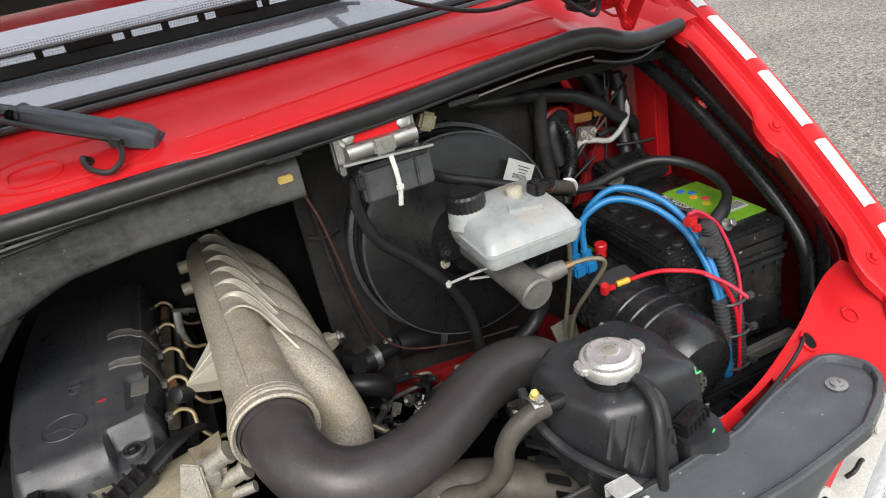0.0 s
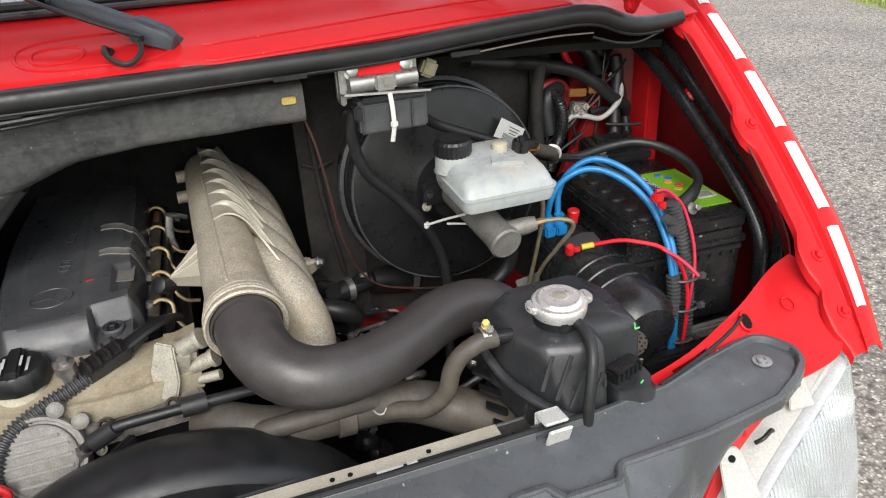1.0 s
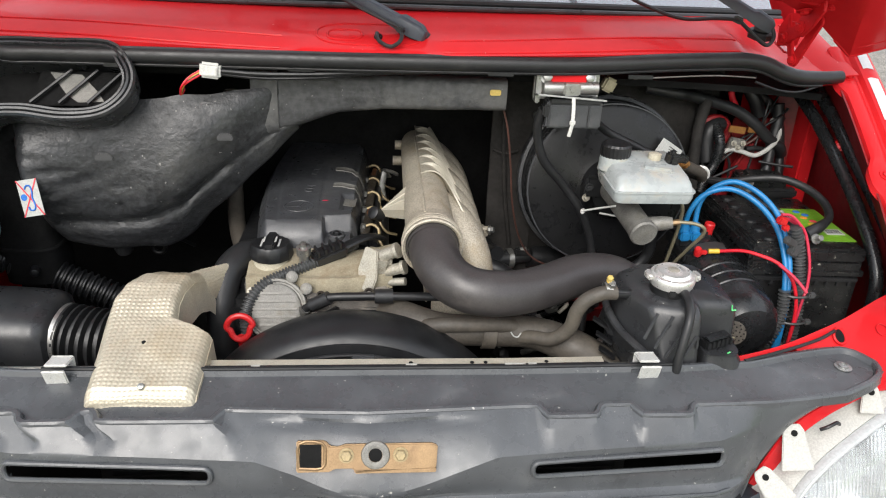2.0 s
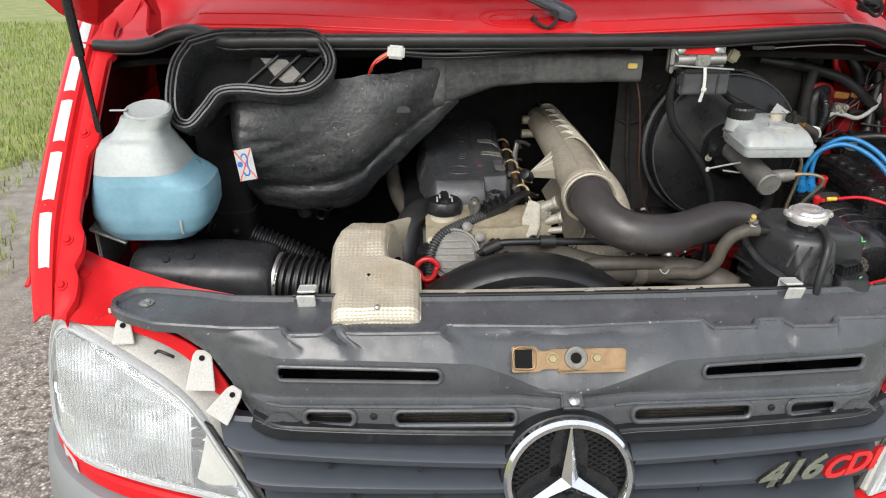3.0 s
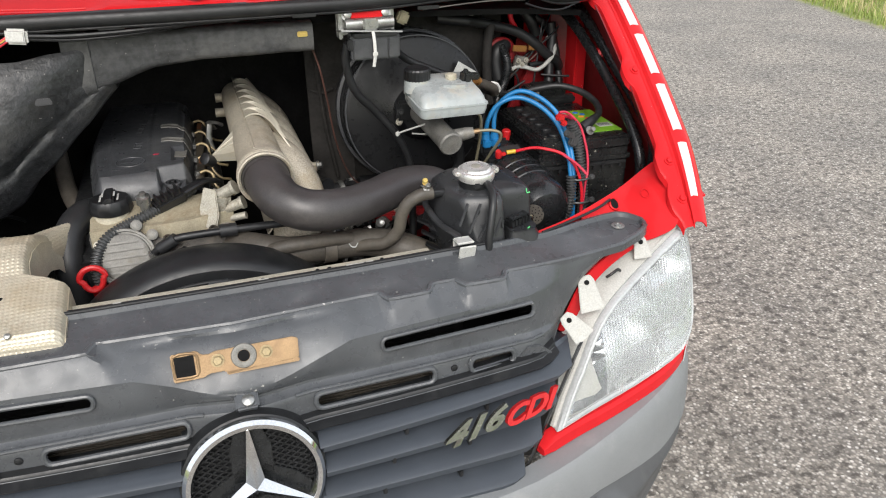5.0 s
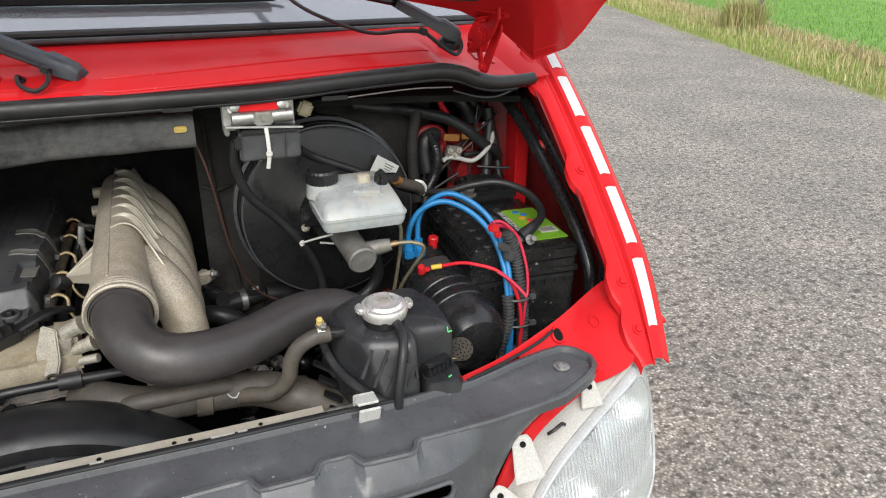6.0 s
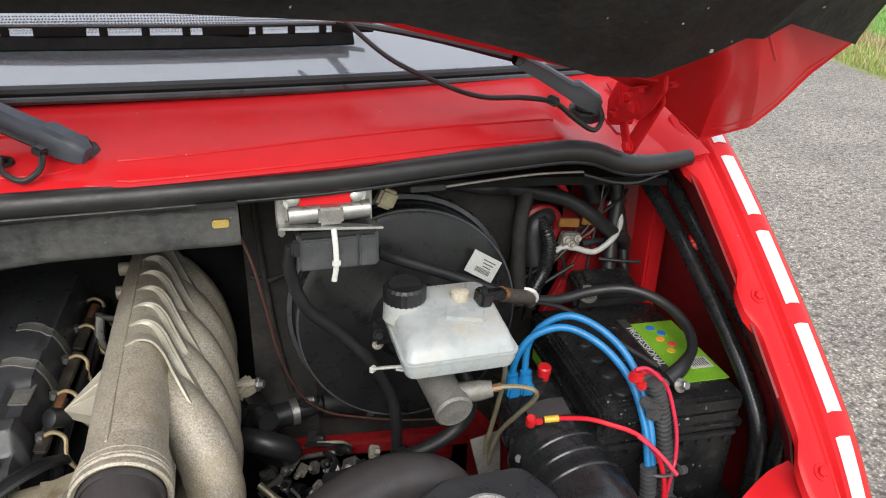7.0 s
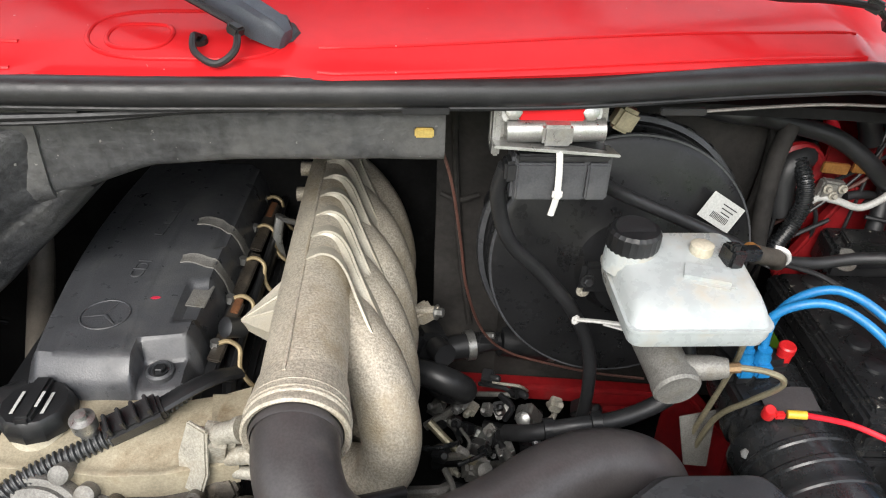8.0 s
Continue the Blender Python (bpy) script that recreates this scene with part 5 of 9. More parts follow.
part("emblem_screw", lathe([(0, 0), (0.0095, 0), (0.009, 0.003), (0.005, 0.0055), (0, 0.006)], (0.006, 0.012, 0.920), (0, -0.5, 0.86), 18), STEEL, emblem, "steel screw")

# Model badge, letters only.
part("badge_number", lettering("416", 0.043, 0.0045, facing((0.330, grille_y(0.330, 0.812) - 0.012, 0.819), (0.05, -0.90, 0.36), turn=8) @ Matrix.Diagonal((1.60, 1, 1, 1)), 0.62, 0.0016), BADGE_METAL, van, "chrome model digits", sharp=20)
part("badge_lettering", lettering("CDI", 0.040, 0.0045, facing((0.431, grille_y(0.431, 0.822) - 0.012, 0.823), (0.08, -0.90, 0.36), turn=8) @ Matrix.Diagonal((1.36, 1, 1, 1)), 0.6, 0.0014), RED_PLASTIC, van, "red model letters", sharp=20)


# Headlamps.
LAMP = [(0.514, 0.724), (0.60, 0.733), (0.70, 0.741), (0.80, 0.756), (0.868, 0.775), (0.898, 0.80), (0.906, 0.85), (0.902, 0.90), (0.888, 0.95), (0.870, 0.978), (0.846, 0.988), (0.805, 0.977),
        (0.752, 0.954), (0.703, 0.931), (0.662, 0.909), (0.628, 0.884), (0.600, 0.852), (0.574, 0.814), (0.543, 0.772)]


def lamp_y(x, z):
    return 0.002 + 0.32 * (z - 0.73) + 0.24 * (x - 0.511) + 4.2 * max(0, x - 0.80) ** 2


def lamp_fill(f, rings_n=9):
    """A fan of loops from the outline to its middle, each laid by f(x, z, depth into the lamp from 0 to 1)."""
    c = V((0.735, 0.862))
    pts, _ = smooth_path([(x, z, 0) for x, z in LAMP + LAMP[:1]], 3)
    pts = pts[:-1]
    bm = bmesh.new()
    loops = []
    for k in range(rings_n):
        t = k / rings_n
        loops.append([bm.verts.new(f(*(V((p.x, p.y)).lerp(c, t)), t)) for p in pts])
    n = len(pts)
    for a, b in zip(loops[:-1], loops[1:]):
        for i in range(n):
            bm.faces.new((a[i], a[(i + 1) % n], b[(i + 1) % n], b[i]))
    bm.faces.new(loops[-1])
    return bm


def left_front(bm):
    """Mirrored, and set a little further in."""
    mirrored(bm)
    for v in bm.verts:
        v.co.x += 0.026
    return bm


def bowl_depth(x, z):
    """Depth of the reflector: three dishes that meet in creases."""
    r2 = min((x - 0.800) ** 2 + (z - 0.905) ** 2, (x - 0.700) ** 2 + (z - 0.820) ** 2, ((x - 0.610) * 1.4) ** 2 + ((z - 0.790) * 0.9) ** 2)
    return max(0.0, 0.082 - 10.0 * r2)


def headlamp(flip):
    fl = left_front if flip else (lambda b: b)
    lamp = part("headlamp", fl(join(lamp_fill(lambda x, z, t: V((x, lamp_y(x, z) + 0.012 + 0.10 * min(1, 6 * t), z))),
                                    tube([(x, lamp_y(x, z) + 0.012, z) for x, z in LAMP + LAMP[:1]], 0.007, 8, 4))), HOUSING, van, "headlamp with ribbed glass and white housing")
    # lens: two skins, ribbed on the outside
    outer = lamp_fill(lambda x, z, t: V((x, lamp_y(x, z) - 0.004 - 0.014 * (1 - (1 - min(1, 1.6 * t)) ** 2) , z)), 12)
    bmesh.ops.solidify(outer, geom=outer.faces[:], thickness=0.0035)
    lens = part("lens", fl(outer), LENS, lamp, "ribbed clear glass lens")
    lens.visible_shadow = False
    fl_ribs = []
    for k in range(38):
        x = 0.632 + 0.0064 * k
        low = 0.750 + 0.10 * max(0, x - 0.75)
        zs_in = [z for z in span(0.72, 1.0, 80) if point_in_lamp(x, z) and z > low + 0.010 * math.sin(0.9 * k)]
        if len(zs_in) > 6:
            a, b = zs_in[1], zs_in[-4]
            fl_ribs.append(tube([(x, lamp_y(x, z) - 0.0058 - 0.012 * bulge(x, z), z) for z in span(a, b, 8)], 0.0027, 8, 1, squash=0.6))
    rb = part("lens_ribs", fl(join(*fl_ribs)), LENS, lamp)
    rb.visible_shadow = False
    for lift_ in (0.006, 0.013):
        ft = [(x, lamp_y(x, z) - 0.006 - 0.012 * bulge(x, z), z) for x, z in ((0.535, 0.728 + lift_), (0.60, 0.734 + lift_), (0.70, 0.743 + lift_), (0.80, 0.758 + lift_), (0.86, 0.774 + lift_))]
        fb_ = part("foot_ridge", fl(tube(ft, 0.0020, 6, 5, squash=0.6)), LENS, lamp)
        fb_.visible_shadow = False
    for z_a, z_b in ((0.902, 0.880), (0.842, 0.826)):
        ln = [(x, lamp_y(x, z_a + (z_b - z_a) * q) - 0.0065 - 0.012 * bulge(x, z_a + (z_b - z_a) * q), z_a + (z_b - z_a) * q) for q, x in ((w_, 0.865 - 0.215 * w_) for w_ in span(0, 1, 10))]
        tier = part("tier_line", fl(tube(ln, 0.0012, 5, 1)), LENS, lamp)
        tier.visible_shadow = False
    bowl = lamp_fill(lambda x, z, t: V((x, lamp_y(x, z) + 0.010 + bowl_depth(x, z) * min(1, 5 * t), z)), 22)
    part("reflector", fl(bowl), REFLECTOR, lamp, "silvered reflector bowl", sharp=14)
    part("bulb_cap", fl(lathe([(0.015, 0), (0.015, 0.026), (0.011, 0.031), (0, 0.032)], (0.80, lamp_y(0.80, 0.905) + 0.078, 0.905), (0, -1, 0), 20)), CHROME, lamp)
    part("bulb_shade", fl(box((0.842, lamp_y(0.842, 0.872) + 0.045, 0.872), (0.010, 0.012, 0.030), 0.003)), BLACK, lamp, "black bulb shade")
    part("side_bulb", fl(lathe([(0.009, 0), (0.009, 0.018), (0.005, 0.024), (0, 0.025)], (0.70, lamp_y(0.70, 0.82) + 0.078, 0.82), (0, -1, 0), 16)), CHROME, lamp)
    # Matt white colour replaces the bright reflection of a chromed panel.
    part("inner_panel", fl(sheet(span(0, 1, 6), span(0, 1, 6), lambda u, v: (lambda x, z: V((x, lamp_y(x, z) + 0.020 + 0.018 * u, z)))(0.528 + 0.015 * v + (0.10 - 0.03 * v) * u, 0.732 + 0.09 * v), 0.002)), HOUSING, lamp, "inner panel, white for its chrome's bright reflection")
    for (x, y, z), tilt, w, h in (((0.745, 0.150, 0.988), 4, 0.034, 0.044), ((0.610, 0.105, 0.951), 8, 0.044, 0.074), ((0.558, 0.066, 0.906), 40, 0.040, 0.062)):
        tm = facing((x, y, z), (-0.15, -0.80, 0.58), turn=tilt)
        tab = prism([(-w * 0.55, -h * 0.7), (w * 0.50, -h * 0.7), (w * 0.34, 0.004), (w * 0.22, 0.013), (-w * 0.22, 0.013), (-w * 0.34, 0.004)], 0.004, tm, 0.0012)
        tb = part("mounting_tab", fl(tab), HOUSING, lamp, "white mounting tab")
        part("tab_hole", fl(moved(lathe([(0, 0.004), (0.0046, 0.004), (0.0046, 0.0052), (0, 0.0052)], (0, 0, 0), (0, 0, 1), 14), tm)), DARK, tb)
    pts_, _ = smooth_path([(x, z, 0) for x, z in LAMP + LAMP[:1]], 3)
    pts_ = pts_[:-1]
    mid_ = V((0.735, 0.862, 0))
    border = []
    for k_, out_ in ((0.0, 0.004), (0.0, -0.004), (0.022, -0.008), (0.032, -0.0045), (0.042, -0.0085), (0.064, -0.010), (0.074, -0.006), (0.086, -0.0105), (0.098, -0.006)):
        border.append([V((q.x, lamp_y(q.x, q.y) + out_, q.y)) for q in (p.lerp(mid_, k_) for p in pts_)])
    part("lens_border", fl(rings(border, cap=False)), LENS_EDGE, lamp, "milky moulded edge of the lens")
    shelf = [(0.574, 0.814), (0.600, 0.852), (0.628, 0.884), (0.662, 0.909), (0.703, 0.931), (0.752, 0.954), (0.805, 0.977), (0.846, 0.988)]
    sp, _ = smooth_path([(x, z, 0) for x, z in shelf], 5)
    part("housing_shelf", fl(sheet(list(range(len(sp))), [0, 1, 2, 3], lambda i, k: V((sp[int(i)].x - 0.0065 * k, lamp_y(sp[int(i)].x, sp[int(i)].y) + 0.004 + 0.014 * k, sp[int(i)].y + 0.002 + (0, 0.012, 0.014, 0.026)[int(k)] * (1 - 0.7 * ease(sp[int(i)].x, 0.76, 0.85)))), 0.004)), HOUSING, lamp, "white housing shelf behind the lens")
    part("spring", fl(tube([(0.660, 0.118, 0.946), (0.668, 0.114, 0.954), (0.682, 0.118, 0.958), (0.690, 0.122, 0.952)], 0.0028, 8, 4)), BLACK, lamp)
    return lamp


def point_in_lamp(x, z):
    inside, n = False, len(LAMP)
    for i in range(n):
        (x1, z1), (x2, z2) = LAMP[i], LAMP[(i + 1) % n]
        if (z1 > z) != (z2 > z) and x < (x2 - x1) * (z - z1) / (z2 - z1) + x1:
            inside = not inside
    return inside


def bulge(x, z):
    d = min((V((x, z)) - V(p)).length for p in LAMP)
    return min(1, d / 0.09)


headlamp(False)
headlamp(True)

for flip in (False, True):
    fl = left_front if flip else (lambda b: b)
    # red strip along the lamp's foot, red collar beside the lock panel
    path, par = smooth_path([(0.480, -0.012, 0.699), (0.55, 0.006, 0.708), (0.66, 0.032, 0.718), (0.77, 0.066, 0.730), (0.845, 0.108, 0.744), (0.893, 0.160, 0.762)], 5)
    loops = []
    for i, (p, t, s, u) in enumerate(frames_along(path)):
        h = 0.017 if i > 2 else 0.017 * (0.45 + 0.27 * i)
        out = V((t.y, -t.x, 0)).normalized()
        loops.append([p + out * a + V((0, 0, b)) for a, b in ((0.004, -h), (0.009, -h * 0.6), (0.008, h * 0.7), (0.002, h), (-0.02, h), (-0.02, -h))])
    st = part("lamp_trim_strip", fl(rings(loops)), RED, van, "glossy red strip below the headlamp")
    e = sheet(span(0, 1, 5), span(-1, 1, 3), lambda u, v: V((0.838, 0.1025, 0.7425)).lerp(V((0.872, 0.1375, 0.7545)), u) + V((0.0078, -0.0078, 0.0115 * v - 0.001)), 0.001)
    part("reflective_sticker", fl(e), STRIPE, st)
    collar = sheet(span(0, 1, 14), span(0, 1, 3), lambda u, v: (lambda p: p + V((0.024 * v, 0.006 * v, -0.016 * v)))(smooth_path([(0.545, 0.095, 0.872), (0.566, 0.100, 0.912), (0.598, 0.112, 0.958), (0.650, 0.128, 0.986), (0.715, 0.150, 1.000), (0.76, 0.166, 1.006)], 14)[0][int(round(u * 70))] + V((0.012, 0.0, -0.004))), 0.004)
    part("lamp_collar", fl(collar), RED, van, "red body edge round the lamp opening")
    part("lamp_recess", fl(sheet(span(0.60, 0.88, 8), span(0.70, 0.97, 8), lambda u, v: V((u, lamp_y(u, v) + 0.13, v)), 0.004)), RED_IN, van)

# Bumper: one skin swept round the front.
plan, _ = smooth_path([(-0.955, 0.72, 0), (-0.948, 0.34, 0), (-0.915, 0.185, 0), (-0.83, 0.075, 0), (-0.66, -0.012, 0), (-0.40, -0.082, 0), (0, -0.112, 0), (0.40, -0.082, 0), (0.66, -0.012, 0), (0.83, 0.075, 0), (0.915, 0.185, 0), (0.948, 0.34, 0), (0.955, 0.72, 0)], 6)
BUMP = [(-0.05, 0.0), (-0.012, 0.0), (-0.003, -0.010), (0.004, -0.04), (0.009, -0.085), (0.011, -0.130), (0.003, -0.140), (0.004, -0.148), (0.008, -0.18), (0.004, -0.20), (-0.006, -0.212), (-0.012, -0.28), (-0.03, -0.36), (-0.09, -0.40)]


def bumper(i, k):
    p = plan[int(i)]
    q = plan[min(int(i) + 1, len(plan) - 1)] - plan[max(int(i) - 1, 0)]
    out = V((q.y, -q.x, 0)).normalized()
    off, dz = BUMP[int(k)]
    wide = min(1, max(0, (0.76 - abs(p.x)) / 0.18))
    if 4 <= k <= 8:
        dz *= 1 - 0.32 * wide
    if k >= 8:
        off += 0.030 * wide
    top = float(np.interp(abs(p.x), [0, 0.30, 0.44, 0.52, 0.66, 0.83, 0.95], [0.690, 0.686, 0.681, 0.687, 0.704, 0.724, 0.742]))
    return V((p.x, p.y, 0)) + out * off + V((0, 0, top + dz))


bump = part("bumper", sheet(list(range(len(plan))), list(range(7)), bumper, 0.004), BUMPER, van, "grey plastic front bumper", sharp=40)
part("lower_bumper", sheet(list(range(len(plan))), list(range(6, len(BUMP))), bumper, 0.004), BUMPER_LOW, bump, "darker grey lower bumper", sharp=40)


PLATE = (0.33, 0.575)


def plate_z(u):
    return 0.578 + 0.03 * (u - 0.36)


def bumper_y(x):
    return float(np.interp(x, [p.x for p in plan], [p.y for p in plan]))


for sx in (1, -1):
    # Two thin openings, with a pale ridge below each.
    for z_in, z_out, x1, r, m_, n_ in ((0.668, 0.668, 0.335, 0.0020, RED_IN, "bumper_slot"), (0.661, 0.652, 0.400, 0.0042, BUMPER, "bumper_ridge"), (0.634, 0.634, 0.345, 0.0034, BLACK, "bumper_slot"), (0.624, 0.640, 0.400, 0.0075, BUMPER, "bumper_ridge")):
        xs_ = span(0.0, x1, 10)
        line = [(sx * x, bumper_y(x) - 0.0045, z_in + (z_out - z_in) * (x / x1) ** 1.5) for x in xs_]
        part(n_, tube(line, [r] * 8 + [r * 0.7, r * 0.2, r * 0.1], 8, 2), m_, bump)
    for x in (0.03, 0.22):
        part("slot_web", box((sx * (x + 0.006), bumper_y(x) - 0.008, 0.667), (0.004, 0.008, 0.012), 0.001), BUMPER, bump)
    rec = sheet(span(PLATE[0], PLATE[1], 10), span(0, 1, 3), lambda u, v: V((sx * u, bumper_y(u) - 0.006 - 0.034 * (1 - v), plate_z(u) - 0.004 + 0.007 * v)), 0.004)
    st = part("step_plate", rec, BUMPER_LOW, bump, "dark ribbed step plate with holes")
    edge_pts = [(sx * u, bumper_y(u) - 0.041, plate_z(u) - 0.005) for u in span(PLATE[0], PLATE[1], 8)] + [(sx * (PLATE[1] + 0.004), bumper_y(PLATE[1]) - 0.008, plate_z(PLATE[1]) + 0.004)]
    part("step_edge", tube(edge_pts, 0.0035, 8, 2), BUMPER_LOW, st)
    for k in range(9):
        u = PLATE[1] - 0.022 - 0.0255 * k
        part("step_hole", lathe([(0, 0), (0.0095, 0), (0.0095, 0.0015), (0, 0.0015)], (sx * u, bumper_y(u) - 0.022, plate_z(u) + 0.0005), (0, -0.2, 0.98), 14), DARK, st)
part("lower_lip", sheet(list(range(14, len(plan) - 14)), [0, 1, 2, 3], lambda i, k: bumper(i, 10) + V((0, 0.006 * k, -0.02 - 0.05 * k)) + (V((0, 0.012, 0)) if k < 2 else V((0, 0.03, 0))), 0.004), GRILLE, bump, "dark plastic bumper lip")

# ---- engine bay, exhaust side ----

# Washer-fluid tank: a lofted blow-moulded shape, filled with blue fluid to about two thirds.


def rounded(cx, cy, z, wx, wy, n=32, p=4.0):
    out = []
    for k in range(n):
        a = 2 * math.pi * k / n
        c, s = math.cos(a), math.sin(a)
        out.append(V((cx + wx * math.copysign(abs(c) ** (2 / p), c), cy + wy * math.copysign(abs(s) ** (2 / p), s), z)))
    return out


def stack(sections, cap=True):
    """A lofted body from (cx, cy, z, half-width, half-depth) sections, eased between them."""
    ks = list(range(len(sections)))
    loops = []
    for t in np.linspace(0, len(sections) - 1, (len(sections) - 1) * 4 + 1):
        loops.append(rounded(*[float(np.interp(t, ks, [s[c] for s in sections])) for c in range(5)]))
    return rings(loops, cap)


tank = thing("washer_tank", (-0.71, 0.42, 1.05), "frosted white washer tank half full of blue fluid", "fluid tank")


def tank_rows(rows):
    """Sections of the tank from (height, one side, other side, half-depth)."""
    return [((a + b) / 2, 0.42, z, (b - a) / 2, d) for z, a, b, d in rows]


blue_part = stack(tank_rows([(1.050, -0.795, -0.662, 0.060), (1.054, -0.806, -0.650, 0.070), (1.072, -0.825, -0.628, 0.080), (1.100, -0.835, -0.616, 0.085), (1.130, -0.833, -0.614, 0.086), (1.152, -0.827, -0.618, 0.086), (1.163, -0.823, -0.632, 0.086), (1.172, -0.820, -0.648, 0.085), (1.182, -0.818, -0.660, 0.084)]))
part("filled_body", blue_part, TANK_BLUE, tank, "blue fluid showing through the tank")
white_part = stack(tank_rows([(1.1823, -0.818, -0.660, 0.084), (1.200, -0.815, -0.668, 0.076), (1.220, -0.810, -0.680, 0.066), (1.234, -0.801, -0.686, 0.058), (1.240, -0.786, -0.689, 0.050), (1.252, -0.777, -0.690, 0.044), (1.264, -0.768, -0.684, 0.041), (1.276, -0.762, -0.679, 0.040)]))
part("upper_body", white_part, TANK_WHITE, tank, "frosted white upper body")
part("filler_rim", lathe([(0.037, 0), (0.041, 0.002), (0.041, 0.008), (0.037, 0.010), (0.034, 0.008), (0.026, 0.006), (0, 0.005)], (-0.719, 0.420, 1.276), (0.02, -0.22, 0.97), 32), TANK_WHITE, tank, "frosted filler neck with flat lid")
part("rim_tab", box((-0.766, 0.41, 1.284), (0.03, 0.018, 0.003), 0.001, (-12, 0, 0)), TANK_WHITE, tank)
part("seam", tube([(-0.664, 0.344, 1.070), (-0.664, 0.339, 1.085), (-0.663, 0.338, 1.098)], 0.0028, 6, 3), TANK_WHITE, tank)
solo("tank_bracket", join(box((-0.80, 0.40, 1.075), (0.07, 0.10, 0.006), 0.002, (20, 25, 0)), box((-0.83, 0.42, 1.03), (0.006, 0.12, 0.10), 0.002)), STEEL, "grey steel bracket under the washer tank", "bracket")

# Air inlet duct of felted black plastic: mouth with thick rubber seal, big belly, long flat arm behind the engine.
duct = thing("air_inlet_duct", (-0.42, 0.55, 1.03), "dusty black air inlet duct with rubber-lipped mouth", "air duct")


def section(c, wx, wz, tilt, n=32, p=3.0):
    """A rounded cross-section in the plane of x and a leaning z."""
    out = []
    for k in range(n):
        a = 2 * math.pi * k / n
        cs, sn = math.cos(a), math.sin(a)
        dx, dz = wx * math.copysign(abs(cs) ** (2 / p), cs), wz * math.copysign(abs(sn) ** (2 / p), sn)
        out.append(V(c) + V((dx, 0, dz)) @ Matrix.Rotation(radians(tilt), 3, "X"))
    return out


def belly(u, v):
    """Front skin of the belly: u from left to right, v from top to bottom."""
    top = V((-0.600 + 0.44 * u, 0.545 + 0.05 * u, 1.292 + 0.040 * u))
    bot_x = -0.590 + 0.45 * u
    bot_z = float(np.interp(u, [0, 0.08, 0.25, 0.45, 0.55, 0.62, 0.75, 0.88, 1.0], [1.085, 1.045, 1.030, 1.030, 1.048, 1.085, 1.140, 1.195, 1.250]))
    bot = V((bot_x, 0.565 + 0.06 * u, bot_z))
    vv = min(1.0, v / 0.82)
    under = max(0.0, (v - 0.82) / 0.18)
    p = top.lerp(bot, vv)
    out = 0.075 * math.sin(math.pi * (0.06 + 0.86 * vv)) ** 0.7 * (1 - 0.72 * u ** 2) * min(1, (u + 0.012) / 0.06) ** 0.5 - 0.10 * under ** 1.4
    p.z -= 0.010 * math.sin(1.57 * under)
    wr = noise.noise((5 * u + 9 * v, 16 * v - 4 * u, 7))
    calm = max(0.0, 1 - u / 0.75)
    fold = 0.005 * calm * (1 - abs(wr) * 2.2) * math.sin(math.pi * v) + 0.010 * math.sin(2.2 * math.pi * (u * 1.5 + v * 0.7)) * math.sin(math.pi * v)
    crease = -0.012 * math.exp(-((v - 0.66 + 0.10 * u) / 0.035) ** 2) * (1 if 0.1 < u < 0.75 else 0.3)
    q = p + V((0, -(out + fold + crease), 0.004 * noise.noise((9 * u, 9 * v, 1))))
    return q + V((0.019 * (q.x + 0.24), 0.028, -0.007))


front = sheet(span(0, 1, 48), span(0, 1, 44), belly, 0.004)
part("belly", front, DUCT, duct, "dusty felted belly", sharp=60)


def arm(u, k):
    n = 20
    x = -0.20 + 0.443 * u
    low = float(np.interp(u, [0, 0.12, 0.3, 0.5, 1.0], [1.232, 1.247, 1.276, 1.284, 1.286]))
    top = 1.352 - 0.006 * u
    cz, hz = (low + top) / 2, (top - low) / 2
    a = 2 * math.pi * k / n
    c, s = math.cos(a), math.sin(a)
    sq = 2 / 4.5
    return V((x, 0.660 + 0.035 * math.copysign(abs(c) ** sq, c) - 0.012, cz + hz * math.copysign(abs(s) ** sq, s) + 0.0015 * noise.noise((20 * x, 4 * k, 0))))


part("flat_arm", rings([[arm(u, k) for k in range(20)] for u in span(0, 1, 26)]), ARM_FELT, duct, "dusty grey flat arm across the back of the bay", sharp=60)
part("joint_sleeve", rings([[arm(u, k) * 1.0 + V((-0.004, (arm(u, k).y - 0.648) * 0.10, (arm(u, k).z - 1.30) * 0.10)) for k in range(20)] for u in span(-0.03, 0.075, 5)]), ARM_FELT, duct)
part("yellow_tag", box((0.221, 0.6105, 1.323), (0.020, 0.006, 0.0105), 0.0015), GOLD, duct, "small gold metal clip")
mouth = [(-0.663, 0.546, 1.380), (-0.603, 0.555, 1.393), (-0.516, 0.556, 1.393), (-0.434, 0.555, 1.392), (-0.407, 0.539, 1.371), (-0.398, 0.522, 1.347), (-0.409, 0.504, 1.324), (-0.439, 0.491, 1.306), (-0.493, 0.488, 1.301), (-0.558, 0.492, 1.307), (-0.606, 0.489, 1.302), (-0.632, 0.468, 1.275), (-0.658, 0.450, 1.250), (-0.682, 0.457, 1.259), (-0.691, 0.482, 1.294), (-0.686, 0.520, 1.345)]
mp, _ = smooth_path(mouth + mouth[:1], 5)
mp = mp[:-1]
mc = sum(mp, V((0, 0, 0))) / len(mp)
lipn = V((0, -0.803, 0.595))


def lip_ring(out, drop):
    """The mouth's outline moved outwards in its own plane."""
    n_ = len(mp)
    res_ = []
    for i in range(n_):
        t_ = (mp[(i + 1) % n_] - mp[i - 1]).normalized()
        res_.append(mp[i] + t_.cross(lipn) * out + lipn * drop)
    return res_


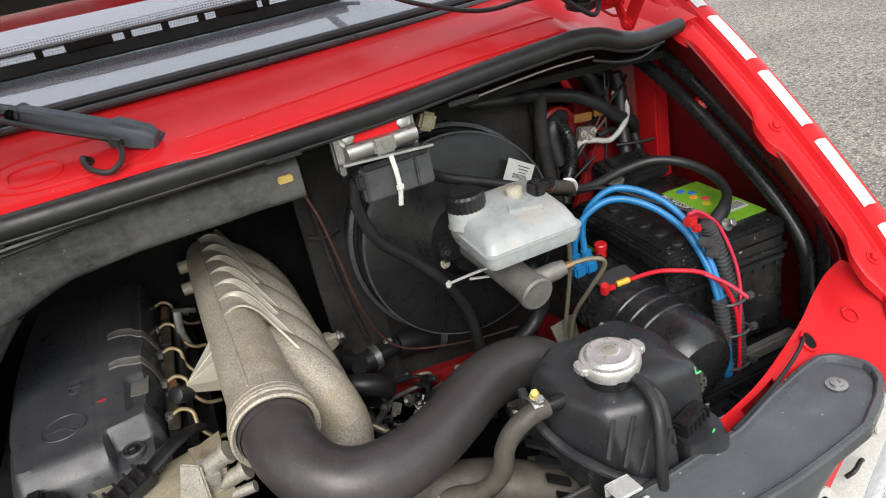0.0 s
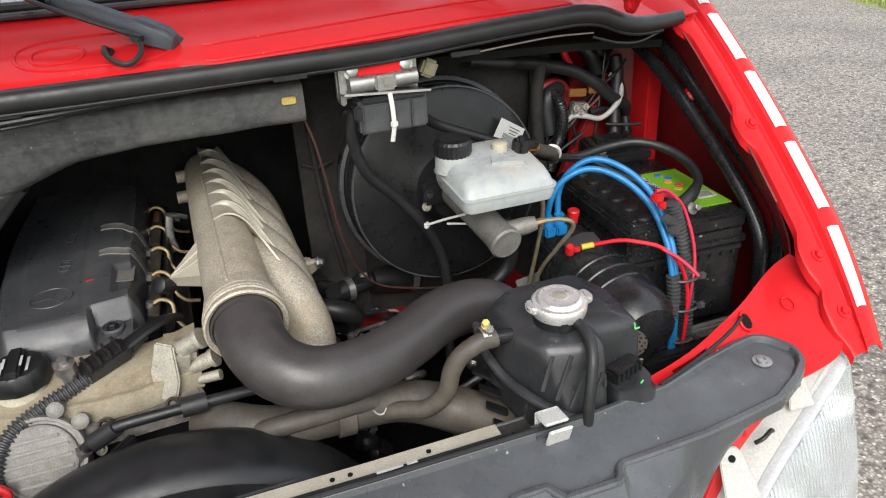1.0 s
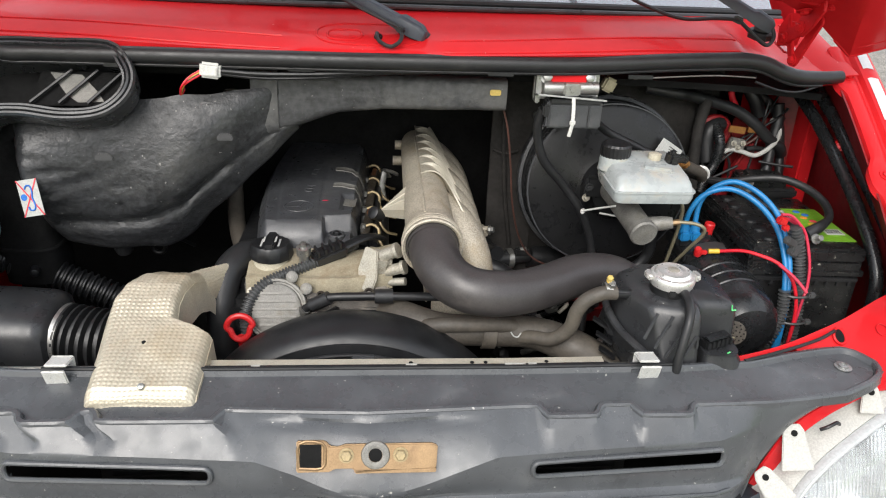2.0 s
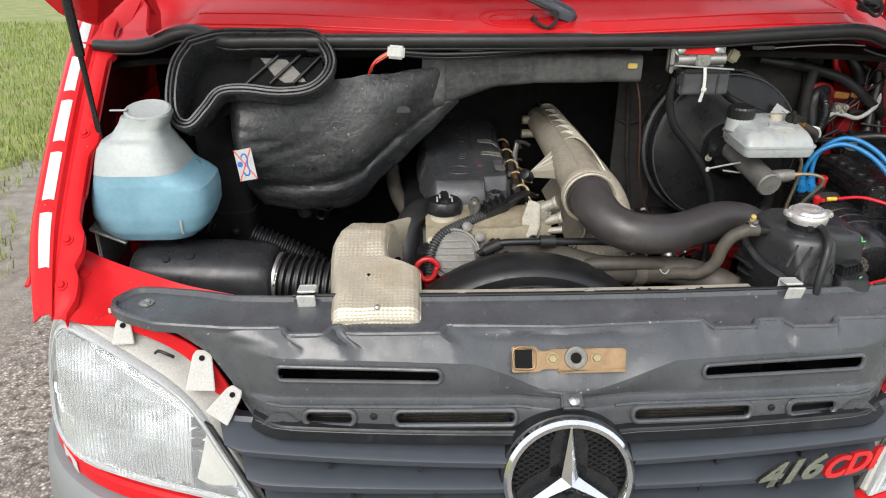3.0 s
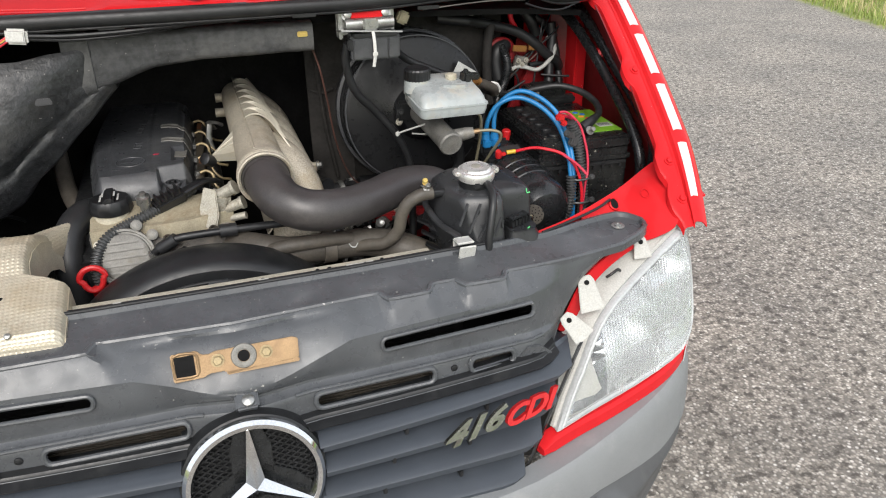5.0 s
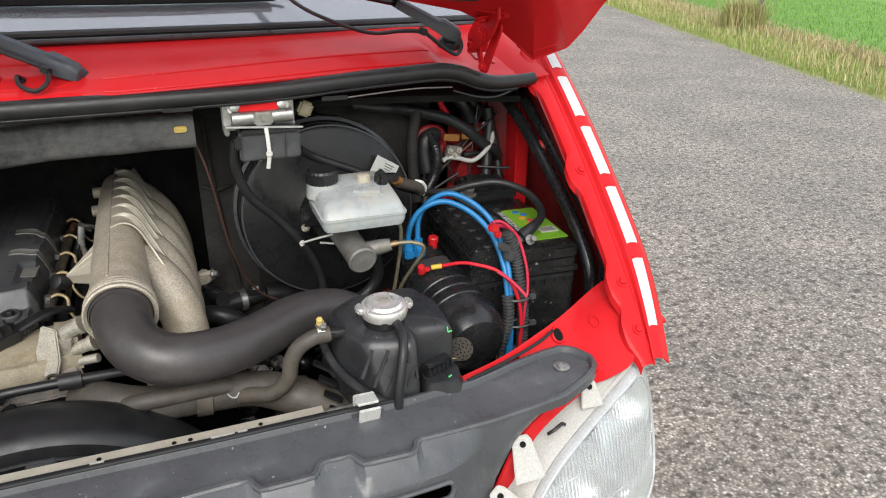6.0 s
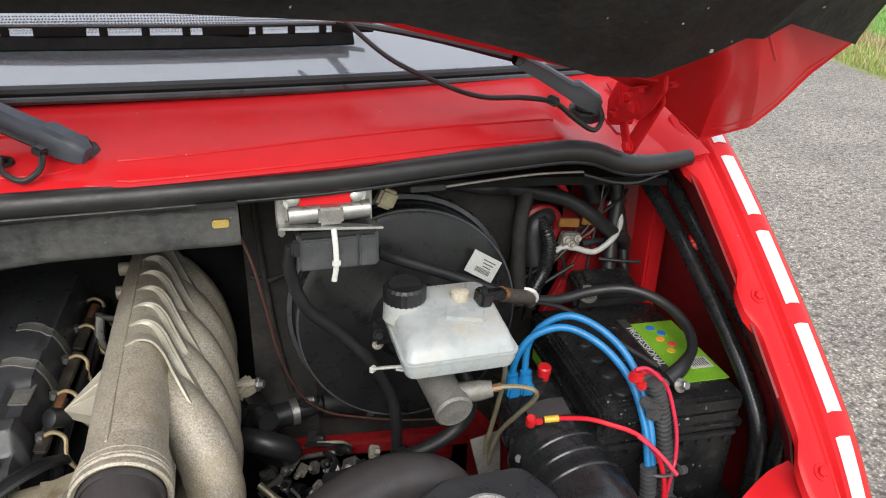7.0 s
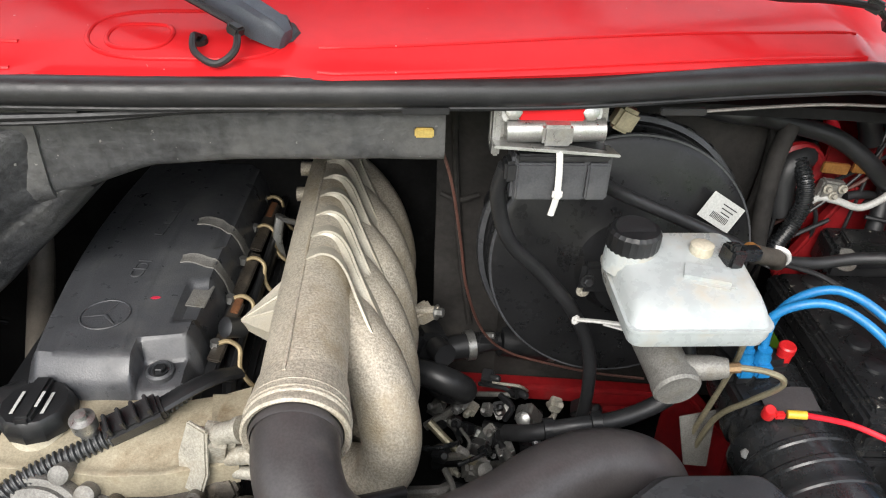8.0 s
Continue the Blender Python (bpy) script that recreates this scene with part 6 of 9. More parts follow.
sign = 1 if (lip_ring(0.01, 0)[0] - mc).length > (mp[0] - mc).length else -1
loops = [lip_ring(sign * a, b) for a, b in ((0.006, -0.050), (0.012, -0.024), (0.0145, -0.008), (0.0145, 0.002), (0.0120, 0.007), (0.0085, 0.007), (0.0065, -0.001), (0.0045, 0.006), (0.0010, 0.007), (-0.0010, -0.003), (-0.0030, 0.003), (-0.0065, 0.003), (-0.0085, -0.006), (-0.009, -0.045), (-0.011, -0.080))]
part("mouth_seal", rings(loops, cap=False), SEAL, duct, "thick ribbed rubber mouth seal", sharp=25)
# The well's colour carries the shade of its depth.
part("mouth_well", rings([lip_ring(-sign * 0.008, -0.008), lip_ring(-sign * 0.009, -0.045), lip_ring(-sign * 0.010, -0.080), [mc + (p - mc) * 0.45 - lipn * 0.080 for p in mp], [mc + (p - mc) * 0.01 - lipn * 0.080 for p in mp]], cap=False), DARK, duct, "plastic mouth well, near-black for the shade inside")
# Dark plate for the shaded opening in the well's back, with a pale panel behind slanting vanes.
across, upward = V((1, 0, 0)), V((0, 0.595, 0.803))
wc = V((-0.500, 0.566, 1.322))
wm = Matrix(((1, 0, 0, wc.x), (0, upward.y, lipn.y, wc.y), (0, upward.z, lipn.z, wc.z), (0, 0, 0, 1)))
part("outlet_window", prism([(-0.066, -0.032), (0.080, -0.030), (0.088, 0.000), (0.080, 0.030), (-0.055, 0.032)], 0.003, wm, 0.001), DARK, duct, "dark plate standing for the shaded outlet opening")
part("outlet_panel", prism([(-0.040, 0.028), (0.012, 0.024), (0.040, -0.006), (0.052, -0.024), (0.010, -0.026), (-0.010, -0.012)], 0.002, wm @ pose(0, 0, 0.003), 0.0005), ALU_GREY, duct, "pale panel seen through the duct")
for k in range(3):
    a = wm @ V((-0.064 + 0.046 * k, -0.030, 0.011))
    c = wm @ V((-0.002 + 0.042 * k, 0.030, 0.011))
    part("guide_vane", tube([a, c], 0.0030, 6, 2), BLACK, duct)
for (x, y, z) in ((-0.446, 0.504, 1.222), (-0.257, 0.556, 1.245)):
    lug = prism([(-0.014, -0.006), (0.014, -0.006), (0.0135, 0.002), (0.009, 0.007), (-0.009, 0.007), (-0.0135, 0.002)], 0.006, facing((x, y + 0.004, z), (0.1, -1, 0.25)), 0.0015)
    part("moulded_lug", lug, RUBBER, duct)
sm = facing((-0.572, 0.494, 1.153), (-0.15, -1, 0.22), turn=12)
sticker = part("warning_sticker", box((0, 0, 0), (0.036, 0.062, 0.0008), 0), PAPER, duct, "white sticker crossed out in red")
sticker.matrix_basis = Matrix.Translation(-AT[duct]) @ sm
for w, mrot, dy in ((0.072, 60, 0), (0.072, -60, 0)):
    ln = part("red_cross_line", box((0, 0, 0.0009), (w, 0.0022, 0.0006), 0, (0, 0, mrot)), RED_INK, sticker)
    ln.matrix_basis = pose(0, 0, 0.0009)
for pts in ([(-0.008, 0.016), (-0.004, 0.021), (0.002, 0.020), (0.004, 0.012), (0.002, 0.0), (0.004, -0.012), (0.001, -0.020), (-0.006, -0.020), (-0.008, -0.014)],):
    c = part("blue_pictogram", tube([(x, y, 0) for x, y in pts], 0.0014, 6, 3), BLUE_INK, sticker)
    c.matrix_basis = pose(0, 0, 0.0012)
d = part("blue_splash", lathe([(0, 0), (0.006, 0), (0.0055, 0.0006), (0, 0.0006)], (0, 0, 0), (0, 0, 1), 9), BLUE_INK, sticker)
d.matrix_basis = pose(-0.011, 0.002, 0.0006)

# White plug and loom along the top of the bay.
plug = thing("loom_plug", (-0.269, 0.545, 1.35), "white plastic plug on the wiring loom", "connector")
part("plug_body", box((-0.269, 0.548, 1.363), (0.034, 0.018, 0.026), 0.004, (0, 6, 0)), WHITE, plug)
part("plug_collar", box((-0.269, 0.541, 1.363), (0.026, 0.01, 0.018), 0.002, (0, 6, 0)), WHITE, plug)
solo("top_loom", tube([(-0.255, 0.548, 1.362), (-0.19, 0.555, 1.357), (-0.10, 0.560, 1.358), (0.02, 0.562, 1.364), (0.10, 0.565, 1.366)], 0.0040, 8, 5), BLACK, "black taped wiring loom below the seal", "cable")
solo("top_loom", tube([(-0.255, 0.552, 1.356), (-0.18, 0.560, 1.349), (-0.08, 0.566, 1.352), (0.0, 0.57, 1.360)], 0.003, 8, 5), BLACK, "black taped wiring loom below the seal", "cable")
for k, m_ in enumerate((RED_WIRE, YELLOW, BROWN_WIRE, RED_WIRE)):
    solo("loom_wire", tube([(-0.285, 0.55, 1.362 - 0.002 * k), (-0.305 - 0.003 * k, 0.548, 1.350 - 0.004 * k), (-0.318, 0.545 + 0.004 * k, 1.335 - 0.003 * k), (-0.325, 0.56, 1.318)], 0.0022, 6, 4), m_, "thin coloured wire from the loom plug", "cable")

# Air filter box, its ring and bellows, the embossed heat shield.
fbox = thing("air_filter_box", (-0.62, 0.36, 0.90), "black plastic air filter box", "filter box")
prof = []
for x, r in ((-0.775, 0.045), (-0.768, 0.058), (-0.74, 0.066), (-0.60, 0.068), (-0.53, 0.066), (-0.515, 0.062), (-0.505, 0.045)):
    prof.append([V((x, 0.385 + r * 1.15 * math.copysign(abs(math.cos(a)) ** 0.7, math.cos(a)), 0.962 + r * 0.95 * math.copysign(abs(math.sin(a)) ** 0.7, math.sin(a)) - 0.05 * (x + 0.65))) for a in (2 * math.pi * k / 28 for k in range(28))])
part("body", rings(prof), TANK_BLACK, fbox, sharp=45)
part("cap_plug", lathe([(0.010, 0), (0.009, 0.003), (0, 0.003)], (-0.66, 0.345, 1.022), (0, -0.45, 0.9), 20), BLACK, fbox)
part("cap_plug", lathe([(0.007, 0), (0.006, 0.003), (0, 0.003)], (-0.70, 0.335, 1.020), (0, -0.45, 0.9), 16), BLACK, fbox)
part("steel_band", lathe([(0.052, 0), (0.055, 0.001), (0.055, 0.011), (0.052, 0.012)], (-0.507, 0.378, 0.955), (1, -0.15, -0.1), 36), STEEL, fbox, "bright steel band")
part("bellows", tube([(-0.50, 0.377, 0.955), (-0.455, 0.37, 0.95), (-0.40, 0.365, 0.945), (-0.36, 0.36, 0.94)], 0.050, 24, 6, ribs=(0.013, 0.010)), RUBBER, fbox, "black rubber bellows")
part("drain_stub", tube([(-0.60, 0.33, 0.93), (-0.60, 0.30, 0.90)], 0.012, 12, 3), BLACK, fbox)
solo("bellows_hose", tube([(-0.70, 0.59, 1.0), (-0.647, 0.60, 0.977), (-0.58, 0.60, 0.945), (-0.516, 0.60, 0.914), (-0.46, 0.60, 0.88)], 0.026, 20, 6, ribs=(0.012, 0.006)), BLACK, "ribbed black rubber air hose under the duct", "hose")
reson = thing("resonator", (-0.64, 0.62, 0.95), "black plastic inlet resonator behind the tank", "air duct")
part("shell", stack([(-0.64, 0.62, 0.95, 0.05, 0.05), (-0.64, 0.62, 1.02, 0.055, 0.055), (-0.64, 0.62, 1.10, 0.05, 0.05), (-0.66, 0.64, 1.22, 0.045, 0.04)]), DARK, reson)
part("weld_rim", stack([(-0.64, 0.62, 1.018, 0.058, 0.058), (-0.64, 0.62, 1.022, 0.059, 0.059), (-0.64, 0.62, 1.026, 0.058, 0.058)]), DARK, reson)
part("drain_nub", lathe([(0.008, 0), (0.008, 0.016), (0.005, 0.018), (0, 0.018)], (-0.625, 0.568, 0.985), (0.2, -1, -0.2), 14), BLACK, reson)

shield = thing("heat_shield", (-0.31, 0.22, 0.99), "embossed aluminium heat shield over the panel", "heat shield")


SHIELD_ROWS = ((0.112, 1.000, -0.373, -0.232), (0.115, 1.016, -0.374, -0.231), (0.128, 1.027, -0.375, -0.230), (0.180, 1.041, -0.379, -0.229), (0.232, 1.053, -0.384, -0.229), (0.243, 1.056, -0.385, -0.246),
               (0.258, 1.060, -0.386, -0.284), (0.290, 1.075, -0.385, -0.288), (0.318, 1.083, -0.376, -0.286), (0.350, 1.082, -0.362, -0.280), (0.385, 1.068, -0.350, -0.272), (0.405, 1.045, -0.340, -0.265))
arc = [0.0]
for a_, b_ in zip(SHIELD_ROWS[:-1], SHIELD_ROWS[1:]):
    arc.append(arc[-1] + math.hypot(b_[0] - a_[0], b_[1] - a_[1]))


def emboss(p, nrm, a, b):
    """Small square beads pressed into the sheet, about 7 mm apart."""
    return p + nrm * 0.0011 * (math.sin(math.pi * a / 0.0072) * math.sin(math.pi * b / 0.0072)) ** 2


def shield_front(u, v):
    """Front lobe: a flat plate from the curled foot on the lock panel up to the crown, stepped in on the engine side."""
    s = v * arc[-1]
    y, z, x0, x1 = [float(np.interp(s, arc, [r[k] for r in SHIELD_ROWS])) for k in range(4)]
    drop = 0.016 * abs(2 * u - 1) ** 12
    p = V((x0 + (x1 - x0) * u, y, z - drop + 0.003 * noise.noise((3 * u, 5 * v, 4))))
    return emboss(p, V((0, -0.5, 0.86)), x0 + (x1 - x0) * u, s)


part("front_lobe", sheet(span(0, 1, 126), span(0, 1, 250), shield_front, 0.0), SHIELD, shield, "embossed front lobe", sharp=180)
for side, out in ((1.0, 0.004), (0.0, -0.004)):
    part("skirt", sheet(span(0, 1, 60), span(0, 1, 8), lambda u, v: shield_front(side, u) + V((out * v, 0, -0.055 * v * min(1, 0.35 + 3 * u))), 0.001), SHIELD, shield)


def shield_neck(u, v):
    a = -0.2 + 3.5 * u
    path = [V((-0.315, 0.355, 1.02)), V((-0.285, 0.42, 1.012)), V((-0.245, 0.475, 1.000)), V((-0.215, 0.50, 0.985))]
    c = V([float(np.interp(v * 3, range(4), [q[k] for q in path])) for k in range(3)])
    p = c + V((-0.050 * math.cos(a) * 0.85, -0.030 * math.cos(a) * 0.9 - 0.018 * math.sin(a), 0.052 * math.sin(a)))
    return emboss(p, (p - c).normalized(), u * 0.175, v * 0.19)


part("neck_lobe", sheet(span(0, 1, 130), span(0, 1, 140), shield_neck, 0.0), SHIELD, shield, "embossed neck over the pipe", sharp=180)
part("shield_hole", lathe([(0, 0), (0.0035, 0), (0, 0.001)], (-0.317, 0.205, 1.0475), (0, -0.4, 0.9), 12), DARK, shield)
part("rivet", lathe([(0.005, 0), (0.004, 0.002), (0, 0.003)], (-0.300, 0.126, 1.0285), (0, -0.6, 0.8), 14), STEEL, shield)

# ---- engine ----
engine = thing("engine", (-0.12, 0.6, 0.60), "diesel engine with black cover and oily aluminium castings", "engine")
part("block", join(box((-0.12, 0.72, 0.80), (0.30, 0.62, 0.40), 0.01), box((-0.12, 0.74, 1.005), (0.28, 0.56, 0.05), 0.008)), BLACK, engine, "sooty cylinder head")


def cover(u, v):
    """Valve cover: u across, v from front to back; crowned, with a rounded front, a sunk corner round the front bolt and cut-outs on the injector side."""
    x0 = -0.207 - 0.022 * math.sin(math.pi * min(1, v * 1.1)) - 0.004 * v
    x1 = -0.030 + 0.020 * v
    x = x0 + (x1 - x0) * u
    y = 0.508 + 0.53 * v - 0.010 * math.sin(math.pi * u)
    e = min(1, u / 0.10, (1 - u) / 0.07) ** 0.55
    f = min(1, v / 0.05) ** 0.5
    z = 1.050 + 0.014 * v + 0.052 * e * (0.18 + 0.82 * f)

    def dip(a, b, c, d, soft=0.025):
        """1 inside the cut-out, easing to 0 at its edge."""
        w = min((u - a) / soft, (b - u) / soft, (v - c) / (soft * 0.6), (d - v) / (soft * 0.6))
        w = min(1, max(0, w))
        return w * w * (3 - 2 * w)
    z -= 0.030 * dip(0.66, 1.3, -0.3, 0.095) * f
    z -= 0.010 * dip(0.80, 1.3, 0.14, 0.30, 0.05) + 0.007 * dip(0.86, 1.3, 0.42, 0.95, 0.06)
    for c in (0.18, 0.36, 0.54, 0.72):
        z -= 0.010 * dip(-0.3, 0.085, c, c + 0.10)
    if abs(u - 0.42) < 0.20 and v > 0.05:
        z += 0.0012 * min(1, (0.20 - abs(u - 0.42)) / 0.02)
    return V((x, y, z))


def on_cover(x, y):
    """Height of the valve cover at a place."""
    v = min(1, max(0, (y - 0.500) / 0.53))
    x0, x1 = cover(0, v).x, cover(1, v).x
    return cover(min(1, max(0, (x - x0) / (x1 - x0))), v).z


cov = part("valve_cover", sheet(span(0, 1, 72), span(0, 1, 120), cover, 0.004), COVER, engine, "dusty black plastic valve cover", sharp=40)
part("cover_lip", join(box((-0.130, 0.500, 1.048), (0.17, 0.012, 0.008), 0.002), box((-0.018, 0.78, 1.056), (0.014, 0.50, 0.008), 0.002)), BLACK, cov)
bz = on_cover(-0.066, 0.528)
part("bolt_cup", lathe([(0.015, -0.002), (0.015, 0.004), (0.012, 0.006), (0.0105, 0.002), (0, 0.002)], (-0.066, 0.528, bz), (0, -0.1, 1), 24), COVER, cov)
part("cover_bolt", bolt((-0.066, 0.528, bz + 0.002), (0, 0, 1), 0.0065, 0.006, 1.3), BLACK, cov)
SX, SY = -0.139, 0.590
oval = tube([(SX + 0.027 * math.cos(t), SY + 0.027 * math.sin(t), on_cover(SX, SY) + 0.0006) for t in (2 * math.pi * k / 32 for k in range(33))], 0.0011, 6, 1)
part("moulded_oval", oval, COVER, cov)
for k in range(3):
    a = radians(70 + 120 * k)
    part("moulded_star_point", tube([(SX, SY, on_cover(SX, SY) + 0.0006), (SX + 0.026 * math.cos(a), SY + 0.026 * math.sin(a), on_cover(SX, SY) + 0.0006)], [0.0026, 0.0008], 6, 2, squash=0.4), COVER, cov)
part("moulded_letters", lettering("CDI", 0.024, 0.0008, pose(-0.126, 0.682, on_cover(-0.126, 0.682) + 0.0006, 1.5, 0, 84)), COVER, cov, "moulded letters", sharp=20)
part("moulded_bar", bars([(-0.044, 0, 0.026), (-0.012, 0, 0.030), (0.024, 0, 0.034), (0.056, 0, 0.020)], pose(-0.119, 0.815, on_cover(-0.119, 0.815) + 0.0004, 1.5, 0, 84), 0.011, 0.001), COVER, cov, "moulded maker's mark as bars")
part("paint_spot", prism([(-0.006, -0.001), (-0.001, -0.003), (0.005, -0.001), (0.006, 0.001), (0.001, 0.003), (-0.004, 0.002)], 0.0005, pose(-0.092, 0.623, on_cover(-0.092, 0.623) + 0.0002)), PINK_WIRE, cov, "pink paint spot")
# Dusty pads; their pale grey also stands for the sky reflected in them.
for y in (0.700, 0.792):
    x_ = -0.048
    loops = []
    for q in span(0, 1, 18):
        xx = x_ - 0.034 + 0.070 * q
        half = 0.0055 + 0.0055 * math.sin(math.pi * (0.15 + 0.85 * q)) + 0.004 * (q > 0.8)
        yy = y + 0.0065 * math.sin(2 * math.pi * (1.0 * q + 0.1))
        zc = on_cover(xx, yy) + 0.0004
        loops.append([V((xx, yy + half * a, zc + b)) for a, b in ((-1, -0.004), (-0.9, 0.0008), (-0.5, 0.0012), (0.5, 0.0), (0.9, 0.0022), (1, -0.004))])
    part("injector_pad", rings(loops), ALU_GREY, cov, "dusty wavy pad on the cover, paler for reflected sky", sharp=50)
part("stained_pad", box((-0.046, 0.640, on_cover(-0.046, 0.640) + 0.0004), (0.024, 0.046, 0.002), 0.001, (0, 6, -4)), ALU_GREY, cov, "dusty stained patch on the cover")
for x, y, w in ((-0.012, 0.610, 0.11), (-0.009, 0.730, 0.10), (-0.004, 0.86, 0.13)):
    part("stained_plate", box((x, y, 1.066), (0.016, w, 0.005), 0.002, (2, 14, -4)), OILY, engine, "oil-stained steel rail")
for x, y, w in ((-0.008, 0.655, 0.030), (-0.002, 0.905, 0.045)):
    part("rusty_plate", box((x, y, 1.0695), (0.010, w, 0.003), 0.001, (2, 14, -4)), RUST, engine, "rust-stained steel plate")

# Oil filler, neck, timing housing.
part("filler_neck", lathe([(0.036, -0.06), (0.034, -0.01), (0.032, 0.012), (0, 0.012)], (-0.176, 0.478, 1.045), (0, -0.1, 1), 32), CREAM, engine, "cream-stained aluminium oil filler neck")
cap_pts = []
for h, r in ((0, 0.036), (0.008, 0.0365), (0.022, 0.034), (0.026, 0.031)):
    cap_pts.append([V((-0.176, 0.478, 1.056)) + V((r * (1 + 0.035 * (k % 3 == 0)) * math.cos(2 * math.pi * k / 36), r * (1 + 0.035 * (k % 3 == 0)) * math.sin(2 * math.pi * k / 36) - 0.1 * h, h)) for k in range(36)])
ocap = part("oil_cap", rings(cap_pts), BLACK, engine, "black oil filler cap with white bars", sharp=30)
part("cap_grip", box((-0.176, 0.475, 1.084), (0.018, 0.062, 0.012), 0.003), BLACK, ocap)
for dx in (-0.010, 0.010):
    part("cap_print", bars([(0, 0, 0.030)], pose(-0.176 + dx * 1.5, 0.472, 1.0832, -6, 0, 90), 0.0035, 0.0004), GREY_TEXT, ocap, "white print bars")
    part("cap_print", bars([(0, 0, 0.022)], pose(-0.176 + dx * 1.0, 0.470, 1.0905, 0, 0, 90), 0.003, 0.0004), GREY_TEXT, ocap, "white print bars")
part("front_cover", join(box((-0.10, 0.475, 0.975), (0.24, 0.08, 0.12), 0.012, (8, 0, 0)), box((-0.12, 0.455, 0.90), (0.24, 0.05, 0.14), 0.01)), ALU_GREY, engine, "oil-stained aluminium front cover", sharp=35)


def casting(u, v):
    """Pale top of the timing case: u across, v from the rolled front lip back under the valve cover."""
    x = -0.215 + 0.250 * u
    lip = 0.416 + 0.010 * math.cos(5 * u)
    y = lip + 0.095 * v
    z = 1.032 + 0.013 * u + 0.020 * min(1, v * 1.6) + 0.004 * math.exp(-((v - 0.05) / 0.05) ** 2) + 0.006 * math.sin(6 * u) * v
    if v < 0.02:
        z -= 0.012
    if v < 0.001:
        z -= 0.012
    return V((x, y, z + 0.0015 * noise.noise((40 * x, 40 * y, 2))))


part("timing_case_top", sheet(span(0, 1, 40), [0, 0.015, 0.03, 0.06, 0.10, 0.16, 0.24, 0.34, 0.46, 0.6, 0.8, 1.0], casting, 0.004), CASTING, engine, "cream-stained cast timing case", sharp=50)
pm = facing((-0.160, 0.385, 1.000), (0, -0.86, 0.50))
part("pump_body", moved(lathe([(0.052, -0.05), (0.053, 0.0), (0.051, 0.004), (0.047, 0.004), (0.046, 0.001), (0.043, 0.001), (0.042, 0.006), (0.038, 0.008), (0, 0.008)], (0, 0, 0), (0, 0, 1), 44), pm), ALU_GREY, engine, "grey aluminium pump cover")
for k, w in ((-2, 0.026), (-1, 0.035), (0, 0.037), (1, 0.035), (2, 0.026)):
    part("pump_rib", moved(box((0, 0.013 * k, 0.009), (2 * w, 0.004, 0.004), 0.001), pm), ALU_GREY, engine)
part("pump_lug", moved(join(lathe([(0.010, -0.03), (0.010, 0.006), (0.006, 0.008), (0, 0.008)], (0.050, 0.034, 0), (0, 0, 1), 16), lathe([(0.010, -0.03), (0.010, 0.006), (0.006, 0.008), (0, 0.008)], (0.026, 0.054, 0), (0, 0, 1), 16)), pm), ALU_GREY, engine)
part("dark_cover_plate", prism([(-0.120, -0.012), (-0.060, -0.030), (0.060, -0.026), (0.080, 0.0), (0.072, 0.018), (0.020, 0.014), (0.0, 0.024), (-0.050, 0.020), (-0.085, 0.006)], 0.016, facing((-0.045, 0.422, 1.008), (0, -0.86, 0.50)), 0.004), OILY, engine, "oily brown-black cover plate")
for p in ((-0.085, 0.404, 1.014), (-0.005, 0.404, 1.020)):
    part("plate_boss", lathe([(0.009, -0.004), (0.009, 0.016), (0.006, 0.018), (0.004, 0.012), (0, 0.012)], p, (0, -0.86, 0.50), 18), OILY, engine)
for x, y, z in ((-0.112, 0.415, 1.020), (-0.085, 0.41, 1.000), (-0.205, 0.42, 1.015), (-0.135, 0.415, 1.026), (-0.06, 0.415, 1.012), (-0.030, 0.415, 1.00), (-0.10, 0.405, 0.978), (-0.005, 0.42, 0.99)):
    part("cover_bolt", bolt((x, y, z), (0, -0.85, 0.5), 0.005, 0.006, 1.5), ALU_OLD, engine, "dirty bolt")
part("sensor", join(lathe([(0.009, -0.03), (0.009, 0.010), (0.0125, 0.012), (0.0125, 0.026), (0.006, 0.028), (0.006, 0.034), (0, 0.035)], (-0.117, 0.450, 1.062), (0, -0.2, 1), 20)), STEEL, engine, "round metal sensor")
part("thermostat", join(box((0.010, 0.435, 1.052), (0.040, 0.030, 0.070), 0.008, (10, 12, 0)), lathe([(0.011, 0), (0.011, 0.026), (0.0135, 0.028), (0.0135, 0.034), (0, 0.034)], (0.016, 0.430, 1.078), (0.80, -0.25, 0.45), 18), lathe([(0.010, 0), (0.010, 0.028), (0.0125, 0.030), (0.0125, 0.036), (0, 0.036)], (0.024, 0.428, 1.050), (0.85, -0.25, 0.35), 18), lathe([(0.007, 0), (0.007, 0.034), (0, 0.034)], (0.026, 0.426, 1.030), (0.85, -0.3, 0.2), 14)), ALU_OLD, engine, "pale mottled coolant housing", sharp=40)
part("thermostat_flange", prism([(-0.016, -0.034), (0.012, -0.038), (0.018, -0.01), (0.012, 0.036), (-0.012, 0.040), (-0.020, 0.0)], 0.006, facing((-0.004, 0.420, 1.056), (-0.45, -0.85, 0.30)), 0.002), ALU_OLD, engine)
part("case_shoulder", box((0.004, 0.485, 1.035), (0.05, 0.07, 0.05), 0.014, (5, 10, 10)), CASTING, engine)
